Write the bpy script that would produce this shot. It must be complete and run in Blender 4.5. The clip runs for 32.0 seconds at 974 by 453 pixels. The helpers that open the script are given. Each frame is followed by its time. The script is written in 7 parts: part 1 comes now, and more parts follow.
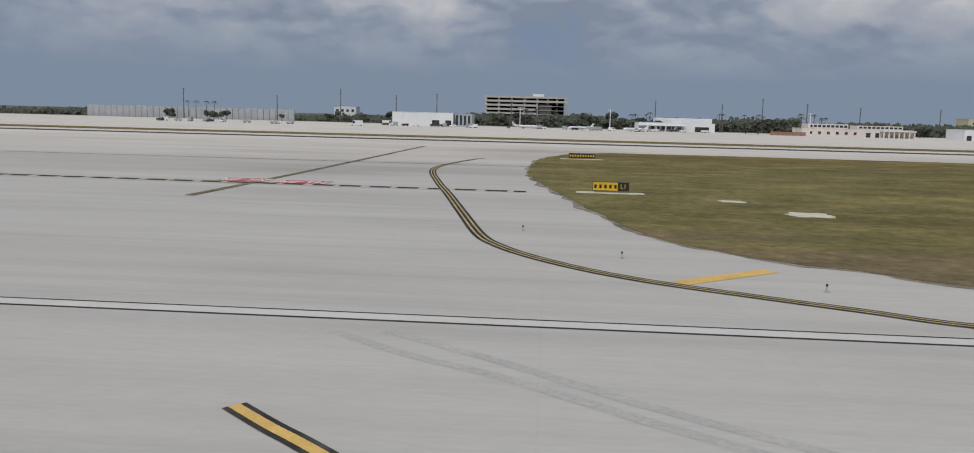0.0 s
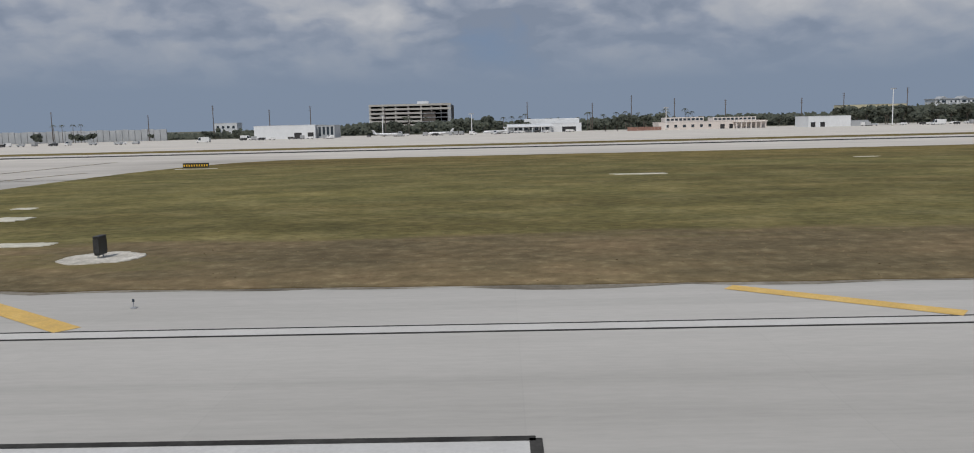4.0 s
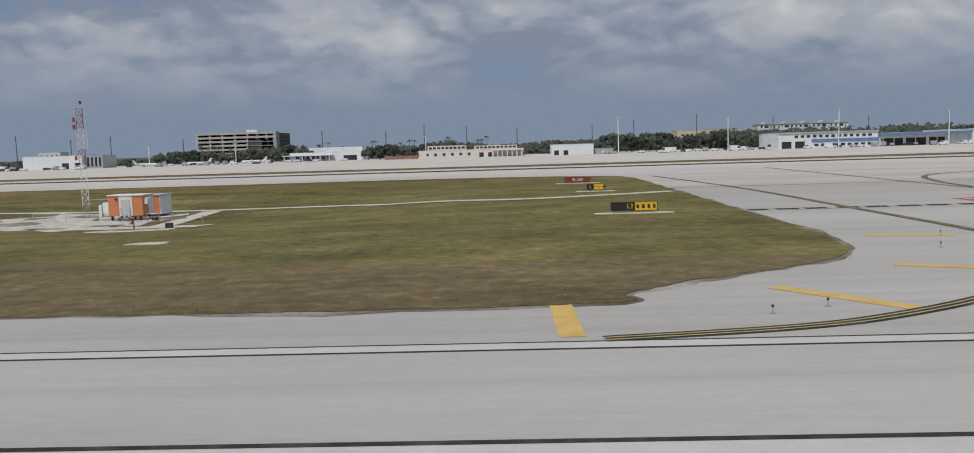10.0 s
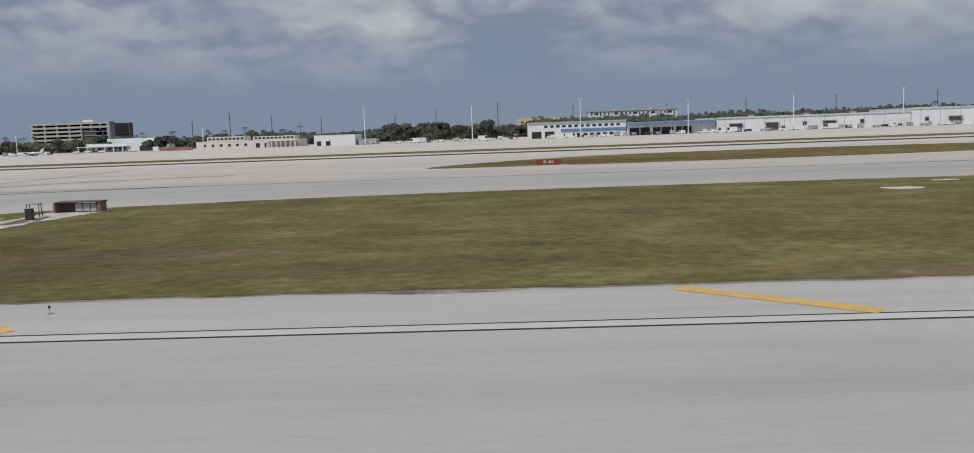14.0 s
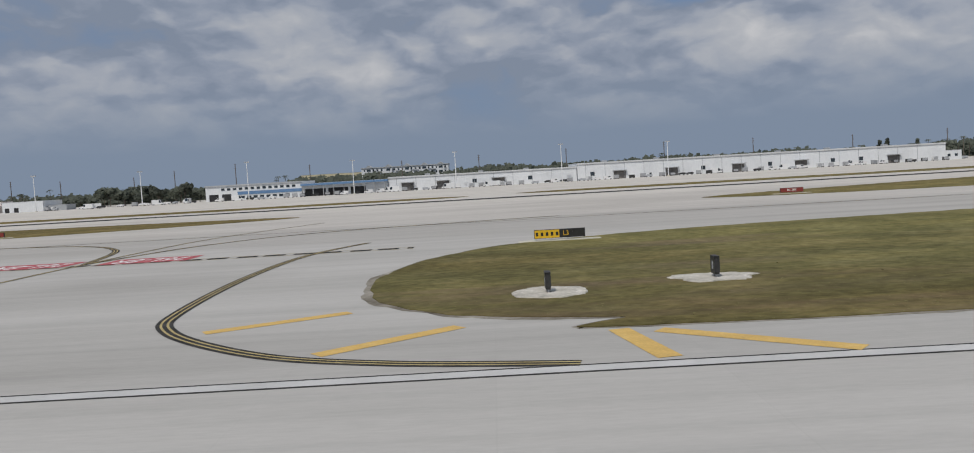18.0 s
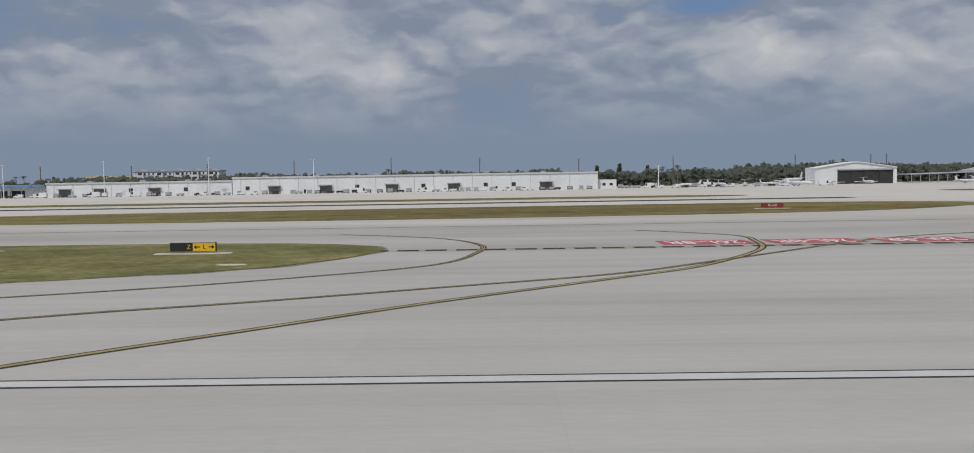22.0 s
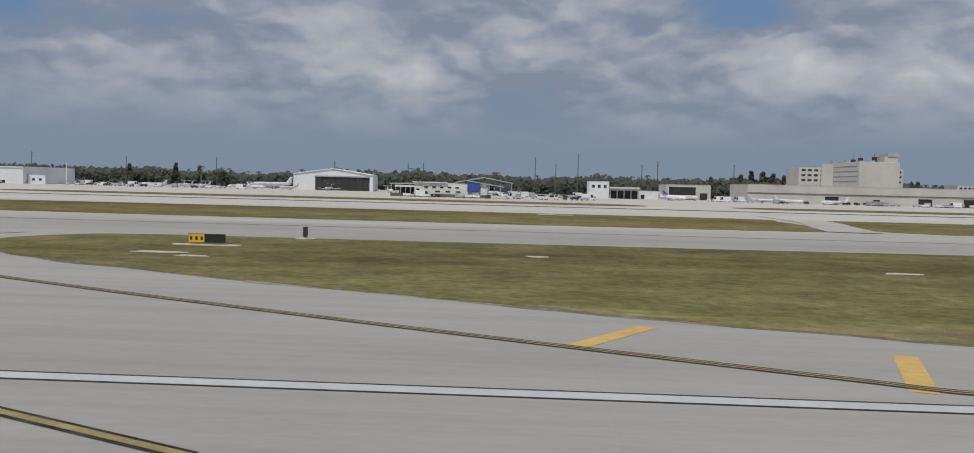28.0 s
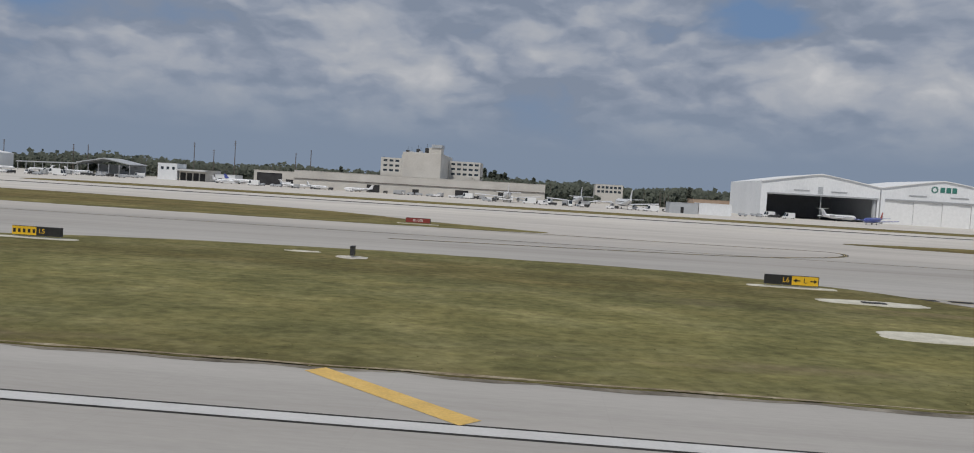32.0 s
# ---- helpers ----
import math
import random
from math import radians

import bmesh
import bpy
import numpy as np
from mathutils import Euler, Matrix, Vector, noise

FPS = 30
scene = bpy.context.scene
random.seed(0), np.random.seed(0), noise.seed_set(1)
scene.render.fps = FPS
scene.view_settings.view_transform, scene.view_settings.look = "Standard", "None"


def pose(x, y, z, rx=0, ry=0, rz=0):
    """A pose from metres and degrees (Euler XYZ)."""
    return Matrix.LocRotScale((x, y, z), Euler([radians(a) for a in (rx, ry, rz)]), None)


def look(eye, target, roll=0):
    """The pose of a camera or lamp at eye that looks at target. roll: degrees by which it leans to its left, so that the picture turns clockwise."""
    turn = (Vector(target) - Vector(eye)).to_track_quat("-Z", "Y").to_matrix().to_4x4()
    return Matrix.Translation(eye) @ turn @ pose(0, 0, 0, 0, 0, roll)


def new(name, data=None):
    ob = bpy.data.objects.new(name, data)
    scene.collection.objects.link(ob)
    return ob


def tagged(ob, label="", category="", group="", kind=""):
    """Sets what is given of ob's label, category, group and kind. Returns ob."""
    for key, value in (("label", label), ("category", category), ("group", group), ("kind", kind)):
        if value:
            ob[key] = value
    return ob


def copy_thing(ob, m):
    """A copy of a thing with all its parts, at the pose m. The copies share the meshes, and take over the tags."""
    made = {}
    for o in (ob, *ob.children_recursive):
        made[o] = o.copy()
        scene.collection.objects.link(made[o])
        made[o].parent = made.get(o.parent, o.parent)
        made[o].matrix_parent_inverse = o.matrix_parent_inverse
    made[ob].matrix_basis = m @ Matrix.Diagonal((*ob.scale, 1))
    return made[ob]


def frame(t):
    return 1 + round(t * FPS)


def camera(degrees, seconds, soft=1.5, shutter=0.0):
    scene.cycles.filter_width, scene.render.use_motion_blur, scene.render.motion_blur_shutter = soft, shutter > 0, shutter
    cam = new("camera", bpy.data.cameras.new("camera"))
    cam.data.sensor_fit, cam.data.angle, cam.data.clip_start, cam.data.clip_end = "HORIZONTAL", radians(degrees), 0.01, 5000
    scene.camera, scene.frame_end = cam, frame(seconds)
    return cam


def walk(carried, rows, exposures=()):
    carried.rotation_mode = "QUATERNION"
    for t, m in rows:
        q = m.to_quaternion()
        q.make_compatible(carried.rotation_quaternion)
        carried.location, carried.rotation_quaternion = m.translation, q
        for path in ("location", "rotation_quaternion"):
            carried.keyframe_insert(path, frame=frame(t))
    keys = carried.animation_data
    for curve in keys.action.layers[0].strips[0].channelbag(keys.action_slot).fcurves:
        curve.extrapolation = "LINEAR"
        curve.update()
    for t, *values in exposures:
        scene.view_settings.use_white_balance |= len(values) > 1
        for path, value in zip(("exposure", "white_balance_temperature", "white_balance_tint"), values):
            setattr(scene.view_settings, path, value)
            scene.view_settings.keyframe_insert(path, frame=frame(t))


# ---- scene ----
# The place is laid out in full-size metres and set down at SCALE, so that the fast take-off run keeps to a gentle pace.
SCALE = 0.535
cam = camera(61.01, 32.0, soft=1.0, shutter=0.02)
# seconds, metres along the runway, to the left of its centre line, eye height, then degrees of yaw, pitch, roll
ROWS = [
    (0.0, 0.05, 0.01, 7.06, 4.13, -7.55, 1.47),
    (0.5, 5.75, 0.07, 7.06, 3.47, -7.86, 0.13),
    (1.0, 12.02, 0.15, 7.06, 2.87, -8.02, -0.99),
    (1.5, 18.86, 0.30, 7.05, 2.34, -7.98, -2.92),
    (2.0, 26.26, 0.47, 6.98, 1.86, -6.45, -2.61),
    (2.5, 34.09, 0.65, 6.90, 1.70, -6.48, -1.92),
    (3.0, 42.34, 0.83, 6.81, 1.66, -7.11, 0.27),
    (3.5, 51.19, 0.95, 6.78, 1.45, -7.53, -0.52),
    (5.5, 92.78, 1.26, 6.64, 0.97, -4.59, -2.24),
    (6.0, 105.98, 1.23, 6.61, 0.99, -4.74, -2.39),
    (6.5, 119.82, 1.10, 6.60, 0.85, -4.78, -2.79),
    (7.0, 133.91, 0.98, 6.60, 0.87, -4.82, -2.16),
    (7.5, 148.37, 0.91, 6.61, 1.26, -4.98, -1.78),
    (8.0, 163.59, 0.85, 6.61, 1.58, -5.13, -1.65),
    (8.5, 179.66, 0.87, 6.58, 1.88, -5.25, -1.56),
    (9.0, 196.65, 0.92, 6.56, 2.10, -5.36, -1.53),
    (9.5, 213.75, 0.87, 6.63, 2.12, -5.46, -1.49),
    (10.0, 230.06, 0.74, 6.71, 2.08, -5.51, -1.71),
    (10.5, 246.02, 0.51, 6.68, 1.93, -5.58, -1.86),
    (11.0, 263.52, 0.23, 6.76, 1.98, -5.62, -1.77),
    (11.5, 282.17, -0.07, 6.78, 1.93, -6.37, -1.50),
    (12.0, 301.09, -0.31, 6.85, 2.11, -7.15, -1.35),
    (12.5, 320.21, -0.47, 6.90, 2.15, -7.40, -1.63),
    (13.0, 340.08, -0.50, 6.87, 2.15, -7.48, -2.04),
    (13.5, 360.74, -0.45, 6.89, 2.11, -7.36, -2.21),
    (15.5, 449.84, 0.03, 6.80, 2.12, -3.89, -1.12),
    (16.0, 472.97, 0.14, 6.79, 1.85, -3.66, -3.52),
    (16.5, 496.63, 0.19, 6.75, 1.37, -3.58, -4.34),
    (17.0, 520.80, 0.16, 6.75, 1.02, -3.55, -3.68),
    (17.5, 545.15, 0.08, 6.77, 0.79, -3.52, -3.41),
    (18.0, 570.28, 0.02, 6.79, 0.61, -3.55, -3.29),
    (18.5, 595.51, -0.02, 6.81, 0.49, -3.51, -3.07),
    (19.0, 621.62, -0.03, 6.82, 0.38, -3.45, -2.89),
    (19.5, 648.59, -0.01, 6.83, 0.31, -3.49, -2.35),
    (20.0, 676.30, 0.05, 6.80, 0.40, -3.55, -1.66),
    (20.5, 704.58, 0.13, 6.74, 0.60, -3.56, -1.01),
    (21.0, 732.74, 0.20, 6.71, 0.86, -3.53, -1.16),
    (21.5, 760.71, 0.28, 6.69, 0.96, -3.39, -1.08),
    (22.0, 788.75, 0.38, 6.73, 0.96, -3.23, -0.92),
    (22.5, 816.99, 0.46, 6.66, 1.22, -3.13, -0.75),
    (23.0, 845.61, 0.53, 6.59, 1.07, -3.00, -0.57),
    (23.5, 874.72, 0.65, 6.60, 0.94, -2.88, -0.28),
    (24.0, 904.46, 0.82, 6.60, 0.93, -2.91, -0.18),
    (24.5, 934.95, 1.03, 6.63, 0.80, -2.96, -0.24),
    (25.0, 966.23, 1.25, 6.64, 0.68, -2.98, -0.08),
    (25.5, 998.28, 1.44, 6.60, 0.70, -2.97, 0.07),
    (27.5, 1133.02, 2.05, 6.60, 2.42, -2.91, 1.34),
    (28.0, 1167.78, 2.15, 6.57, 2.68, -2.89, 1.43),
    (28.5, 1202.91, 2.19, 6.59, 2.92, -2.91, 1.23),
    (29.0, 1238.44, 2.21, 6.62, 3.15, -2.86, 0.86),
    (29.5, 1274.36, 2.24, 6.65, 3.35, -2.86, 0.84),
    (30.0, 1310.21, 2.32, 6.73, 3.55, -2.78, 0.66),
    (30.5, 1345.68, 2.52, 6.85, 3.69, -2.72, 0.84),
    (31.0, 1380.63, 2.84, 6.99, 3.71, -2.68, 1.40),
    (31.5, 1415.03, 3.25, 7.17, 3.64, -2.69, 2.60),
    (32.0, 1448.88, 3.71, 7.29, 3.50, -2.72, 3.44),
]
walk(cam, [(t, pose(x * SCALE, y * SCALE, z * SCALE, 90 + pitch, 0, yaw) @ pose(0, 0, 0, 0, 0, roll))
           for t, x, y, z, yaw, pitch, roll in ROWS], exposures=((0.0, 0.0), (32.0, 0.0)))

# ---- world and sun ----
SUN_ELEVATION, SUN_AZIMUTH = radians(56), radians(205)   # azimuth clockwise from +y


def link(tree, a, b):
    tree.links.new(a, b)


def node(tree, kind, **values):
    n = tree.nodes.new(kind)
    for key, value in values.items():
        n.inputs[key].default_value = value
    return n


def ramp(tree, fac, stops):
    n = tree.nodes.new("ShaderNodeValToRGB")
    e = n.color_ramp.elements
    while len(e) < len(stops):
        e.new(0.5)
    for el, (pos, col) in zip(e, stops):
        el.position, el.color = pos, (*col, 1)
    link(tree, fac, n.inputs[0])
    return n.outputs[0]


def mixed(tree, fac, a, b, mode="MIX"):
    n = tree.nodes.new("ShaderNodeMix")
    n.data_type, n.blend_type = "RGBA", mode
    for s, v in ((n.inputs[0], fac), (n.inputs[6], a), (n.inputs[7], b)):
        if isinstance(v, (int, float)):
            s.default_value = v
        elif isinstance(v, tuple):
            s.default_value = (*v, 1)
        else:
            link(tree, v, s)
    return n.outputs[2]


world = bpy.data.worlds.new("sky")
scene.world = world
world.use_nodes = True
wt = world.node_tree
wt.nodes.clear()
w_out, w_bg = wt.nodes.new("ShaderNodeOutputWorld"), wt.nodes.new("ShaderNodeBackground")
link(wt, w_bg.outputs[0], w_out.inputs[0])
sky = wt.nodes.new("ShaderNodeTexSky")
sky.sky_type, sky.sun_disc = "NISHITA", False
sky.sun_elevation, sky.sun_rotation = SUN_ELEVATION, SUN_AZIMUTH
sky.dust_density = 2.0
coord = wt.nodes.new("ShaderNodeTexCoord")
sep = wt.nodes.new("ShaderNodeSeparateXYZ")
link(wt, coord.outputs["Generated"], sep.inputs[0])


def wmath(op, a, b=0.0, clamp=False):
    n = wt.nodes.new("ShaderNodeMath")
    n.operation, n.use_clamp = op, clamp
    for s, v in zip(n.inputs, (a, b)):
        if isinstance(v, (int, float)):
            s.default_value = v
        else:
            link(wt, v, s)
    return n.outputs[0]


# heaped clouds: noise over the view direction, drawn out sideways, its upper sides lit
def vmath(op, a, b):
    n = wt.nodes.new("ShaderNodeVectorMath")
    n.operation = op
    for s, v in zip(n.inputs, (a, b)):
        if isinstance(v, tuple):
            s.default_value = v
        else:
            link(wt, v, s)
    return n.outputs["Value" if op == "DISTANCE" else "Vector"]


def cloud_noise(vec, scale, detail, rough):
    n = node(wt, "ShaderNodeTexNoise", Scale=scale, Detail=detail, Roughness=rough)
    link(wt, vec, n.inputs["Vector"])
    return n


wide = vmath("MULTIPLY", coord.outputs["Generated"], (1.0, 1.0, 2.05))
swirl = cloud_noise(wide, 9.0, 4.0, 0.55)
bent = vmath("ADD", wide, vmath("MULTIPLY", vmath("SUBTRACT", swirl.outputs["Color"], (0.5, 0.5, 0.5)), (0.085, 0.085, 0.095)))
heap = cloud_noise(bent, 4.2, 5.0, 0.50)
above = cloud_noise(vmath("ADD", bent, (0.010, 0.0, 0.040)), 4.2, 5.0, 0.50)
# the banks seen over the field: heading east, rise, reach, weight
lift = 0.0
for east, rise, reach, weight in ((0.30, 0.155, 0.12, 0.36), (0.48, 0.138, 0.17, 0.24), (0.46, 0.20, 0.09, 0.22), (0.145, 0.096, 0.06, 0.12), (0.09, 0.135, 0.14, 0.17), (-0.20, 0.122, 0.20, 0.13),
                                  (-0.26, 0.14, 0.07, 0.12), (-0.47, 0.147, 0.15, 0.17), (-0.21, 0.205, 0.13, 0.04), (-0.05, 0.215, 0.10, 0.05), (0.10, 0.187, 0.14, -0.18), (-0.42, 0.20, 0.13, -0.12),
                                  (0.39, 0.170, 0.06, -0.22), (0.25, 0.212, 0.085, -0.42), (0.40, 0.106, 0.13, -0.12), (-0.02, 0.10, 0.12, -0.10)):
    size = math.sqrt(1 + east * east + rise * rise)
    dist = vmath("DISTANCE", bent, (east / size, 1 / size, rise / size * 2.05))
    near = wmath("SUBTRACT", 1.0, wmath("DIVIDE", dist, reach), True)
    lift = wmath("ADD", lift, wmath("MULTIPLY", wmath("POWER", near, 1.4), weight))


def billow(vec):
    """Rounded heaps: near their middles high, low in the clefts between."""
    n = wt.nodes.new("ShaderNodeTexVoronoi")
    n.feature = "SMOOTH_F1"
    for key, value in (("Scale", 6.5), ("Detail", 2.5), ("Roughness", 0.5), ("Lacunarity", 2.2), ("Smoothness", 0.8)):
        n.inputs[key].default_value = value
    link(wt, vec, n.inputs["Vector"])
    return wmath("SUBTRACT", 0.62, n.outputs["Distance"])


puff, puff_above = billow(bent), billow(vmath("ADD", bent, (0.008, 0.0, 0.030)))
curd = cloud_noise(bent, 15.0, 5.0, 0.55)
curd_above = cloud_noise(vmath("ADD", bent, (0.006, 0.0, 0.016)), 15.0, 5.0, 0.55)
body = wmath("ADD", wmath("ADD", wmath("MULTIPLY", heap.outputs["Fac"], 0.62), lift), wmath("ADD", wmath("MULTIPLY", puff, 0.26), wmath("MULTIPLY", wmath("SUBTRACT", curd.outputs["Fac"], 0.5), 0.24)))
relief = wmath("ADD", wmath("MULTIPLY", wmath("SUBTRACT", heap.outputs["Fac"], above.outputs["Fac"]), 0.55), wmath("ADD", wmath("MULTIPLY", wmath("SUBTRACT", puff, puff_above), 0.55), wmath("MULTIPLY", wmath("SUBTRACT", curd.outputs["Fac"], curd_above.outputs["Fac"]), 0.30)))
lit = wmath("ADD", body, relief)
cover = ramp(wt, body, ((0.0, (0, 0, 0)), (0.17, (1, 1, 1))))
cloud = ramp(wt, lit, ((0.14, (0.212, 0.253, 0.330)), (0.27, (0.268, 0.306, 0.382)), (0.38, (0.335, 0.365, 0.426)), (0.53, (0.400, 0.420, 0.462)), (0.80, (0.550, 0.552, 0.568))))
sky_dim = mixed(wt, 1.0, sky.outputs[0], (0.050, 0.050, 0.050), "MULTIPLY")
blue = mixed(wt, 0.80, sky_dim, (0.150, 0.245, 0.420))
layer = mixed(wt, cover, blue, cloud)
low = ramp(wt, sep.outputs[2], ((0.045, (1, 1, 1)), (0.125, (0, 0, 0))))
hazy = mixed(wt, low, layer, (0.205, 0.258, 0.345))
link(wt, hazy, w_bg.inputs["Color"])
w_bg.inputs["Strength"].default_value = 1.0

sun = bpy.data.lights.new("sun", "SUN")
sun.energy, sun.angle, sun.color = 2.3, radians(3.0), (1.0, 0.955, 0.90)
sun_ob = new("sun", sun)
sun_dir = Vector((math.sin(SUN_AZIMUTH) * math.cos(SUN_ELEVATION), math.cos(SUN_AZIMUTH) * math.cos(SUN_ELEVATION), math.sin(SUN_ELEVATION)))
sun_ob.matrix_basis = look(sun_dir * 100, (0, 0, 0))


# ---- materials ----
def material(name, colors, rough=0.8, metal=0.0, scale=1.0, stretch=(1, 1, 1), fine=0.0, fine_scale=20.0, bump=0.0, each=0.0, spec=0.5):
    """Two scales of noise: colors spread over the coarse one, fine lightens and darkens, bump gives relief, each varies whole pieces."""
    m = bpy.data.materials.new(name)
    m.use_nodes = True
    t = m.node_tree
    bsdf = t.nodes["Principled BSDF"]
    bsdf.inputs["Roughness"].default_value, bsdf.inputs["Metallic"].default_value = rough, metal
    bsdf.inputs["Specular IOR Level"].default_value = spec
    co, mp = t.nodes.new("ShaderNodeTexCoord"), t.nodes.new("ShaderNodeMapping")
    mp.inputs["Scale"].default_value = stretch
    link(t, co.outputs["Object"], mp.inputs[0])
    n1 = node(t, "ShaderNodeTexNoise", Scale=scale, Detail=6.0, Roughness=0.6)
    link(t, mp.outputs[0], n1.inputs["Vector"])
    k = len(colors)
    col = ramp(t, n1.outputs["Fac"], [(0.3 + 0.4 * i / max(1, k - 1), c) for i, c in enumerate(colors)])
    if fine > 0:
        n2 = node(t, "ShaderNodeTexNoise", Scale=fine_scale, Detail=4.0, Roughness=0.65)
        link(t, mp.outputs[0], n2.inputs["Vector"])
        col = mixed(t, 1.0, col, ramp(t, n2.outputs["Fac"], ((0.3, (1 - fine,) * 3), (0.7, (1 + fine,) * 3))), "MULTIPLY")
        if bump > 0:
            b = node(t, "ShaderNodeBump", Strength=bump, Distance=0.05)
            link(t, n2.outputs["Fac"], b.inputs["Height"])
            link(t, b.outputs[0], bsdf.inputs["Normal"])
    if each > 0:
        oi = t.nodes.new("ShaderNodeObjectInfo")
        col = mixed(t, 1.0, col, ramp(t, oi.outputs["Random"], ((0.0, (1 - each,) * 3), (1.0, (1 + each,) * 3))), "MULTIPLY")
    link(t, col, bsdf.inputs["Base Color"])
    return m


def concrete_material(name, a, b, c):
    """Pale airfield concrete: streaks along the runway, blotches, grain, faint slab joints."""
    m = material(name, (a, b, c), rough=0.88, scale=0.05, stretch=(0.35, 1.6, 1), fine=0.05, fine_scale=3.0, spec=0.3)
    t = m.node_tree
    bsdf = t.nodes["Principled BSDF"]
    src = bsdf.inputs["Base Color"].links[0].from_socket
    co = t.nodes.new("ShaderNodeTexCoord")
    mp = t.nodes.new("ShaderNodeMapping")
    mp.inputs["Scale"].default_value = (0.012, 0.55, 1)
    link(t, co.outputs["Object"], mp.inputs[0])
    streak = node(t, "ShaderNodeTexNoise", Scale=1.0, Detail=7.0, Roughness=0.62)
    link(t, mp.outputs[0], streak.inputs["Vector"])
    col = mixed(t, 1.0, src, ramp(t, streak.outputs["Fac"], ((0.30, (0.89, 0.89, 0.89)), (0.5, (1, 1, 1)), (0.7, (1.05, 1.05, 1.05)))), "MULTIPLY")
    br = node(t, "ShaderNodeTexBrick", Scale=1.0)
    br.offset = 0.0
    br.inputs["Color1"].default_value = (1.0, 1.0, 1.0, 1)
    br.inputs["Color2"].default_value = (0.978, 0.978, 0.978, 1)
    br.inputs["Mortar"].default_value = (0.955, 0.955, 0.955, 1)
    br.inputs["Mortar Size"].default_value = 0.03
    br.inputs["Mortar Smooth"].default_value = 0.6
    br.inputs["Brick Width"].default_value = 7.6
    br.inputs["Row Height"].default_value = 7.6
    link(t, co.outputs["Object"], br.inputs["Vector"])
    col = mixed(t, 1.0, col, br.outputs["Color"], "MULTIPLY")
    # the later stretch of runway is older and greyer than the new slabs by the threshold
    sp = t.nodes.new("ShaderNodeSeparateXYZ")
    link(t, co.outputs["Object"], sp.inputs[0])
    age = t.nodes.new("ShaderNodeMapRange")
    age.inputs[1].default_value, age.inputs[2].default_value = 640.0, 1150.0
    link(t, sp.outputs[0], age.inputs[0])
    far = t.nodes.new("ShaderNodeMapRange")
    far.inputs[1].default_value, far.inputs[2].default_value, far.inputs[3].default_value, far.inputs[4].default_value = 45.0, 190.0, 1.0, 0.20
    link(t, sp.outputs[1], far.inputs[0])
    aged = t.nodes.new("ShaderNodeMath")
    aged.operation = "MULTIPLY"
    link(t, age.outputs[0], aged.inputs[0])
    link(t, far.outputs[0], aged.inputs[1])
    col = mixed(t, 1.0, col, ramp(t, aged.outputs[0], ((0.0, (1, 1, 1)), (1.0, (0.84, 0.825, 0.81)))), "MULTIPLY")
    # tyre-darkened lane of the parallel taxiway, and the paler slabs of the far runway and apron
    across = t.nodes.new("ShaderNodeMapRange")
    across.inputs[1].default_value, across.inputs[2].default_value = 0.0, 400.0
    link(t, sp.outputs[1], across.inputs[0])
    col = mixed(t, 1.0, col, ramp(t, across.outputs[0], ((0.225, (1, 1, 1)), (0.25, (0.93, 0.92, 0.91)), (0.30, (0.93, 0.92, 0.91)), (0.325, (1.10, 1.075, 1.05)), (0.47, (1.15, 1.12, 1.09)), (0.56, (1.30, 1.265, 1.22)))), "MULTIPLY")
    # soft dark blotches where aircraft wait and turn, frayed by noise
    mp3 = t.nodes.new("ShaderNodeMapping")
    mp3.inputs["Scale"].default_value = (0.03, 0.07, 1)
    link(t, co.outputs["Object"], mp3.inputs[0])
    blot = node(t, "ShaderNodeTexNoise", Scale=1.0, Detail=6.0, Roughness=0.55)
    link(t, mp3.outputs[0], blot.inputs["Vector"])
    wait = None
    for cx, cy, rx, ry, much in ((316, 62, 20, 16, 0.9), (280, 58, 16, 14, 0.6), (514, 60, 18, 16, 1.0), (541, 62, 14, 13, 0.7), (493, 50, 5, 12, 0.9), (-2, 172, 24, 40, 0.9), (-30, 100, 16, 22, 0.4), (815, 84, 60, 10, 0.5), (1300, 66, 40, 16, 0.5), (1228, 62, 12, 26, 0.6), (905, 86, 20, 14, 0.6)):
        sc = t.nodes.new("ShaderNodeMapping")
        sc.inputs["Location"].default_value = (-cx / rx, -cy / ry, 0)
        sc.inputs["Scale"].default_value = (1 / rx, 1 / ry, 0)
        link(t, co.outputs["Object"], sc.inputs[0])
        ln = t.nodes.new("ShaderNodeVectorMath")
        ln.operation = "LENGTH"
        link(t, sc.outputs[0], ln.inputs[0])
        mr = t.nodes.new("ShaderNodeMapRange")
        mr.interpolation_type = "SMOOTHSTEP"
        for k, v in ((1, 0.1), (2, 1.15), (3, much), (4, 0.0)):
            mr.inputs[k].default_value = v
        link(t, ln.outputs["Value"], mr.inputs[0])
        if wait is None:
            wait = mr.outputs[0]
        else:
            mx = t.nodes.new("ShaderNodeMath")
            mx.operation = "MAXIMUM"
            link(t, wait, mx.inputs[0])
            link(t, mr.outputs[0], mx.inputs[1])
            wait = mx.outputs[0]
    stain = t.nodes.new("ShaderNodeMath")
    stain.operation = "MULTIPLY"
    link(t, ramp(t, blot.outputs["Fac"], ((0.34, (0, 0, 0)), (0.58, (1, 1, 1)))), stain.inputs[0])
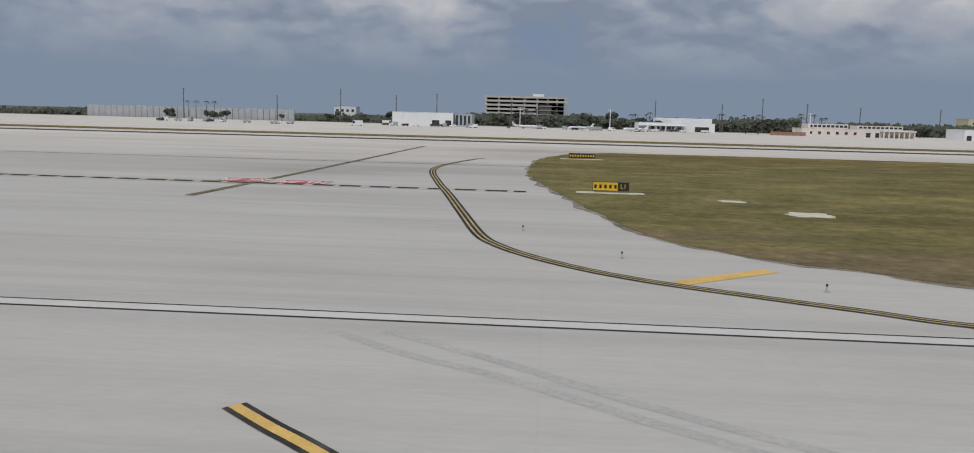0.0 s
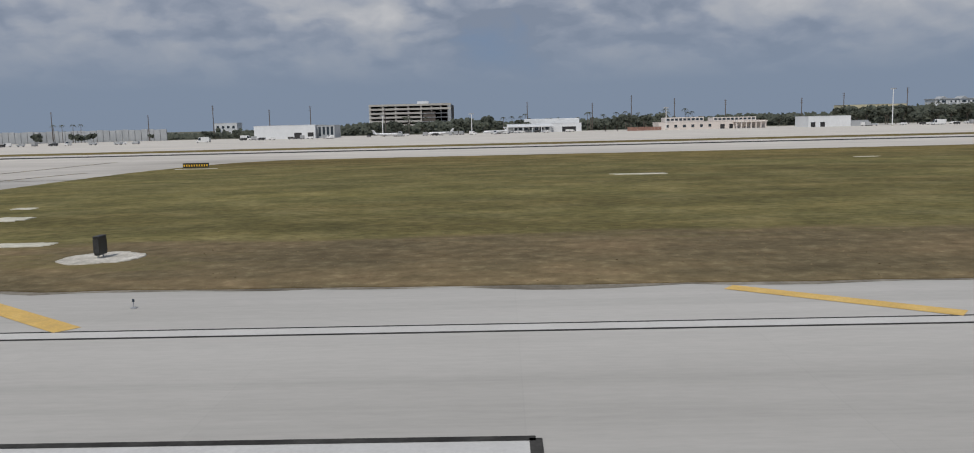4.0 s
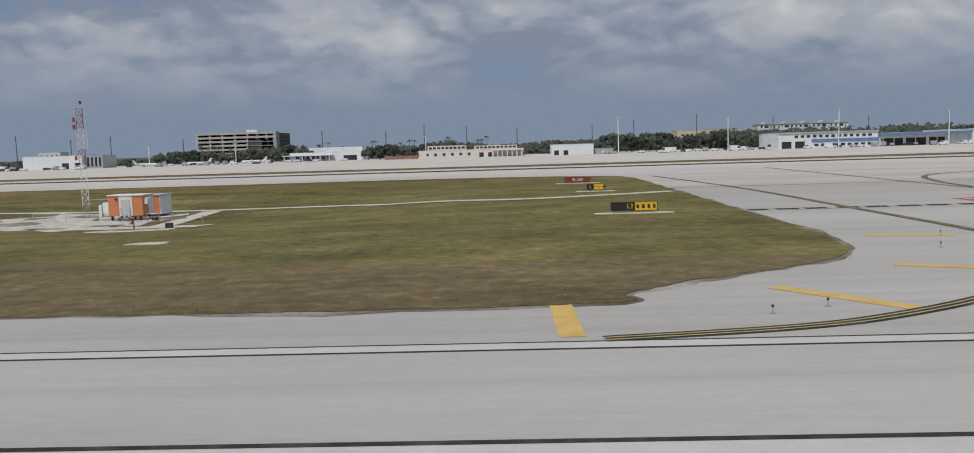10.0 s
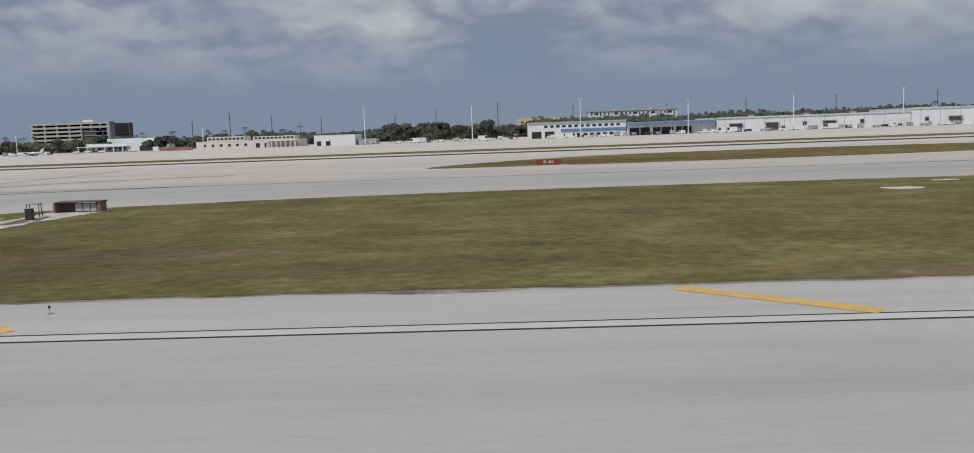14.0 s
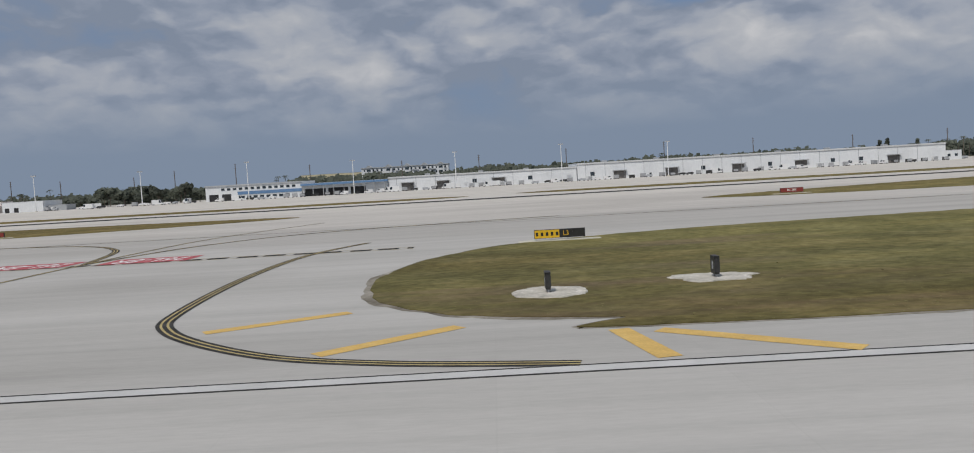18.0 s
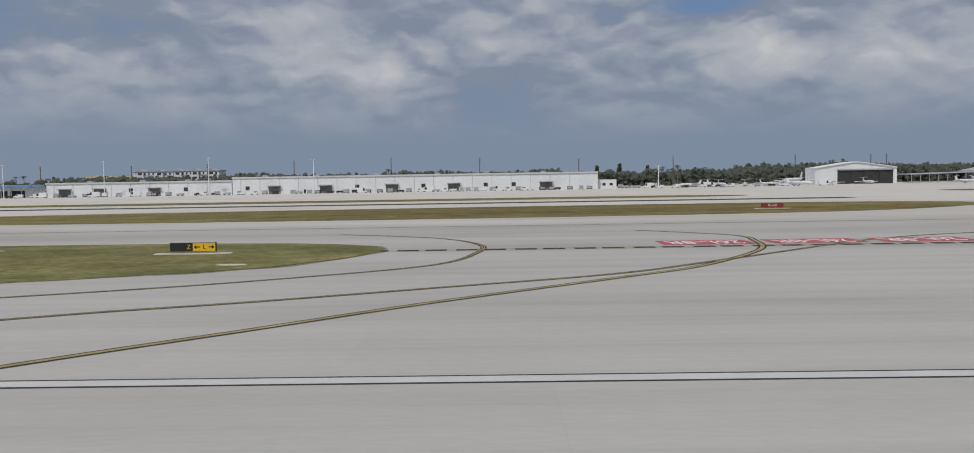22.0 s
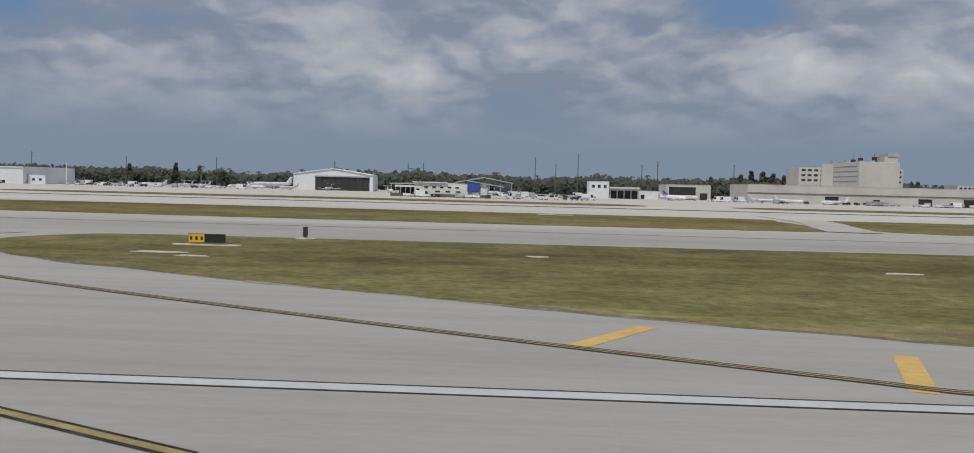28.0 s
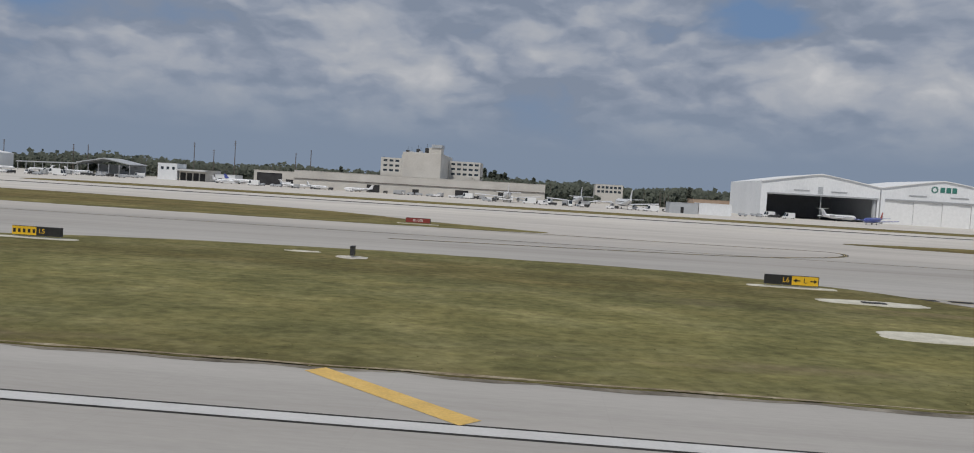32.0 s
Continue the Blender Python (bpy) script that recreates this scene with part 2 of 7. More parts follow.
    link(t, wait, stain.inputs[1])
    col = mixed(t, 1.0, col, ramp(t, stain.outputs[0], ((0.0, (1, 1, 1)), (1.0, (0.72, 0.71, 0.70)))), "MULTIPLY")
    link(t, col, bsdf.inputs["Base Color"])
    return m


def grass_material(name):
    """Airfield turf: green, straw and olive patches drawn out along the mowing, bare brown earth by the shoulder."""
    m = material(name, ((0.122, 0.108, 0.047), (0.160, 0.141, 0.063), (0.218, 0.189, 0.094)), rough=1.0, scale=0.16, stretch=(0.95, 1.15, 1), fine=0.34, fine_scale=1.1, bump=0.6, spec=0.1)
    t = m.node_tree
    bsdf = t.nodes["Principled BSDF"]
    src = bsdf.inputs["Base Color"].links[0].from_socket
    co = t.nodes.new("ShaderNodeTexCoord")
    mp = t.nodes.new("ShaderNodeMapping")
    mp.inputs["Scale"].default_value = (0.02, 0.09, 1)
    link(t, co.outputs["Object"], mp.inputs[0])
    n = node(t, "ShaderNodeTexNoise", Scale=1.0, Detail=8.0, Roughness=0.6)
    link(t, mp.outputs[0], n.inputs["Vector"])
    n3 = node(t, "ShaderNodeTexNoise", Scale=0.9, Detail=6.0, Roughness=0.7)
    link(t, co.outputs["Object"], n3.inputs["Vector"])
    sp = t.nodes.new("ShaderNodeSeparateXYZ")
    link(t, co.outputs["Object"], sp.inputs[0])
    # dry earth: strongest along the shoulder of the first long verge, fading inward
    gy = t.nodes.new("ShaderNodeMapRange")
    for i, v in ((1, 34.0), (2, 68.0), (3, 0.42), (4, -0.13)):
        gy.inputs[i].default_value = v
    link(t, sp.outputs[1], gy.inputs[0])
    gx = t.nodes.new("ShaderNodeMapRange")
    for i, v in ((1, 240.0), (2, 420.0), (3, 1.0), (4, 0.18)):
        gx.inputs[i].default_value = v
    link(t, sp.outputs[0], gx.inputs[0])
    mul = t.nodes.new("ShaderNodeMath")
    mul.operation = "MULTIPLY"
    link(t, gy.outputs[0], mul.inputs[0])
    link(t, gx.outputs[0], mul.inputs[1])
    add = t.nodes.new("ShaderNodeMath")
    add.operation = "ADD"
    link(t, mul.outputs[0], add.inputs[0])
    link(t, n.outputs["Fac"], add.inputs[1])
    brown = ramp(t, add.outputs[0], ((0.60, (0, 0, 0)), (0.70, (1, 1, 1))))
    earth = ramp(t, n3.outputs["Fac"], ((0.32, (0.118, 0.091, 0.056)), (0.55, (0.178, 0.139, 0.088)), (0.72, (0.27, 0.22, 0.142))))
    # lusher and sun-bleached patches, a few metres long
    mp2 = t.nodes.new("ShaderNodeMapping")
    mp2.inputs["Scale"].default_value = (0.085, 0.15, 1)
    link(t, co.outputs["Object"], mp2.inputs[0])
    n4 = node(t, "ShaderNodeTexNoise", Scale=1.0, Detail=9.0, Roughness=0.68)
    link(t, mp2.outputs[0], n4.inputs["Vector"])
    turf = mixed(t, 1.0, mixed(t, brown, src, earth), ramp(t, n4.outputs["Fac"], ((0.30, (0.66, 0.69, 0.66)), (0.45, (0.92, 0.94, 0.90)), (0.56, (1.08, 1.07, 1.0)), (0.66, (1.34, 1.28, 1.22)), (0.76, (1.55, 1.45, 1.40)))), "MULTIPLY")
    # broad lusher and drier swathes
    mp4 = t.nodes.new("ShaderNodeMapping")
    mp4.inputs["Scale"].default_value = (0.008, 0.034, 1)
    link(t, co.outputs["Object"], mp4.inputs[0])
    n5 = node(t, "ShaderNodeTexNoise", Scale=1.0, Detail=5.0, Roughness=0.55)
    link(t, mp4.outputs[0], n5.inputs["Vector"])
    turf = mixed(t, 1.0, turf, ramp(t, n5.outputs["Fac"], ((0.34, (0.80, 0.74, 0.72)), (0.48, (1.0, 0.98, 0.98)), (0.64, (1.18, 1.16, 1.10)))), "MULTIPLY")
    # the first verges and the far strips are parched, the later ones greener
    later, beyond = t.nodes.new("ShaderNodeMapRange"), t.nodes.new("ShaderNodeMapRange")
    later.inputs[1].default_value, later.inputs[2].default_value = 540.0, 690.0
    beyond.inputs[1].default_value, beyond.inputs[2].default_value = 128.0, 165.0
    link(t, sp.outputs[0], later.inputs[0])
    link(t, sp.outputs[1], beyond.inputs[0])
    turf = mixed(t, 1.0, turf, ramp(t, later.outputs[0], ((0.0, (0.93, 0.945, 0.90)), (1.0, (1.0, 1.07, 1.06)))), "MULTIPLY")
    turf = mixed(t, 1.0, turf, ramp(t, beyond.outputs[0], ((0.0, (1, 1, 1)), (1.0, (1.02, 0.92, 0.90)))), "MULTIPLY")
    link(t, turf, bsdf.inputs["Base Color"])
    return m


def glass_material(name, color=(0.03, 0.04, 0.05)):
    return material(name, (color, tuple(c * 1.5 for c in color)), rough=0.12, scale=0.3, spec=0.7)


CONCRETE = concrete_material("airfield concrete", (0.385, 0.372, 0.348), (0.448, 0.434, 0.408), (0.490, 0.476, 0.450))
GRASS = grass_material("dry airfield turf")
LAND = material("scrub and town ground", ((0.05, 0.06, 0.03), (0.10, 0.10, 0.06), (0.20, 0.19, 0.16)), rough=1.0, scale=0.01, fine=0.2, fine_scale=0.2)
WORN_WHITE = material("worn white line paint", ((0.50, 0.49, 0.465), (0.54, 0.528, 0.505), (0.57, 0.558, 0.535)), rough=0.8, scale=0.4, fine=0.06, fine_scale=8)
BLACK = material("black line paint", ((0.028, 0.027, 0.026), (0.045, 0.044, 0.042), (0.085, 0.082, 0.078)), rough=0.92, scale=0.8, fine=0.2, fine_scale=6, spec=0.12)
WHITE = material("white line paint", ((0.49, 0.485, 0.47), (0.54, 0.535, 0.52), (0.59, 0.585, 0.57)), rough=0.7, scale=0.4, fine=0.06, fine_scale=8)
YELLOW = material("yellow line paint", ((0.54, 0.36, 0.12), (0.64, 0.42, 0.12), (0.70, 0.48, 0.16)), rough=0.75, scale=0.9, fine=0.12, fine_scale=9)
PALE_YELLOW = material("worn yellow line paint", ((0.33, 0.26, 0.12), (0.42, 0.33, 0.14), (0.52, 0.42, 0.19)), rough=0.8, scale=0.9, fine=0.12, fine_scale=9)
OLIVE_YELLOW = material("tyre-stained yellow line paint", ((0.22, 0.18, 0.085), (0.31, 0.245, 0.10), (0.43, 0.33, 0.13)), rough=0.8, scale=0.5, fine=0.15, fine_scale=6)
RED = material("red pavement paint", ((0.35, 0.055, 0.065), (0.42, 0.085, 0.095), (0.48, 0.15, 0.155)), rough=0.8, scale=0.7, fine=0.12, fine_scale=8)
RUBBER = material("tyre rubber trace", ((0.36, 0.35, 0.335), (0.40, 0.39, 0.37), (0.44, 0.425, 0.40)), rough=0.9, scale=0.5, fine=0.12, fine_scale=5)
ASPHALT = material("worn dark asphalt", ((0.042, 0.041, 0.039), (0.062, 0.060, 0.057), (0.10, 0.097, 0.092)), rough=0.95, scale=0.2, fine=0.15, fine_scale=3, spec=0.05)
DUST = material("bare dusty earth", ((0.10, 0.088, 0.07), (0.21, 0.19, 0.155), (0.40, 0.375, 0.33)), rough=1.0, scale=0.25, fine=0.25, fine_scale=3, spec=0.1)
STRAW = material("dry straw and earth", ((0.17, 0.135, 0.085), (0.26, 0.215, 0.14), (0.40, 0.35, 0.25)), rough=1.0, scale=0.9, fine=0.3, fine_scale=4, bump=0.3, spec=0.1)
SAND = material("pale sand", ((0.40, 0.37, 0.31), (0.52, 0.49, 0.42), (0.62, 0.59, 0.52)), rough=1.0, scale=0.6, fine=0.25, fine_scale=4, bump=0.2, spec=0.1)
SLAB = material("pale concrete slab", ((0.43, 0.41, 0.33), (0.55, 0.525, 0.435), (0.64, 0.615, 0.525)), rough=0.9, scale=0.7, fine=0.12, fine_scale=7, bump=0.2)
GRAVEL = material("crushed white stone", ((0.36, 0.34, 0.29), (0.52, 0.49, 0.43), (0.66, 0.63, 0.57)), rough=0.95, scale=0.8, fine=0.25, fine_scale=5, bump=0.6)
SIGN_BLACK = material("black sign face", ((0.018, 0.018, 0.017), (0.028, 0.028, 0.027)), rough=0.45, scale=3)
SIGN_YELLOW = material("yellow sign face", ((0.72, 0.44, 0.02), (0.80, 0.50, 0.03)), rough=0.4, scale=2)
SIGN_RED = material("red sign face", ((0.21, 0.032, 0.027), (0.27, 0.045, 0.036)), rough=0.45, scale=2)
SIGN_WHITE = material("white sign lettering", ((0.74, 0.74, 0.72), (0.80, 0.80, 0.78)), rough=0.5, scale=3)
DARK_METAL = material("dark painted steel", ((0.03, 0.03, 0.03), (0.06, 0.06, 0.06)), rough=0.6, metal=0.2, scale=2, fine=0.2)
STEEL = material("galvanised steel", ((0.38, 0.39, 0.40), (0.50, 0.51, 0.52)), rough=0.5, metal=0.5, scale=2, fine=0.1)
WHITE_METAL = material("white painted metal", ((0.72, 0.73, 0.73), (0.80, 0.81, 0.81)), rough=0.55, scale=0.6, fine=0.05)
ORANGE = material("orange painted panel", ((0.58, 0.20, 0.09), (0.66, 0.25, 0.12)), rough=0.65, scale=0.8, fine=0.08)
RED_METAL = material("red painted steel", ((0.31, 0.055, 0.048), (0.38, 0.08, 0.065)), rough=0.6, scale=2, fine=0.1)
CAR_WHITE = material("white car paint", ((0.74, 0.74, 0.74), (0.80, 0.80, 0.80)), rough=0.25, scale=1)
TYRE = material("black tyre", ((0.02, 0.02, 0.02), (0.035, 0.035, 0.035)), rough=0.9, scale=8)
GLASS = glass_material("dark window glass")
# the faint blue in this white paints in distance haze
WALL_WHITE = material("white rendered wall", ((0.65, 0.67, 0.685), (0.73, 0.75, 0.765), (0.77, 0.79, 0.805)), rough=0.9, scale=0.06, stretch=(1, 1, 0.4), fine=0.06, fine_scale=1.2)
PALE_GREY = material("pale grey door paint", ((0.50, 0.52, 0.53), (0.58, 0.60, 0.61)), rough=0.5, scale=0.8, fine=0.05)
WALL_GREY = material("grey panel wall", ((0.36, 0.38, 0.40), (0.44, 0.46, 0.48)), rough=0.8, scale=0.15, fine=0.08, fine_scale=2)
WALL_TAN = material("tan rendered wall", ((0.46, 0.44, 0.405), (0.525, 0.505, 0.465), (0.575, 0.555, 0.515)), rough=0.9, scale=0.08, fine=0.06, fine_scale=1.2)
WALL_CREAM = material("cream rendered wall", ((0.64, 0.65, 0.56), (0.72, 0.73, 0.64), (0.76, 0.77, 0.69)), rough=0.9, scale=0.08, fine=0.06, fine_scale=1.2)
WALL_PINK = material("pinkish rendered wall", ((0.61, 0.55, 0.51), (0.69, 0.63, 0.585), (0.74, 0.68, 0.64)), rough=0.9, scale=0.08, fine=0.06, fine_scale=1.2)
WALL_YELLOW = material("pale yellow wall", ((0.60, 0.54, 0.36), (0.68, 0.62, 0.44)), rough=0.9, scale=0.1, fine=0.06, fine_scale=1.2)
WALL_BROWN = material("dark brown cladding", ((0.10, 0.085, 0.075), (0.15, 0.125, 0.11)), rough=0.85, scale=0.2, fine=0.1)
ROLLER = material("brown-grey roller door", ((0.13, 0.125, 0.12), (0.20, 0.19, 0.18)), rough=0.7, scale=0.3, fine=0.1)
FADED_RED = material("faded red paint", ((0.40, 0.12, 0.09), (0.50, 0.17, 0.13)), rough=0.7, scale=1.5, fine=0.15)
BRICK_RED = material("red brown fence panels", ((0.24, 0.13, 0.10), (0.32, 0.18, 0.14)), rough=0.9, scale=0.3, fine=0.15)
BLUE_BAND = material("blue cladding", ((0.10, 0.20, 0.36), (0.15, 0.27, 0.45)), rough=0.6, scale=0.3, fine=0.06)
DEEP_BLUE = material("deep blue cladding", ((0.03, 0.07, 0.30), (0.05, 0.10, 0.38)), rough=0.5, scale=0.3, fine=0.06)
ROOF = material("pale roof membrane", ((0.52, 0.53, 0.53), (0.62, 0.63, 0.63)), rough=0.9, scale=0.08, fine=0.08)
ROOF_TILE = material("terracotta roof", ((0.34, 0.25, 0.18), (0.42, 0.32, 0.235)), rough=0.9, scale=0.3, fine=0.12)
# near-black colour that paints the shade inside doorways and bays
INTERIOR_SHADE = material("interior shade paint", ((0.02, 0.02, 0.022), (0.05, 0.05, 0.052)), rough=0.9, scale=0.2)
# leaf greens lightened to paint in distance haze and offset crown self-shading
LEAF = material("haze-paled tree leaves", ((0.105, 0.122, 0.096), (0.140, 0.157, 0.122), (0.180, 0.195, 0.150)), rough=0.8, scale=0.25, fine=0.3, fine_scale=2, each=0.3)


def translucent(mat, share):
    """Leaves let some of the light through."""
    t = mat.node_tree
    bsdf, out = t.nodes["Principled BSDF"], t.nodes["Material Output"]
    tr, mx = t.nodes.new("ShaderNodeBsdfTranslucent"), t.nodes.new("ShaderNodeMixShader")
    mx.inputs[0].default_value = share
    link(t, bsdf.inputs["Base Color"].links[0].from_socket, tr.inputs[0])
    link(t, bsdf.outputs[0], mx.inputs[1])
    link(t, tr.outputs[0], mx.inputs[2])
    link(t, mx.outputs[0], out.inputs[0])


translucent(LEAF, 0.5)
PALM_LEAF = material("palm fronds", ((0.10, 0.115, 0.088), (0.15, 0.162, 0.12)), rough=0.8, scale=0.4, fine=0.25, fine_scale=3, each=0.25)
translucent(PALM_LEAF, 0.35)
BARK = material("tree bark", ((0.10, 0.085, 0.07), (0.17, 0.145, 0.12)), rough=0.95, scale=1.5, fine=0.2)
TUFT = material("dry grass tufts", ((0.15, 0.14, 0.06), (0.20, 0.185, 0.085), (0.27, 0.24, 0.12)), rough=1.0, scale=0.3, stretch=(0.4, 1.2, 1), spec=0.1)
EARTH_TUFT = material("brown dry tufts", ((0.16, 0.115, 0.06), (0.24, 0.18, 0.10), (0.34, 0.27, 0.15)), rough=1.0, scale=0.3, spec=0.1)
AIRFRAME = material("white airframe paint", ((0.70, 0.71, 0.72), (0.78, 0.79, 0.80)), rough=0.3, scale=0.3)
AIR_BLUE = material("blue airframe paint", ((0.06, 0.08, 0.30), (0.09, 0.12, 0.38)), rough=0.35, scale=0.3)
AIR_RED = material("red airframe paint", ((0.40, 0.06, 0.05), (0.50, 0.09, 0.06)), rough=0.35, scale=0.3)
AIR_GREEN = material("green logo paint", ((0.03, 0.16, 0.13), (0.05, 0.20, 0.16)), rough=0.5, scale=0.5)


# ---- helpers for meshes ----
def part(name, bm, mat, parent, label=""):
    me = bpy.data.meshes.new(name)
    bm.to_mesh(me)
    bm.free()
    me.materials.append(mat)
    ob = new(name, me)
    ob.parent = parent
    return tagged(ob, label) if label else ob


def thing(name, label, category, x=0, y=0, z=0, rz=0, group="", kind=""):
    ob = new(name)
    ob.empty_display_size = 0.3
    ob.matrix_basis = pose(x, y, z, 0, 0, rz)
    return tagged(ob, label, category, group, kind)


def solid(name, bm, mat, label="", category="", group="", kind="", at=None):
    ob = part(name, bm, mat, None)
    if at is not None:
        ob.matrix_basis = at
    return tagged(ob, label, category, group, kind)


def box(bm, x0, x1, y0, y1, z0, z1):
    v = [bm.verts.new(p) for p in ((x0, y0, z0), (x1, y0, z0), (x1, y1, z0), (x0, y1, z0), (x0, y0, z1), (x1, y0, z1), (x1, y1, z1), (x0, y1, z1))]
    for f in ((3, 2, 1, 0), (4, 5, 6, 7), (0, 1, 5, 4), (1, 2, 6, 5), (2, 3, 7, 6), (3, 0, 4, 7)):
        bm.faces.new([v[i] for i in f])
    return v


def boxes(*rows, bevel=0.0):
    bm = bmesh.new()
    for r in rows:
        box(bm, *r)
    if bevel:
        bmesh.ops.bevel(bm, geom=bm.edges[:], offset=bevel, segments=1, affect="EDGES", clamp_overlap=True)
    return bm


def tube(bm, a, b, r0, r1=None, sides=8):
    """A tapered round bar from a to b."""
    a, b = Vector(a), Vector(b)
    r1 = r0 if r1 is None else r1
    turn = (b - a).to_track_quat("Z", "Y").to_matrix()
    rings = []
    for c, r in ((a, r0), (b, r1)):
        rings.append([bm.verts.new(c + turn @ Vector((r * math.cos(2 * math.pi * i / sides), r * math.sin(2 * math.pi * i / sides), 0))) for i in range(sides)])
    for i in range(sides):
        j = (i + 1) % sides
        bm.faces.new((rings[0][i], rings[0][j], rings[1][j], rings[1][i]))
    bm.faces.new(rings[0][::-1])
    bm.faces.new(rings[1])


def tubes(*rows, sides=8):
    bm = bmesh.new()
    for r in rows:
        tube(bm, *r, sides=sides)
    return bm


def prism(outline, y0, y1):
    """An outline in x, z drawn out from y0 to y1."""
    bm = bmesh.new()
    a = [bm.verts.new((x, y0, z)) for x, z in outline]
    b = [bm.verts.new((x, y1, z)) for x, z in outline]
    n = len(a)
    bm.faces.new(a)
    bm.faces.new(b[::-1])
    for i in range(n):
        bm.faces.new((a[i], b[i], b[(i + 1) % n], a[(i + 1) % n]))
    bmesh.ops.recalc_face_normals(bm, faces=bm.faces)
    return bm


def smooth_line(pts, steps=6, closed=False):
    """A Catmull-Rom curve through the points."""
    out, n = [], len(pts)
    for i in range(n if closed else n - 1):
        p = [Vector(pts[(i + k) % n] if closed else pts[min(max(i + k, 0), n - 1)]) for k in (-1, 0, 1, 2)]
        for s in range(steps):
            t = s / steps
            out.append(0.5 * (2 * p[1] + (p[2] - p[0]) * t + (2 * p[0] - 5 * p[1] + 4 * p[2] - p[3]) * t * t + (3 * p[1] - p[0] - 3 * p[2] + p[3]) * t ** 3))
    if not closed:
        out.append(Vector(pts[-1]))
    return out


def ribbon(bm, line, width, offset=0.0, z=0.0, dashes=None, gap=0.9):
    """A flat painted band along a line in the ground plane, offset to its left."""
    prev, run = None, 0.0
    n = len(line)
    for i in range(n):
        d = (line[min(i + 1, n - 1)] - line[max(i - 1, 0)]).normalized()
        nrm = Vector((-d[1], d[0]))
        c = Vector((line[i][0], line[i][1])) + nrm * offset
        pair = [bm.verts.new((*(c + nrm * s * width / 2), z)) for s in (-1, 1)]
        if i:
            run += (line[i] - line[i - 1]).length
        if prev and (dashes is None or run % (dashes + gap) < dashes):
            bm.faces.new((prev[0], pair[0], pair[1], prev[1]))
        prev = pair
    return bm


def words(name, text, size, mat, parent, x, y, z, rx=90, rz=0, wide=1.0, label=""):
    """Lettering in the built-in font as a thin mesh under a thing."""
    cu = bpy.data.curves.new(name, "FONT")
    cu.body, cu.size, cu.align_x, cu.align_y, cu.extrude = text, size, "CENTER", "CENTER", 0.006
    tmp = new(name, cu)
    bpy.context.view_layer.update()
    me = bpy.data.meshes.new_from_object(tmp.evaluated_get(bpy.context.evaluated_depsgraph_get()))
    bpy.data.objects.remove(tmp)
    bpy.data.curves.remove(cu)
    me.materials.clear()
    me.materials.append(mat)
    ob = new(name, me)
    ob.parent = parent
    ob.matrix_basis = pose(x, y, z, rx, 0, rz) @ Matrix.Diagonal((wide, 1, 1, 1))
    return tagged(ob, label) if label else ob


def facade(bm, x0, x1, z0, z1, y, holes, deep=0.4):
    """A wall face at y, looking to -y, with real holes (x0, x1, z0, z1) and their reveals."""
    xs = sorted({x0, x1, *[h[0] for h in holes], *[h[1] for h in holes]})
    zs = sorted({z0, z1, *[h[2] for h in holes], *[h[3] for h in holes]})
    grid = {(i, j): bm.verts.new((x, y, z)) for i, x in enumerate(xs) for j, z in enumerate(zs)}
    for i in range(len(xs) - 1):
        for j in range(len(zs) - 1):
            cx, cz = (xs[i] + xs[i + 1]) / 2, (zs[j] + zs[j + 1]) / 2
            if not any(h[0] < cx < h[1] and h[2] < cz < h[3] for h in holes):
                bm.faces.new((grid[i, j], grid[i + 1, j], grid[i + 1, j + 1], grid[i, j + 1]))
    for a, b, c, d in holes:
        p = [bm.verts.new(q) for q in ((a, y, c), (b, y, c), (b, y, d), (a, y, d))]
        q = [bm.verts.new(r) for r in ((a, y + deep, c), (b, y + deep, c), (b, y + deep, d), (a, y + deep, d))]
        for i in range(4):
            j = (i + 1) % 4
            bm.faces.new((p[i], q[i], q[j], p[j]))


def shell(x0, x1, depth, h, holes=(), y=0.0, deep=0.4):
    """A building's walls: a front with holes, sides, back and a parapet rim."""
    bm = bmesh.new()
    facade(bm, x0, x1, 0, h, y, list(holes), deep)
    for a, b in (((x1, y), (x1, y + depth)), ((x1, y + depth), (x0, y + depth)), ((x0, y + depth), (x0, y))):
        bm.faces.new([bm.verts.new(p) for p in ((*a, 0), (*b, 0), (*b, h), (*a, h))])
    return bm


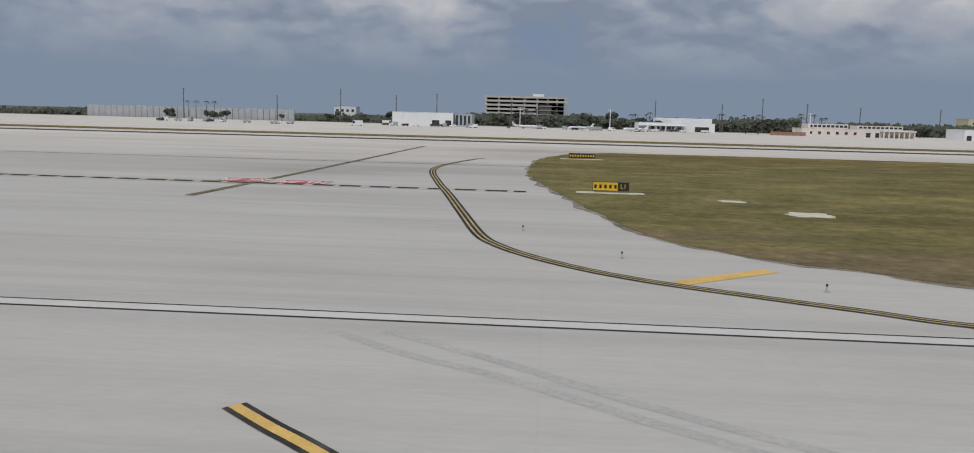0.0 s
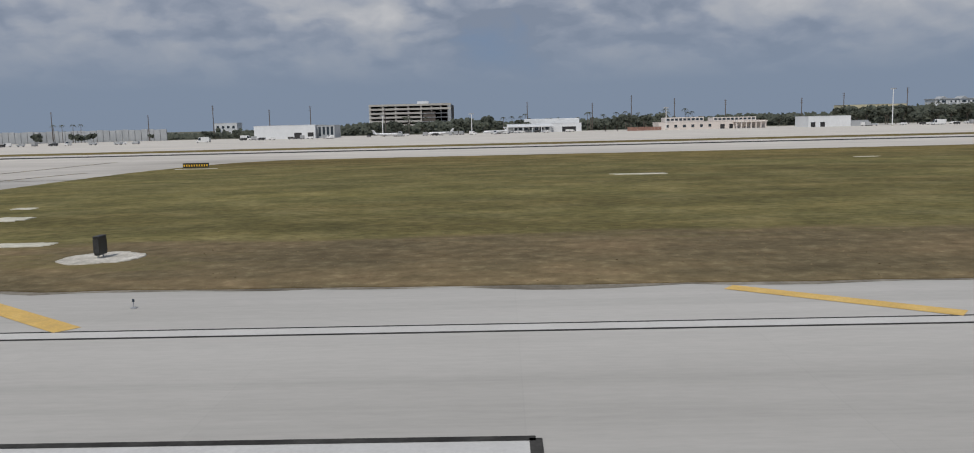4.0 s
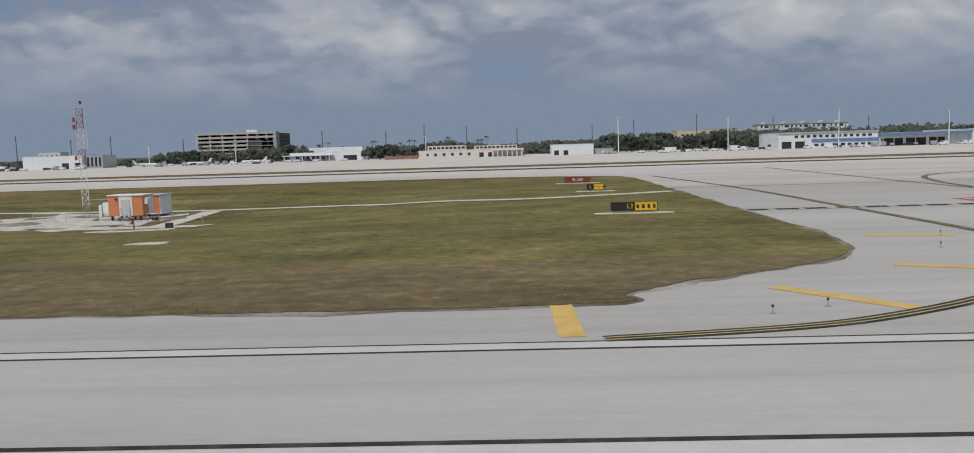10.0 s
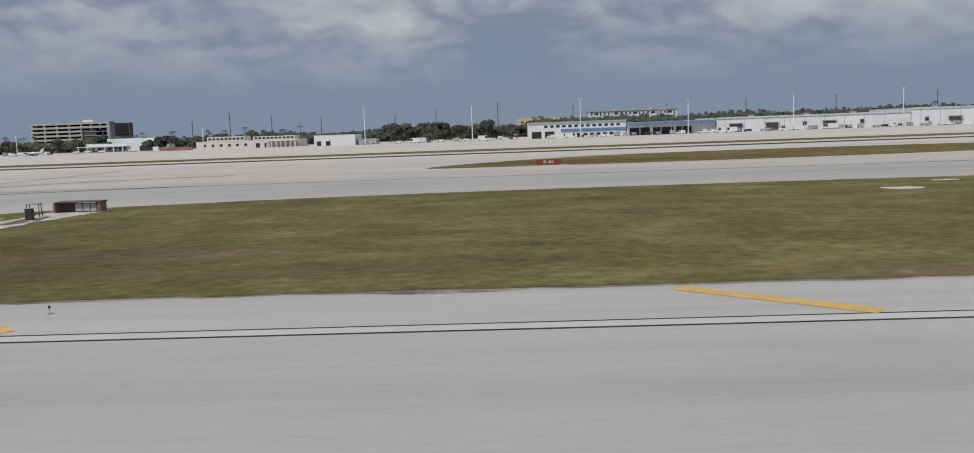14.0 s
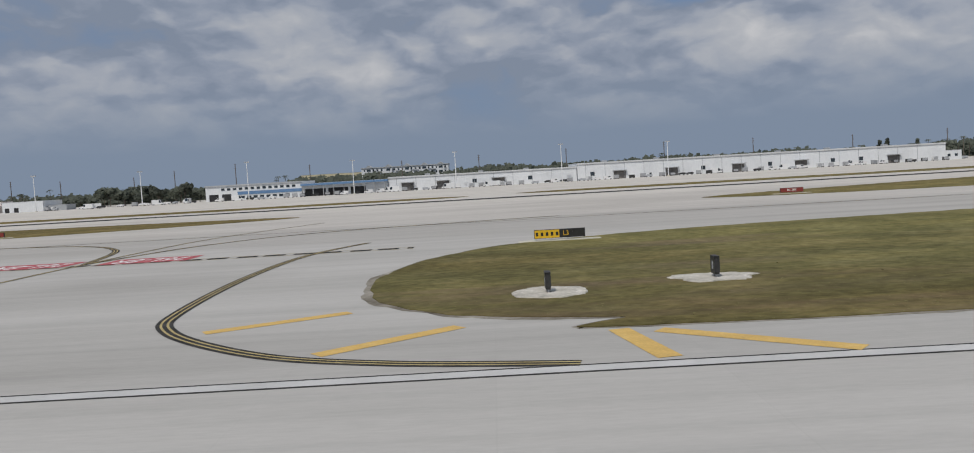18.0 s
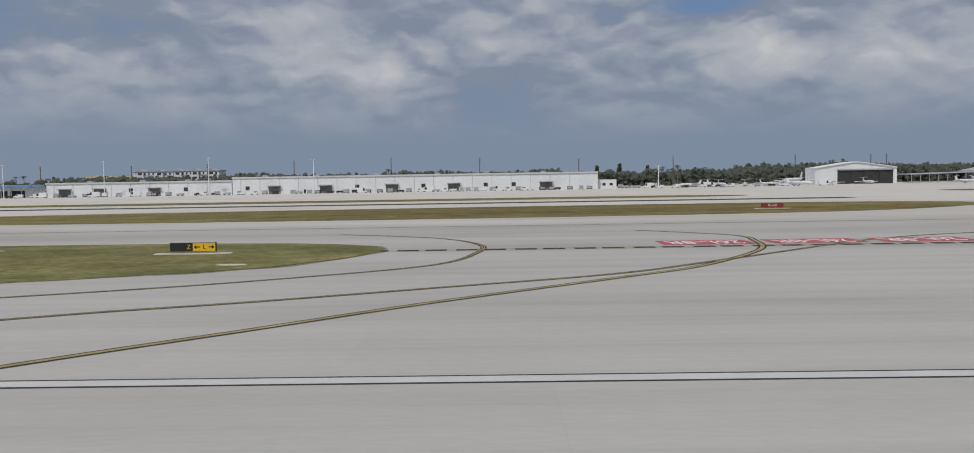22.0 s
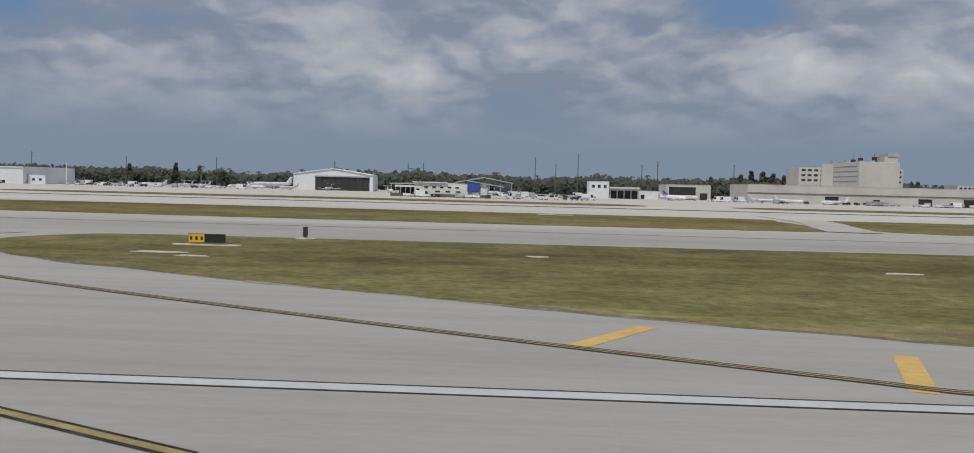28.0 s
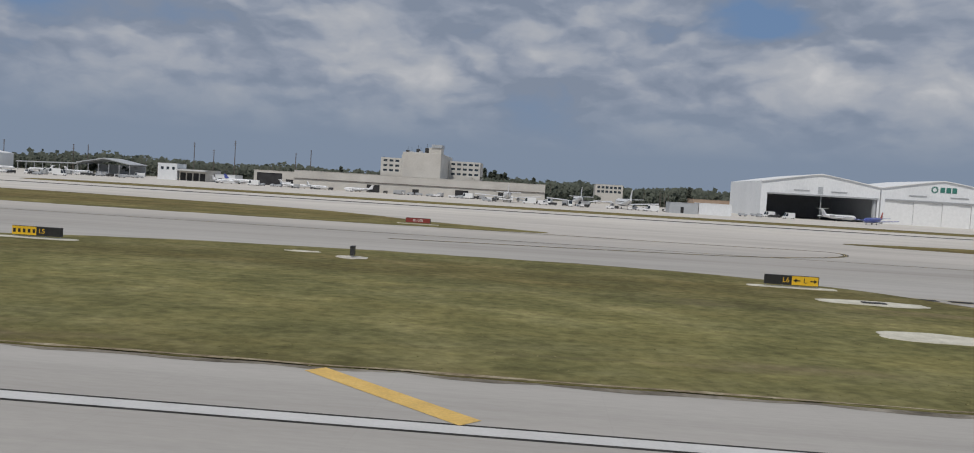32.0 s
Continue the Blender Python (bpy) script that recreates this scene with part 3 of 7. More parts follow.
def building(name, label, category, x0, x1, y, depth, h, wall, windows=(), doors=(), roof=ROOF, parapet=0.5, pane=GLASS, trim=None, shut=None):
    """A flat-roofed building: walls with holes, a roof, a coping, each window with pane and sill, each door."""
    b = thing(name, label, category, (x0 + x1) / 2, y)
    w = (x1 - x0) / 2
    holes = [(a - (x0 + x1) / 2, c - (x0 + x1) / 2, d, e) for a, c, d, e in list(windows) + list(doors)]
    part("wall", shell(-w, w, depth, h, holes), wall, b)
    part("roof", boxes((-w + 0.1, w - 0.1, 0.1, depth - 0.1, h - 0.9, h - parapet)), roof, b)
    part("coping", boxes((-w - 0.12, w + 0.12, -0.12, 0.3, h, h + 0.22), (-w - 0.12, w + 0.12, depth - 0.3, depth + 0.12, h, h + 0.22),
                         (-w - 0.12, -w + 0.3, 0.3, depth - 0.3, h, h + 0.22), (w - 0.3, w + 0.12, 0.3, depth - 0.3, h, h + 0.22)), trim or wall, b)
    for i, (a, c, d, e) in enumerate(holes):
        if i < len(windows):
            win = part("window", boxes((a, c, 0.3, 0.36, d, e)), pane, b)
            part("sill", boxes((a - 0.1, c + 0.1, -0.15, 0.28, d - 0.12, d + 0.02)), trim or wall, win)
        else:
            # without shut, a flat dark panel paints the shade of an open doorway
            part("door", boxes((a, c, 0.34, 0.4, d, e)), shut or INTERIOR_SHADE, b, "closed brown-grey roller door" if shut else "dark panel painted as shade in an open loading door")
    return b


# ---- ground, runway, verges ----
HOLE = (60.0, 225.0, 64.0, 150.0)   # the hollow in the first verge, where the pavement sheet leaves off


def hollow(x, y):
    """Height of the turf: a shallow hollow round the equipment hut."""
    def edge(v, a, b):
        k = min(max((v - a) / (b - a), 0.0), 1.0)
        return k * k * (3 - 2 * k)
    depth = 1.25 * math.exp(-((x - 185) / 28) ** 2) * edge(y, 64, 96) * edge(150 - y, 0, 30) * edge(x, 60, 90) * edge(225 - x, 0, 14)
    return 0.05 - depth


def pavement():
    bm = bmesh.new()
    xs, ys = (-700, HOLE[0], HOLE[1], 700, 1300, 2400), (-160, HOLE[2], HOLE[3], 400, 640)
    g = [[bm.verts.new((x, y, 0)) for y in ys] for x in xs]
    for i in range(len(xs) - 1):
        for j in range(len(ys) - 1):
            if (i, j) != (1, 1):
                bm.faces.new((g[i][j], g[i + 1][j], g[i + 1][j + 1], g[i][j + 1]))
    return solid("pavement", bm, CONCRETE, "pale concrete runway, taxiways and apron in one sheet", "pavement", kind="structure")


pavement()


def far_ground():
    bm = bmesh.new()
    xs, ys = (-6000, HOLE[0], HOLE[1], 8000), (-5000, HOLE[2], HOLE[3], 8500)
    g = [[bm.verts.new((x, y, -0.06)) for y in ys] for x in xs]
    for i in range(3):
        for j in range(3):
            if (i, j) != (1, 1):
                bm.faces.new((g[i][j], g[i + 1][j], g[i + 1][j + 1], g[i][j + 1]))
    return solid("ground", bm, LAND, "flat scrubby ground reaching the horizon behind the airport", "ground", kind="structure")


far_ground()


def verge(outline, label, rough=0.35, hole=False):
    """A grass island: smoothed outline with a frayed edge, a finger's height over the concrete."""
    pts = smooth_line(outline, 8, closed=True)
    fine = []
    for i, p in enumerate(pts):
        q = pts[(i + 1) % len(pts)]
        n = max(1, min(90, int((q - p).length / 1.5)))
        d = (q - p).normalized() if (q - p).length > 1e-6 else Vector((1, 0))
        for k in range(n):
            c = p.lerp(q, k / n)
            near = 1.0 if c[1] < 110 else 2.0
            off = (noise.noise((c[0] * 0.35, c[1] * 0.35, 3.0)) + 0.6 * noise.noise((c[0] * 1.3, c[1] * 1.3, 7.0))) * rough * near
            fine.append(c + Vector((-d[1], d[0])) * off)
    bm = bmesh.new()
    top = bm.faces.new([bm.verts.new((p[0], p[1], 0.05)) for p in fine])
    low = [bm.verts.new((p[0], p[1], 0.002)) for p in fine]
    tv = list(top.verts)
    for i in range(len(tv)):
        j = (i + 1) % len(tv)
        bm.faces.new((tv[i], low[i], low[j], tv[j]))
    if hole:
        corners = [bm.verts.new((x, y, 0.05)) for x, y in ((HOLE[0], HOLE[2]), (HOLE[1], HOLE[2]), (HOLE[1], HOLE[3]), (HOLE[0], HOLE[3]))]
        rim = [bm.edges.new((corners[i], corners[(i + 1) % 4])) for i in range(4)]
        border = list(top.edges)
        bm.faces.remove(top)
        bmesh.ops.triangle_fill(bm, use_beauty=True, use_dissolve=False, edges=border + rim)
        xs, ys = [HOLE[0] + (HOLE[1] - HOLE[0]) * i / 66 for i in range(67)], [HOLE[2] + (HOLE[3] - HOLE[2]) * j / 36 for j in range(37)]
        g = [[bm.verts.new((x, y, hollow(x, y))) for y in ys] for x in xs]
        for i in range(66):
            for j in range(36):
                bm.faces.new((g[i][j], g[i + 1][j], g[i + 1][j + 1], g[i][j + 1]))
    else:
        bmesh.ops.triangulate(bm, faces=[top])
    bmesh.ops.recalc_face_normals(bm, faces=bm.faces)
    rim = bmesh.new()
    inner, outer = [], []
    for i, p in enumerate(fine):
        d = (fine[(i + 1) % len(fine)] - fine[i - 1])
        d = d.normalized() if d.length > 1e-6 else Vector((1, 0))
        w = 0.25 + 1.1 * abs(noise.noise((p[0] * 0.12, p[1] * 0.12, 11.0))) + 0.25 * noise.noise((p[0] * 0.9, p[1] * 0.9, 2.0))
        side = Vector((-d[1], d[0]))
        inner.append(rim.verts.new((*(p - side * 0.3), 0.007)))
        outer.append(rim.verts.new((*(p + side * max(w, 0.05)), 0.007)))
    for i in range(len(fine)):
        j = (i + 1) % len(fine)
        rim.faces.new((inner[i], outer[i], outer[j], inner[j]))
    bmesh.ops.recalc_face_normals(rim, faces=rim.faces)
    ob = solid("grass_verge", bm, GRASS, label, "grass", kind="structure")
    part("dusty_rim", rim, DUST, ob, "bare dusty earth along the edge of the grass")
    return ob, fine


OUTLINES = []


def lay_verge(label, *outline, hole=False):
    OUTLINES.append(verge(outline, label, hole=hole)[1])


lay_verge("long dry grass verge with brown earth along the shoulder",
          (24, 37.3), (15, 41.5), (9.5, 46), (6.5, 51), (4.5, 60), (2, 74), (-0.5, 90), (-2.5, 108), (-1, 145), (8, 174), (30, 180), (120, 178), (215, 180), (246, 172), (252, 160), (252, 120), (251.5, 85), (251, 58), (248.7, 48.2), (242.7, 43), (238.3, 40.2), (234.9, 37.2), (234.3, 35.4), (225, 34.8), (190, 35.1), (120, 34.8), (60, 35.2), hole=True)
lay_verge("olive grass verge between runway and taxiway",
          (336.2, 36.6), (330.5, 38.3), (327.3, 40), (327.2, 44.5), (327.3, 52), (327.2, 62), (327, 73), (328.6, 80), (332, 83.4), (342, 86.4), (365, 90.5), (400, 92), (450, 90.5), (478, 88), (488.4, 82), (492.2, 74), (494, 64), (493.8, 54), (492, 44), (487.2, 40.5), (481, 37.8), (474, 36.4), (462, 35), (420, 35), (370, 35), (339.5, 35), (336.3, 35.2))
lay_verge("olive grass verge with rounded ends beside the taxiway",
          (576.6, 34.9), (575.9, 37.3), (571.5, 38.6), (566.6, 41.6), (563, 48), (562, 58), (566, 72), (576, 82), (600, 89), (650, 93), (720, 94), (760, 92.5), (774, 87), (777, 79), (770, 66), (752, 57), (732, 48), (712, 39.5), (700, 36.5), (680, 35), (620, 35))
lay_verge("grass verge tapering between two crossing taxiways",
          (1016, 40), (994, 43.5), (974, 48.5), (950, 56), (929, 65.5), (921, 75), (919.3, 86), (923, 94), (945, 95.5), (970, 92), (990, 86), (1012, 74), (1034, 60), (1044, 49), (1040, 41), (1030, 38.5))
lay_verge("grass verge with patchy bare tips",
          (1190, 39), (1170, 46), (1145, 57), (1125, 68), (1116, 79), (1117, 88), (1124, 93.5), (1150, 94), (1190, 95), (1214, 96), (1223, 93.6), (1225.2, 80), (1225.6, 60), (1226.0, 50), (1224.6, 46.4), (1221.4, 44.6), (1217.5, 43.2), (1205, 40))
lay_verge("small grass island between taxiways",
          (1235.2, 53.6), (1235.5, 70), (1236.2, 88), (1242, 94), (1258, 93.5), (1274, 90), (1280, 84), (1277.6, 76), (1273.6, 71.8), (1264, 66.6), (1253, 61), (1243, 56.7))
lay_verge("mown grass verge with a pointed tip",
          (1317.2, 35.3), (1315.4, 36.2), (1317.2, 38), (1322, 40.2), (1332, 45), (1344, 52), (1358, 59.5), (1376, 70), (1394, 79.5), (1412, 86), (1436, 88.5), (1462, 87), (1477, 80), (1486, 68), (1497, 52), (1500, 42), (1494, 36.5), (1480, 35), (1430, 34.9), (1370, 35), (1335, 35.1))
lay_verge("narrow far grass strip with pointed ends",
          (366, 157), (385, 150), (440, 150), (490, 158), (528, 176), (505, 186), (450, 196), (400, 190))
lay_verge("long far grass strip with pointed ends",
          (611, 162), (640, 150), (720, 146), (800, 146), (860, 155), (896, 186), (870, 204), (800, 205), (700, 196), (640, 178))
lay_verge("far grass strip beside the second taxiway",
          (964, 163), (990, 152), (1060, 144), (1150, 141), (1212, 143), (1222, 150), (1223, 185), (1218, 200), (1150, 200), (1060, 200), (1000, 190))
lay_verge("far grass strip ending in a point",
          (1235, 146), (1300, 144), (1400, 141), (1450, 146), (1430, 160), (1400, 184), (1350, 196), (1290, 200), (1240, 200), (1233, 180))
lay_verge("far grass strip by the hangars",
          (1512, 178), (1540, 168), (1640, 160), (1760, 160), (1760, 195), (1640, 196), (1560, 192))
lay_verge("thin brown grass strip along the far runway",
          (-320, 268), (-312, 265), (-290, 264), (-220, 264), (100, 264), (440, 264), (520, 264.5), (548, 267), (560, 273), (560, 280), (548, 287), (520, 290), (440, 290), (100, 290), (-220, 290), (-290, 290), (-312, 289), (-320, 286))
lay_verge("thin far grass strip before the warehouse",
          (578, 284), (586, 276), (604, 271.5), (660, 271), (760, 272), (830, 274), (862, 278), (874, 288), (864, 299), (830, 303), (760, 302), (660, 300), (604, 298), (586, 293))
lay_verge("thin far grass strip before the hangars",
          (958, 320), (966, 310), (990, 304), (1050, 302), (1150, 302), (1196, 303), (1210, 309), (1213, 320), (1208, 333), (1192, 339), (1150, 340), (1050, 339), (990, 338), (966, 332))
lay_verge("thin far grass strip before the hangars",
          (1246, 320), (1250, 310), (1264, 304), (1310, 302), (1400, 302), (1700, 302), (1800, 306), (1800, 336), (1700, 340), (1400, 340), (1310, 340), (1264, 338), (1250, 331))


def bare_strip(pts, w, label, mat, seed, name="bare_strip"):
    """A thin broken spread of sand or straw lying along the edge of the turf."""
    rnd = random.Random(seed)
    ln = smooth_line([Vector(p) for p in pts], 24)
    bm = bmesh.new()
    up, down = [], []
    for i, p in enumerate(ln):
        d = (ln[min(i + 1, len(ln) - 1)] - ln[max(i - 1, 0)]).normalized()
        side = Vector((-d[1], d[0]))
        f = min(1.0, 6 * min(i, len(ln) - 1 - i) / len(ln) + 0.05)
        up.append(bm.verts.new((*(p + side * w * f * rnd.uniform(0.1, 0.6)), 0.066)))
        down.append(bm.verts.new((*(p - side * w * f * rnd.uniform(0.1, 0.6)), 0.066)))
    for i in range(len(ln) - 1):
        bm.faces.new((down[i], down[i + 1], up[i + 1], up[i]))
    return solid(name, bm, mat, label, "bare earth", "bare edges", "structure")


bare_strip(((1316.0, 35.9), (1319, 36.6), (1323, 37.6), (1328, 38.8)), 2.2, "straw-coloured bare tip of a verge", STRAW, 1)
bare_strip(((1318, 35.6), (1324, 35.9), (1331, 36.2), (1338, 36.0)), 1.1, "straw-coloured bare edge of a verge", STRAW, 2)
bare_strip(((1322.6, 40.0), (1325, 41.0), (1327.6, 42.2)), 1.2, "pale sandy edge of a verge", SAND, 3)
bare_strip(((1327, 35.25), (1334, 35.2), (1342, 35.05), (1356, 35.1), (1372, 35.1)), 0.5, "pale sandy line along a verge", SAND, 4)
bare_strip(((1376, 35.0), (1400, 34.95), (1430, 35.0), (1470, 35.0)), 0.4, "straw-coloured line along a verge", STRAW, 5)
bare_strip(((596, 35.1), (620, 35.0), (650, 35.0), (690, 35.4)), 0.45, "pale sandy line along a verge", SAND, 6)
bare_strip(((1328, 43.0), (1340, 49.6), (1350, 55.2), (1358, 59.4)), 0.7, "pale sandy line along a verge", SAND, 7)
bare_strip(((1225.2, 50), (1224.8, 60), (1224.6, 72), (1225, 84)), 2.0, "straw-coloured worn end of a verge", STRAW, 8)
bare_strip(((1224.8, 78), (1223.2, 84), (1222.2, 92)), 1.6, "pale sandy worn corner of a verge", SAND, 9)
bare_strip(((1236.2, 56), (1236.0, 64), (1236.4, 74)), 1.4, "straw-coloured worn end of a verge", STRAW, 10)
bare_strip(((329.0, 40.2), (327.9, 44), (328.2, 50)), 1.5, "straw-coloured worn corner of a verge", STRAW, 11)
bare_strip(((328.0, 60), (327.7, 68), (328.4, 76)), 1.0, "pale sandy worn edge of a verge", SAND, 12)


def inside(p, poly):
    hit, n = False, len(poly)
    for i in range(n):
        a, b = poly[i], poly[i - 1]
        if (a[1] > p[1]) != (b[1] > p[1]) and p[0] < (b[0] - a[0]) * (p[1] - a[1]) / (b[1] - a[1]) + a[0]:
            hit = not hit
    return hit


def tuft_field(name, outline, count, reach, mat, label, seed):
    """Ragged blades over the nearest part of a verge, joined as one."""
    rnd = random.Random(seed)
    xs = [p[0] for p in outline]
    y0 = min(p[1] for p in outline)
    x0, x1 = min(xs), max(xs)
    band = [p for p in outline if p[1] < y0 + reach + 14]
    coarse = outline[::6]
    verts, faces = [], []
    for _ in range(count):
        x, y = rnd.uniform(x0, x1), y0 - 0.3 + reach * rnd.random() ** 1.6
        if not inside((x, y), coarse):
            continue
        h, w = rnd.uniform(0.055, 0.085), rnd.uniform(0.03, 0.10)
        for _k in range(2):
            a = rnd.uniform(0, math.pi)
            dx, dy = math.cos(a) * w, math.sin(a) * w
            lx, ly = rnd.uniform(-0.12, 0.12), rnd.uniform(-0.12, 0.12)
            n = len(verts)
            verts += [(x - dx, y - dy, 0.03), (x + dx, y + dy, 0.03), (x + lx, y + ly, h)]
            faces.append((n, n + 1, n + 2))
    me = bpy.data.meshes.new(name)
    me.from_pydata(verts, [], faces)
    me.materials.append(mat)
    return tagged(new(name, me), label, "grass", kind="stuff")


for n_v, (cnt, mt, lab) in enumerate(((15000, EARTH_TUFT, "brown dry grass tufts along the shoulder"), (9000, TUFT, "olive grass tufts along the shoulder"), (9000, TUFT, "olive grass tufts along the shoulder"),
                                      (5000, TUFT, "dry grass tufts"), (5000, TUFT, "dry grass tufts"), (2500, TUFT, "dry grass tufts"), (11000, TUFT, "mown grass tufts along the shoulder"))):
    tuft_field("grass_tufts", OUTLINES[n_v], cnt // 2, 22, mt, lab, 40 + n_v)


# ---- painted markings ----
def line(pts, steps=10):
    return smooth_line([Vector(p) for p in pts], steps)


def straight(x0, y0, x1, y1, step=4.0):
    a, b = Vector((x0, y0)), Vector((x1, y1))
    n = max(1, int((b - a).length / step))
    return [a.lerp(b, i / n) for i in range(n + 1)]


edge = thing("runway_edge_line", "white runway edge line with thin black borders", "road marking", kind="structure")
part("white_band", ribbon(bmesh.new(), straight(-300, 28.03, 430, 28.03, 25), 0.80, z=0.012), WORN_WHITE, edge, "worn white band, nearly as grey as the concrete")
part("white_band", ribbon(bmesh.new(), straight(430, 28.03, 1800, 28.03, 25), 0.80, z=0.012), WHITE, edge)
for off in (-0.5, 0.5):
    part("black_border", ribbon(bmesh.new(), straight(-300, 28.03 + off, 1800, 28.03 + off, 25), 0.16, z=0.008), BLACK, edge)

# big touchdown blocks with black borders, nearer than the edge line
def block_mark(x0, x1, y0, y1, label):
    b = thing("touchdown_mark", label, "road marking", group="touchdown marks", kind="structure")
    part("white_band", ribbon(bmesh.new(), straight(x0, (y0 + y1) / 2, x1, (y0 + y1) / 2), y1 - y0, z=0.010), WHITE, b)
    for (a, c, d, e) in ((x0, y1, x1, y1), (x0, y0, x1, y0), (x0, y0, x0, y1), (x1, y0, x1, y1)):
        part("black_border", ribbon(bmesh.new(), straight(a, c, d, e), 0.28, z=0.016), BLACK, b)


block_mark(37.9, 61.0, 9.0, 18.2, "white touchdown block with a black border")
block_mark(200.6, 247.2, 9.0, 19.0, "long white aiming block with a black border")


def shoulder_stripe(x0, y0, x1, y1, width=0.95):
    bm = ribbon(bmesh.new(), straight(x0, y0, x1, y1, 1.0), width, z=0.014)
    return solid("shoulder_stripe", bm, YELLOW, "slanting yellow stripe painted across the runway shoulder", "road marking", "shoulder stripes", "structure")


for x in (45.2, 76.0, 107.0, 141.0, 173.2, 207.0):
    shoulder_stripe(x - 6.6, 34.0, x, 28.8)
for x in (583.0, 615.0, 647.1, 679.2, 395.0, 426.5):
    shoulder_stripe(x - 6.2, 34.0, x, 28.8)
for x in (1331.0, 1361.0, 1390.0, 1418.8, 1447.2, 1476.0):
    shoulder_stripe(x - 6.4, 34.4, x, 28.8)
for a in ((25.7, 35.4, 25.8, 28.9), (6, 36.4, 11, 40.4), (231.8, 35.6, 231.9, 29.2), (241.6, 38.2, 245.8, 32.4), (249.6, 44, 256, 40.8), (253.5, 57, 258.8, 56), (325.2, 36, 321, 32.9), (324, 40.2, 317.2, 40.2), (330.3, 34.5, 329.5, 28.9), (356.6, 34.2, 363, 29)):
    shoulder_stripe(*a)
for a in ((481, 35, 481, 28.9), (489, 37.2, 493.4, 32.4), (495.6, 43, 501.8, 40.8), (556, 39.2, 562.4, 43), (562.8, 32.6, 568.4, 37.2), (575.2, 34.6, 576.2, 29), (700.2, 34.8, 699.8, 29), (712, 36.8, 715.6, 31), (724.8, 41, 727.2, 36.6), (452, 34, 458, 29)):
    shoulder_stripe(*a)
for a in ((960.8, 43.5, 963.5, 49), (977.4, 44.9, 975.4, 38.2), (988.4, 34.4, 992.6, 40.0), (1003.8, 30.4, 1006.0, 38.0), (1019.6, 29.2, 1017.4, 36.4), (1169.9, 36, 1173.7, 41.5), (1183.4, 36.4, 1181.2, 30), (1221.2, 41.3, 1224.8, 35.8), (1320.6, 51, 1325.4, 45.2), (1342, 62.8, 1346.8, 55.6), (1296.4, 34.4, 1303.8, 35.4), (1300.5, 41.6, 1304.4, 36.2), (1304.4, 36.2, 1304.3, 29.2), (1198.2, 36.2, 1196.8, 29), (1208.8, 37, 1212.4, 30.2)):
    shoulder_stripe(*a)


def taxi_line(pts, label="yellow taxiway line edged in black", double=True, width=0.88, steps=10, pale=False):
    """A taxiway line on a black ground: two thin yellow bands, or one broad one."""
    ln = line(pts, steps)
    t = thing("taxiway_line", label, "road marking", group="taxiway lines", kind="structure")
    part("black_ground", ribbon(bmesh.new(), ln, width, z=0.018), BLACK, t)
    paint = OLIVE_YELLOW if pale else YELLOW
    if double:
        for s in (-1, 1):
            part("yellow_band", ribbon(bmesh.new(), ln, width * 0.14, s * width * 0.19, z=0.024), PALE_YELLOW, t)
    else:
        part("yellow_band", ribbon(bmesh.new(), ln, width * 0.5, 0, z=0.024), paint, t)
    return t


taxi_line(((-11, 142), (-12.4, 136.9), (-15.0, 119), (-14.8, 106), (-11.7, 88.1), (-8.9, 74.4), (-6.0, 59.5), (-4.0, 49.5), (-2.7, 45.6), (-0.8, 42.2), (1.9, 38.9), (5.0, 36.3), (9.5, 33.7), (12.5, 32.1), (15.4, 30.5), (22, 28.8)))
taxi_line(((-29.5, 66), (-29, 90), (-28.8, 125), (-28.6, 190)), "dark worn taxiway line crossing the hold line")
taxi_line(((-7.3, 18.7), (-6.0, 17.5), (-4.5, 16.2), (0, 12.0)), "broad yellow lead-on line edged in black", False, 0.64)
taxi_line(((257, 165), (261, 118), (261.5, 79), (261.5, 56), (260, 48), (255.5, 41), (250, 35.4), (244.5, 31.8), (240, 30), (233, 28.8)))
taxi_line(((285, 28.8), (284.5, 60), (285, 84), (286, 120), (288, 195)), "broad worn yellow taxiway line straight across the hold line", False, 0.74, pale=True)
taxi_line(((285, 62), (286, 57), (288.5, 46), (291.5, 39), (296, 31), (303, 22.5), (307.5, 18.8), (312, 15.6)), "broad yellow lead-in curve edged in black", False, 0.74, pale=True)
taxi_line(((285, 86), (289, 118), (301, 142), (330, 152)), "thin dark taxiway curve")
taxi_line(((285, 84), (290, 99), (297, 109), (307, 116), (335, 121)), "thin dark taxiway curve")
taxi_line(((316.2, 82), (316.1, 77), (316.2, 60), (316, 50), (316.2, 42), (320, 35), (326, 29.6), (332, 28.8)))
taxi_line(((501, 92), (503.5, 76), (504.5, 60), (504.5, 47), (503, 41.5), (499, 36), (491, 30.6), (483, 28.8)))
taxi_line(((528, 28.8), (528, 60), (528, 84), (530, 116), (540, 146)), "broad worn yellow taxiway line straight across the hold line", False, 0.58, pale=True)
taxi_line(((528, 84), (534, 104), (548, 118), (580, 126)), "thin dark taxiway curve")
taxi_line(((528, 84), (522, 104), (508, 118), (478, 126)), "thin dark taxiway curve")
taxi_line(((556, 92), (552, 80), (551, 64), (552, 47), (554, 40), (560, 33.4), (566, 30.4), (573, 28.8)))
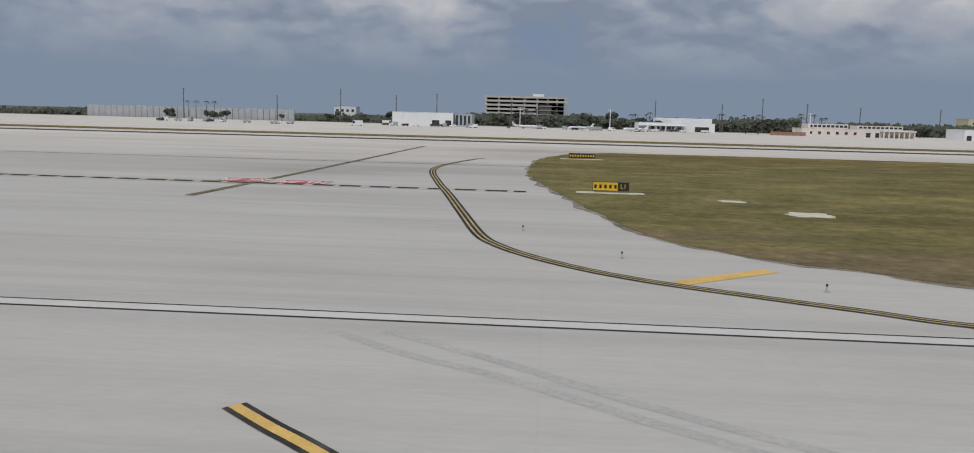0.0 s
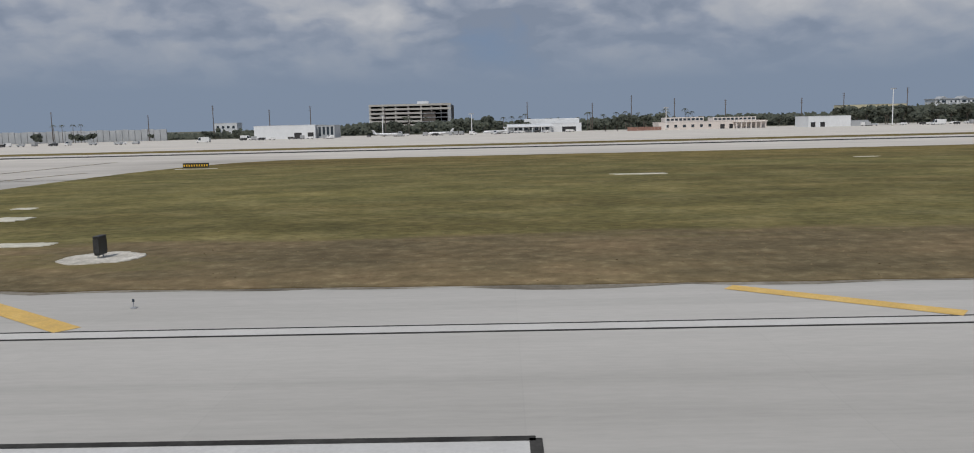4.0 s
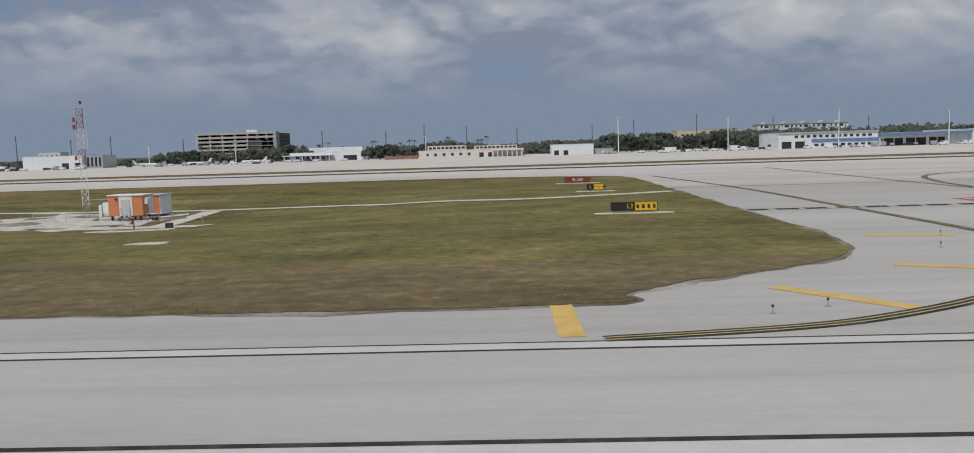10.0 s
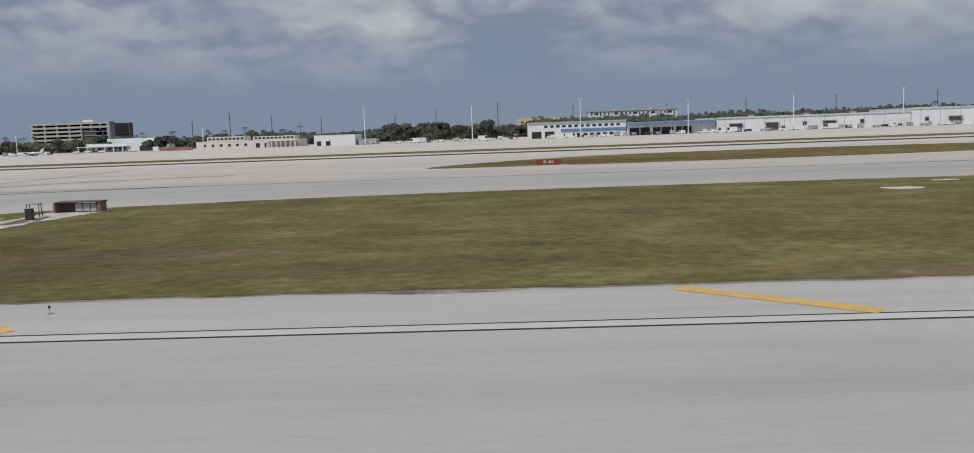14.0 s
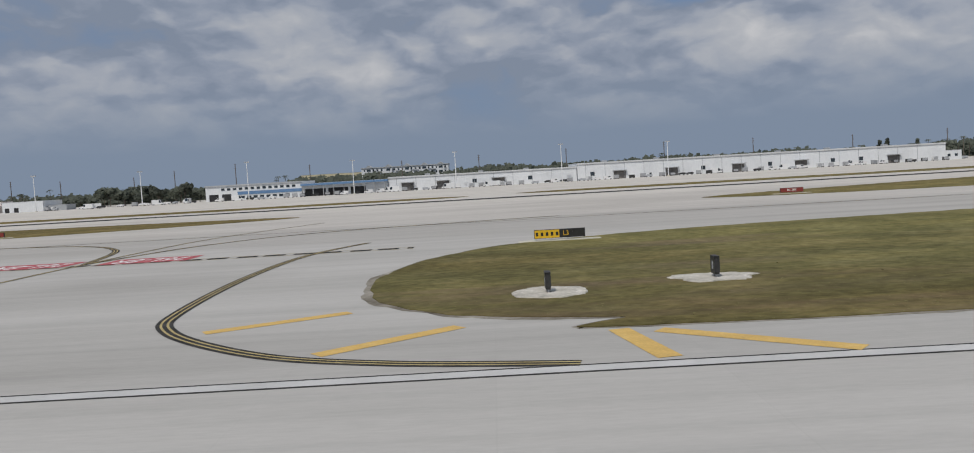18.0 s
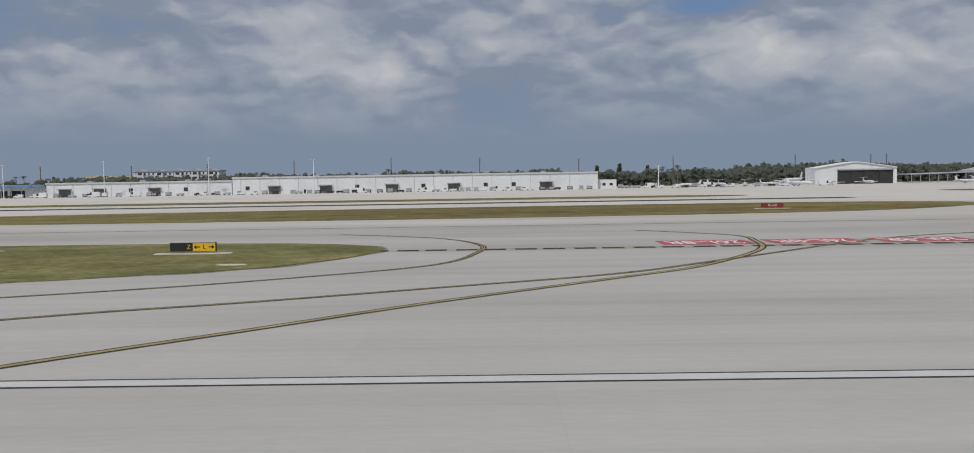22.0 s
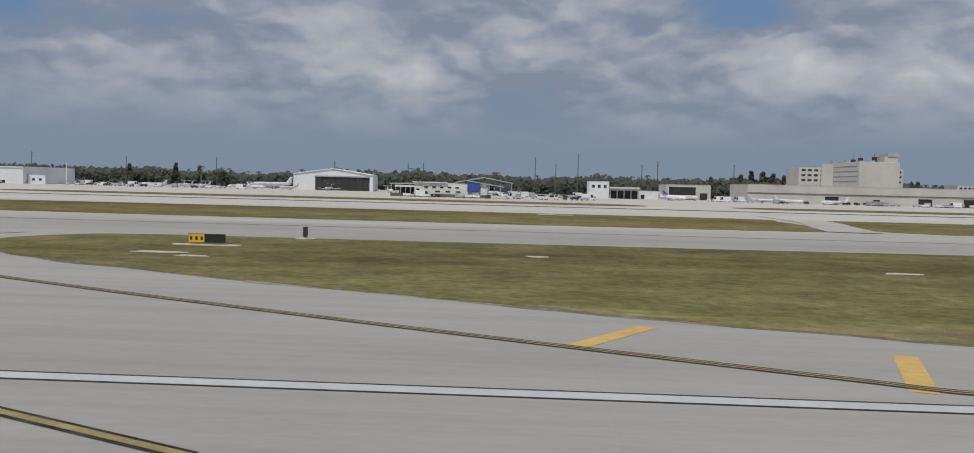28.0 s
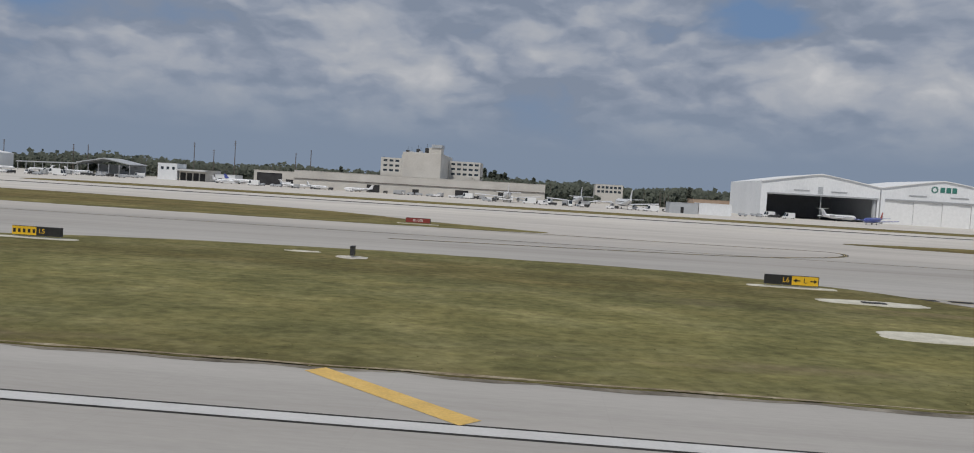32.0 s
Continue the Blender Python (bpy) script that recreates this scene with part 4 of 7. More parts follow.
taxi_line(((704, 28.8), (710, 29.4), (716.1, 31.4), (728.2, 36.9), (741.3, 43.3), (761.8, 51.8), (772, 57.2), (783, 65.7), (786.4, 76), (786.5, 86), (781, 97), (768, 106)), "thin taxiway line edged in black", width=0.64)
taxi_line(((714, 16), (721.7, 20.9), (725.2, 23), (729.5, 25.1), (735.2, 27.2)), "broad yellow lead-off line edged in black on the runway", False, 0.72)
taxi_line(((737.6, 28.7), (741.5, 30.1), (746.5, 32.6), (753.2, 36.1), (766, 43.2), (774.4, 46.8), (784.5, 51.9), (797.2, 58.6), (808.4, 68.6), (830, 88), (850, 96)), "thin taxiway line edged in black", width=0.66)
taxi_line(((752, 12), (762, 20), (768, 28.5), (772, 32.9), (777.1, 37.9), (785, 45.8), (796.8, 56.1), (803.9, 62.8), (812.2, 75.6), (815, 86), (815, 95), (806, 106)), "broad yellow taxiway lead-off line edged in black", False, 0.75, pale=True)
taxi_line(((886, 118), (882, 104), (878.5, 88), (879, 74), (886, 62), (904, 47.5), (917, 38.5), (928, 32), (937, 28.4), (949, 23.6), (965, 17)), "yellow lead-off line crossing the runway edge", False, 0.62, pale=True)
taxi_line(((905, 92), (905.5, 80), (909, 72), (919, 60.5), (931, 54.6), (943, 49.5), (950, 46.4), (961.3, 42.5), (971, 39), (986, 35), (1004, 31.4), (1020, 29)), "thin taxiway line edged in black", width=0.75)
taxi_line(((1080, 66), (1097, 54), (1113, 44), (1128, 36.6), (1137, 32), (1146, 27.4), (1160, 21)), "yellow lead-off line crossing the runway edge", False, 0.62, pale=True)
taxi_line(((1112, 92), (1108, 82), (1108.5, 72), (1115, 62.5), (1127, 56.6), (1140, 50), (1147, 46.5), (1158.6, 41), (1170.2, 35.7), (1179.4, 31.7), (1184, 30), (1196, 28.8)), "thin taxiway line edged in black", width=0.75)
taxi_line(((1196, 29.2), (1210, 31), (1223, 34.6), (1237, 42), (1252, 49), (1268, 57), (1284, 68), (1292, 80), (1292, 92)), "thin taxiway line edged in black", width=0.75)
taxi_line(((1226, 16), (1239, 22), (1252, 28.6), (1270, 37.5)), "broad yellow taxiway lead-off line edged in black", False, 0.7)
taxi_line(((1270.4, 37.7), (1279, 42.3), (1288, 47), (1300, 52.5), (1310, 58), (1319, 64.5), (1324, 72), (1327, 81), (1328, 92)), "worn grey-yellow taxiway lead-off line edged in black", True, 0.7)
taxi_line(((1300.5, 28.9), (1298.6, 30.2), (1296.8, 32.4), (1296.0, 35.2), (1296.6, 38), (1298.6, 40.4), (1302.5, 42.8), (1308, 45.4), (1315, 48.6), (1323, 52.4), (1341, 62), (1352, 69)), "tight taxiway curve in yellow and black", width=1.0)
taxi_line(((-300, 121), (200, 121), (560, 121), (1000, 120), (1700, 118)), "long thin centre line of the parallel taxiway", width=0.45, steps=3)
taxi_line(((1340, 147), (1452, 142), (1480, 141.4), (1493, 142.6), (1497.6, 140), (1495.4, 132), (1488, 124), (1472, 115.5), (1430, 108)), "thin dark taxiway curve", width=0.9)


def hold_line(x0, x1, y0, y1, label="dashed black and yellow runway hold line"):
    t = thing("hold_line", label, "road marking", group="hold lines", kind="structure")
    part("dark_dashes", ribbon(bmesh.new(), straight(x0, y0, x1, y1, 0.3), 1.15, z=0.019, dashes=2.1, gap=0.75), BLACK, t)
    for o in (-1.0, 1.0):
        part("yellow_band", ribbon(bmesh.new(), straight(x0, y0, x1, y1, 3), 0.14, o, z=0.019), PALE_YELLOW, t)


for a in ((-60, -2, 80.5, 79.5), (252, 327, 79.8, 80.4), (496, 562, 82.5, 82.0), (776, 921, 80.0, 80.0), (1040, 1117, 79.0, 79.4), (1226.5, 1236.5, 80, 80.4), (1278, 1394, 80.0, 80.2), (1481, 1530, 75.2, 74.4)):
    hold_line(*a)


def red_panel(x0, x1, y0, y1, text):
    """A red painted runway label, to be read from the taxiway side."""
    t = thing("runway_label", "red painted panel with white runway designation", "road marking", group="runway labels", kind="structure")
    part("red_ground", ribbon(bmesh.new(), straight(x0, (y0 + y1) / 2, x1, (y0 + y1) / 2), y1 - y0, z=0.021), RED, t)
    words("lettering", text, (y1 - y0) * 0.95, SIGN_WHITE, t, (x0 + x1) / 2, (y0 + y1) / 2, 0.028, rx=0, rz=180, wide=0.52)
    return t


for x in (-31, -24.6):
    red_panel(x - 2.5, x + 2.5, 80.6 - 0.12 * (x + 24.6), 84.2 - 0.12 * (x + 24.6), "26L-8R")
for x in (279.5, 292.5, 522, 534.5, 809.5, 820.5, 831.5, 851.2, 860.3, 883.5, 1068, 1080, 1092, 1322, 1331.4, 1341.6, 1363):
    red_panel(x - 4.6, x + 4.6, 82.2, 87.6, "26L-8R")

# dark asphalt edge strip of the far runway, and its pale centre paint
solid("far_runway_shoulder", ribbon(bmesh.new(), straight(-320, 239, 890, 241, 60), 12.0, z=0.006), ASPHALT, "dark asphalt edge strip of the far runway", "pavement", kind="structure")
solid("far_runway_shoulder", ribbon(bmesh.new(), straight(950, 268, 1900, 268, 60), 8.0, z=0.006), ASPHALT, "dark asphalt edge strip of the far runway", "pavement", kind="structure")
solid("far_runway_line", ribbon(bmesh.new(), straight(-320, 252, 1900, 258, 60), 3.0, z=0.008), WHITE, "pale painted line of the far runway", "road marking", kind="structure")

# rubber traces on the runway by the first turn-off
for pts in (((-7, 26.1), (-4, 23.7), (-1.2, 22), (1.3, 20.1), (3.1, 18.7), (7, 16)), ((-5.1, 26.2), (-2, 24), (0.5, 22), (2.8, 20.1), (7, 17.2)), ((293, 42), (296.5, 35.5), (301, 28), (307, 21), (312, 17))):
    solid("rubber_trace", ribbon(bmesh.new(), line(pts), 0.5, z=0.005), RUBBER, "faint grey tyre trace curving over the concrete", "tyre mark", "tyre marks", "structure")


# ---- buildings beyond the far runway ----
def spread(a, b, n, w, z0, z1):
    """n openings of width w spread evenly from a to b."""
    return [(a + (b - a) * (i + 0.5) / n - w / 2, a + (b - a) * (i + 0.5) / n + w / 2, z0, z1) for i in range(n)]


def parking_garage():
    g = thing("parking_garage", "pale concrete parking garage with dark open decks", "parking garage", -22, 745)
    x0, x1, d = -36, 37, 46
    for k in range(6):
        z = 7.0 + k * 3.6
        part("deck", boxes((x0, x1, 0.4, d, z - 0.45, z)), WALL_GREY, g)
        part("parapet", boxes((x0, x1 - 26 if k in (1, 2, 3) else x1, 0.0, 0.35, z - 0.6, z + 1.2)), WALL_TAN, g, "pale concrete parapet")
    for i in range(5):
        x = x0 + 0.7 + i * (x1 - 27.4 - x0) / 4
        part("column", boxes((x - 0.7, x + 0.7, 0.36, 1.3, 0, 25)), WALL_TAN, g, "pale front column")
    for i in range(2):
        x = x1 - 17.5 + i * 8.4
        part("column", boxes((x - 0.6, x + 0.6, 0.36, 1.3, 19.4, 25)), WALL_TAN, g, "pale front column")
        part("column", boxes((x - 0.4, x + 0.4, 4.5, 5.3, 0, 19.3)), WALL_GREY, g)
    part("inner_wall", boxes((x0, x1, d - 0.5, d, 0, 25.0), (x0, x0 + 0.5, 10, d - 0.5, 0, 25.0), (x1 - 0.5, x1, 10, d - 0.5, 0, 25.0)), WALL_BROWN, g)
    part("lower_wall", boxes((x0, x1, 0.6, 1.0, 0, 6.4)), WALL_GREY, g)
    part("end_wall", boxes((x1 - 3, x1, 0.05, 10, 3, 26.2)), WALL_GREY, g)
    part("end_wall", boxes((x0 - 0.4, x0, 0, 10, 3, 26.2)), WALL_WHITE, g)
    part("stair_block", boxes((x1 - 25, x1 - 14, 0.9, 9, 7.2, 19)), WALL_BROWN, g, "dark brown stair block")
    part("lift_house", boxes((6, 16, 12, 20, 25, 28.6)), WALL_WHITE, g)
    return g


parking_garage()
building("white_hall", "low white hall with a plain front", "building", -106, -64.8, 556, 30, 8.9, WALL_WHITE, doors=((-79, -74, 0, 4), (-70, -66, 0, 4)))
building("grey_annex", "grey annex beside a white hall", "building", -64.3, -52.5, 560, 20, 8.5, WALL_GREY, windows=spread(-64, -53, 4, 1.7, 1.2, 7.6))
building("small_white_house", "small white two-storey house", "house", -187.7, -168, 715, 14, 12.8, WALL_WHITE, windows=spread(-187, -169, 4, 2.2, 8.3, 10.5) + spread(-187, -169, 4, 2.2, 3, 5))


def yard_wall():
    w = thing("yard_wall", "long pale panelled yard wall with dark gaps", "wall", -286, 645)
    for i in range(34):
        part("panel", boxes((-85 + i * 5.0, -85 + i * 5.0 + 4.65, 0, 0.5, 0.0, 8.9 + 0.3 * math.sin(i * 1.7))), WALL_GREY, w)
    part("back_wall", boxes((-85, 84.6, 0.9, 1.3, 0, 8.4)), WALL_GREY, w)


yard_wall()


def lobby():
    b = building("white_lobby", "white low terminal with a stepped roof and a canopy on posts", "building", 64, 118, 607, 30, 6.0, WALL_WHITE, windows=spread(68, 95, 7, 2.4, 1.5, 3.6), doors=((104, 114, 0, 3.6),))
    part("upper_wall", boxes((-14, 26, 6, 24, 6, 9.6), bevel=0.2), WALL_WHITE, b)
    part("canopy", boxes((-30, 6, -9, -0.2, 3.9, 4.4), bevel=0.08), WALL_WHITE, b)
    for i in range(6):
        part("post", boxes((-29 + i * 6.6, -28.5 + i * 6.6, -8.6, -8.1, 0, 3.9)), WALL_WHITE, b)


lobby()


def long_offices():
    b = building("long_offices", "long pinkish single-storey offices with small dark windows", "building", 165, 236, 560, 22, 5.0, WALL_PINK,
                 windows=spread(168, 202, 6, 2.0, 1.4, 3.2), doors=((206, 209, 0, 3), (212, 214.5, 0, 3)))
    part("upper_storey", boxes((-30, -4, 6, 20, 5, 8.2)), WALL_PINK, b)
    part("upper_storey", boxes((2, 31, 6, 20, 5, 7.6)), WALL_PINK, b)
    for i in range(9):
        part("clerestory", boxes((-29 + i * 2.8, -27 + i * 2.8, 5.85, 5.95, 6.0, 7.4)), GLASS, b)
    for i in range(10):
        part("clerestory", boxes((3 + i * 2.8, 5 + i * 2.8, 5.85, 5.95, 5.8, 7.0)), GLASS, b)
    part("portico_roof", boxes((14, 35, -6, 0, 4.0, 4.8), bevel=0.1), WALL_PINK, b)
    for i in range(7):
        part("portico_column", boxes((14.5 + i * 3.2, 15.2 + i * 3.2, -5.6, -4.9, 0, 4.0)), WALL_PINK, b)
    return b


long_offices()
wall = thing("red_fence", "low red-brown panel fence before pinkish offices", "fence", 154, 552)
for i in range(10):
    part("panel", boxes((-11 + i * 2.25, -11 + i * 2.25 + 2.1, 0, 0.25, 0, 2.4)), BRICK_RED, wall)
building("white_block", "plain white block-like store beside a grey shed", "building", 253.5, 280, 530, 24, 6.6, WALL_WHITE, doors=((255, 258, 0, 3), (261, 264, 0, 3)))
building("grey_shed", "low grey shed beside a white store", "building", 281, 293, 534, 12, 3.4, WALL_GREY)
building("pale_yellow_block", "pale yellow flat-roofed block behind trees", "building", 385, 445, 800, 24, 16.5, WALL_YELLOW, windows=spread(388, 442, 12, 2.6, 8, 10) + spread(388, 442, 12, 2.6, 11.4, 13))


def apartments():
    a = thing("apartment_block", "white four-storey apartments with gabled bays and small balconies", "apartment building", 490, 760)
    w = 40
    holes = [h for z in (8.0, 12.0, 16.0) for h in spread(-w + 1, w - 1, 20, 1.6, z, z + 1.9)]
    part("wall", shell(-w, w, 18, 19.0, holes), WALL_WHITE, a)
    for h in holes:
        part("window", boxes((h[0], h[1], 0.3, 0.36, h[2], h[3])), GLASS, a)
    part("roof", boxes((-w - 0.5, w + 0.5, -0.6, 18.6, 19.0, 19.8)), WALL_GREY, a)
    for cx in (-33, -15, 2, 18, 33):
        bay = part("gable_bay", boxes((cx - 3.4, cx + 3.4, -2.0, -0.05, 0, 19.0)), WALL_WHITE, a)
        part("gable_roof", prism(((cx - 4.2, 19.0), (cx + 4.2, 19.0), (cx, 21.8)), -2.6, 10), WALL_GREY, bay)
        for z in (8.0, 12.0, 16.0):
            part("bay_window", boxes((cx - 1.8, cx + 1.8, -2.06, -2.0, z, z + 2.0)), GLASS, bay)
    for cx in (-24, -6, 10, 26):
        for z in (7.2, 11.2, 15.2):
            part("balcony", boxes((cx - 2.6, cx + 2.6, -1.5, -0.05, z - 0.25, z), (cx - 2.6, cx + 2.6, -1.5, -1.42, z, z + 1.0)), WALL_GREY, a)


apartments()


def blue_terminal():
    b = building("blue_banded_terminal", "white cargo office with a blue band and rows of windows", "building", 391, 451, 514, 40, 9.6, WALL_WHITE,
                 windows=spread(400, 448, 13, 2.2, 6.4, 7.9) + spread(412, 448, 9, 2.6, 1.0, 2.6), doors=((393, 399, 0, 4.2), (401, 407, 0, 4.2)))
    part("blue_band", boxes((-10, 30, -0.35, -0.05, 3.5, 5.4)), BLUE_BAND, b, "blue metal band")
    part("roof_edge", boxes((-30.3, 30.3, -0.6, -0.14, 9.0, 9.9)), WALL_GREY, b)
    c = building("open_cargo_shed", "long pale shed with a shaded open front", "building", 451.5, 505, 514, 40, 7.8, WALL_WHITE,
                 doors=((453, 466, 0, 4.6), (467.5, 480, 0, 4.6), (481.5, 491, 0, 4.6)))
    part("roof_edge", boxes((-27, 27, -4.0, -0.14, 6.6, 7.9)), BLUE_BAND, c, "pale blue roof edge")
    for i in range(9):
        part("post", boxes((-26 + i * 6.4, -25.6 + i * 6.4, -3.8, -3.4, 0, 6.6)), STEEL, c)


blue_terminal()


def warehouse(x0, x1, h, seed):
    rnd = random.Random(seed)
    doors, wins = [], []
    x = x0 + 8
    while x < x1 - 14:
        r = rnd.random()
        if r < 0.35:
            doors.append((x, x + 7.5, 0, 4.8))
            x += 22
        elif r < 0.85:
            wins.append((x, x + 2.6, 2.6, 5.0))
            x += rnd.uniform(11, 20)
        else:
            wins.append((x, x + 1.4, 0.1, 2.6))
            x += 10
    b = building("cargo_warehouse", "very long white cargo warehouse with dark loading doors", "warehouse", x0, x1, 512, 60, h, WALL_WHITE, windows=wins, doors=doors, shut=ROLLER)
    m = (x0 + x1) / 2
    part("roof_edge", boxes((x0 - m - 0.2, x1 - m + 0.2, -0.5, -0.14, h - 0.7, h + 0.15)), ROOF, b)
    for a, c, _, e in doors:
        part("door_canopy", boxes((a - m - 0.6, c - m + 0.6, -2.0, -0.02, e + 0.2, e + 0.5)), STEEL, b)
    for i in range(int((x1 - x0) / 12)):
        part("downpipe", boxes((x0 - m + 5 + i * 12, x0 - m + 5.2 + i * 12, -0.16, -0.02, 0, h - 0.8)), WALL_GREY, b)
    for i in range(int((x1 - x0) / 34)):
        xx = x0 - m + rnd.uniform(14, 24) + i * 34
        part("roof_unit", boxes((xx, xx + 3.2, 8, 11, h - 0.6, h + 1.2), bevel=0.1), STEEL, b)


warehouse(505.5, 622, 8.8, 4)
warehouse(622.5, 849, 10.6, 9)
building("end_office", "small white office at the end of a warehouse", "building", 849.5, 861, 516, 14, 5.6, WALL_WHITE, windows=spread(851, 860, 2, 2, 2, 3.6))


def hangar(name, label, x0, x1, y, depth, eave, ridge, opening, flat=False, door=None, logo=False, vent=True):
    """A gabled hangar: front wall round a wide opening, side walls, two roof slopes."""
    m, w = (x0 + x1) / 2, (x1 - x0) / 2
    hg = thing(name, label, "hangar", m, y)
    a, b, top = opening[0] - m, opening[1] - m, opening[2]
    steps = 10
    arch = [(-w + 2 * w * i / steps, eave + (ridge - eave) * (1 - abs(2 * i / steps - 1) ** 1.1)) for i in range(steps + 1)]
    part("front_gable", prism([(-w, top), *[(x, z) for x, z in arch], (w, top)], 0, 0.6), WALL_WHITE, hg, "white metal gable front")
    part("front_pier", boxes((-w, a, 0, 0.6, 0, top - 0.01)), WALL_WHITE, hg)
    part("front_pier", boxes((b, w, 0, 0.6, 0, top - 0.01)), WALL_WHITE, hg)
    part("side_wall", boxes((-w, -w + 0.5, 0.62, depth, 0, eave)), WALL_WHITE, hg)
    part("side_wall", boxes((w - 0.5, w, 0.62, depth, 0, eave)), WALL_WHITE, hg)
    part("back_wall", boxes((-w + 0.52, w - 0.52, depth - 0.5, depth, 0, eave)), WALL_GREY, hg)
    part("roof", prism([(x, z + 0.02) for x, z in arch] + [(x, z + 0.5) for x, z in arch[::-1]], -0.8, depth), WHITE_METAL, hg)
    part("door_head", boxes((a - 0.3, b + 0.3, -0.5, -0.02, top - 0.5, top + 0.4)), STEEL, hg)
    if door:
        n = 8
        for i in range(n):
            part("door_leaf", boxes((a + (b - a) * i / n + 0.05, a + (b - a) * (i + 1) / n - 0.05, 0.2 + 0.3 * (i % 2), 0.4 + 0.3 * (i % 2), 0, top - 0.02)), door, hg)
    else:
        n = 3
        for i in range(n):
            part("door_leaf", boxes((b - 1.6 - i * 0.2, b - 0.2, 0.9 + 0.5 * i, 1.2 + 0.5 * i, 0, top - 0.02)), WALL_GREY, hg)
        part("inner_post", boxes(((a + b) / 2 - 0.25, (a + b) / 2 + 0.25, 1.5, 2.0, 0, top)), STEEL, hg)
        # floor coloured near black to paint the shade inside the bay
        part("hangar_floor", boxes((a, b, 0.7, depth - 0.6, 0.01, 0.03)), INTERIOR_SHADE, hg)
    if vent:
        part("louvre", boxes((-1.4, 1.4, -0.2, -0.02, top + 1.0, top + 5.0)), WALL_GREY, hg, "grey louvred vent")
        for s in (-1, 1):
            part("lamp_strip", boxes((s * 6 if s > 0 else -15, 15 if s > 0 else -6, -0.3, -0.02, top + 2.2, top + 2.8)), STEEL, hg)
    return hg


# dark leaves added across the bay stand for the shade inside it
hangar("white_hangar", "white gabled hangar, its bay closed by leaves painted as shade", 1005.0, 1061.0, 573, 18, 10.8, 14.8, (1020.4, 1058.6, 9.8), door=DARK_METAL, vent=False)
big = hangar("large_open_hangar", "large white hangar with a dark open bay", 1576, 1642.8, 490, 77, 20.2, 25.9, (1579.6, 1641.6, 13.9))
logo_hangar = hangar("large_closed_hangar", "large white hangar with closed grey doors and a green ring mark", 1643.6, 1712, 490, 77, 20.2, 25.9, (1646, 1710, 14.0), door=WHITE_METAL, vent=False)
ring = bmesh.new()
for i in range(12):
    a0, a1 = 2 * math.pi * i / 12, 2 * math.pi * (i + 0.8) / 12
    v = [ring.verts.new((-5 + r * math.cos(a), -0.12, 21.0 + r * math.sin(a))) for a, r in ((a0, 1.1), (a0, 2.0), (a1, 2.0), (a1, 1.1))]
    ring.faces.new(v)
part("ring_mark", ring, AIR_GREEN, logo_hangar, "green segmented ring")
for i in range(3):
    part("mark_bar", boxes((-1.9 + i * 3.3, 0.7 + i * 3.3, -0.14, -0.02, 19.5, 22.5)), AIR_GREEN, logo_hangar)
for s in (-19, 4):
    part("lamp_strip", boxes((s, s + 10, -0.3, -0.02, 16.6, 17.2)), STEEL, logo_hangar)
building("grey_shed", "small grey shed before a large hangar", "building", 1514.4, 1528.6, 425, 12, 5.2, WALL_GREY, doors=((1520, 1521.6, 0.2, 3.2),))
building("white_store", "long low white store beside the hangar apron", "building", 1529.2, 1545.5, 426, 12, 5.6, WALL_WHITE)


def arch_shed():
    s = thing("open_arch_shed", "open shed with a shallow pitched roof on posts", "shed", 1138, 575)
    part("roof", prism(((-20, 7.4), (0, 11.2), (20, 7.6), (20, 8.2), (0, 11.9), (-20, 8.0)), 0, 26), WALL_GREY, s)
    for i in range(6):
        part("post", boxes((-19 + i * 7.6, -18.6 + i * 7.6, 0.2, 0.6, 0, 7.4)), STEEL, s)
    part("back_wall", boxes((-19, 19, 25, 25.5, 0, 7.4)), WALL_GREY, s)
    part("low_roof", prism(((-66, 5.6), (-20.2, 6.6), (-20.2, 7.3), (-66, 6.3)), 2, 24), WALL_GREY, s, "long low pale roof")
    for i in range(8):
        part("post", boxes((-65 + i * 6.2, -64.6 + i * 6.2, 2.4, 2.8, 0, 5.6)), STEEL, s)


arch_shed()
bb = building("cream_terminal", "low cream terminal with a blue end block on a low plinth", "building", 1113, 1148.5, 403, 16, 6.6, WALL_CREAM, windows=spread(1117, 1136, 5, 1.9, 4.3, 5.1) + spread(1122, 1137, 3, 2.4, 2.3, 3.1), doors=((1114, 1115.6, 1.6, 4.0),))
part("plinth", boxes((-29, 19, -2.0, 18, -0.05, 1.5)), WALL_BROWN, bb, "dark low plinth")
part("lean_roof", prism(((14.0, 7.2), (26, 5.4), (26, 5.8), (8.0, 8.5), (8.0, 8.1)), -1.4, 8), WALL_GREY, bb, "pale sloping roof")
for k in range(3):
    part("canopy_post", boxes((18 + k * 3.2, 18.3 + k * 3.2, -1.0, -0.7, -0.05, 5.4)), WALL_GREY, bb)
part("roof_slab", boxes((-18.4, -1.5, -1.2, -0.14, 6.9, 7.3)), WALL_WHITE, bb)
part("blue_block", boxes((8.3, 14.3, -1.0, -0.02, 3.0, 8.0), bevel=0.1), DEEP_BLUE, bb, "deep blue end block")
part("entrance_canopy", boxes((-27, -17.9, -1, 12, 4.6, 5.4)), WALL_WHITE, bb)
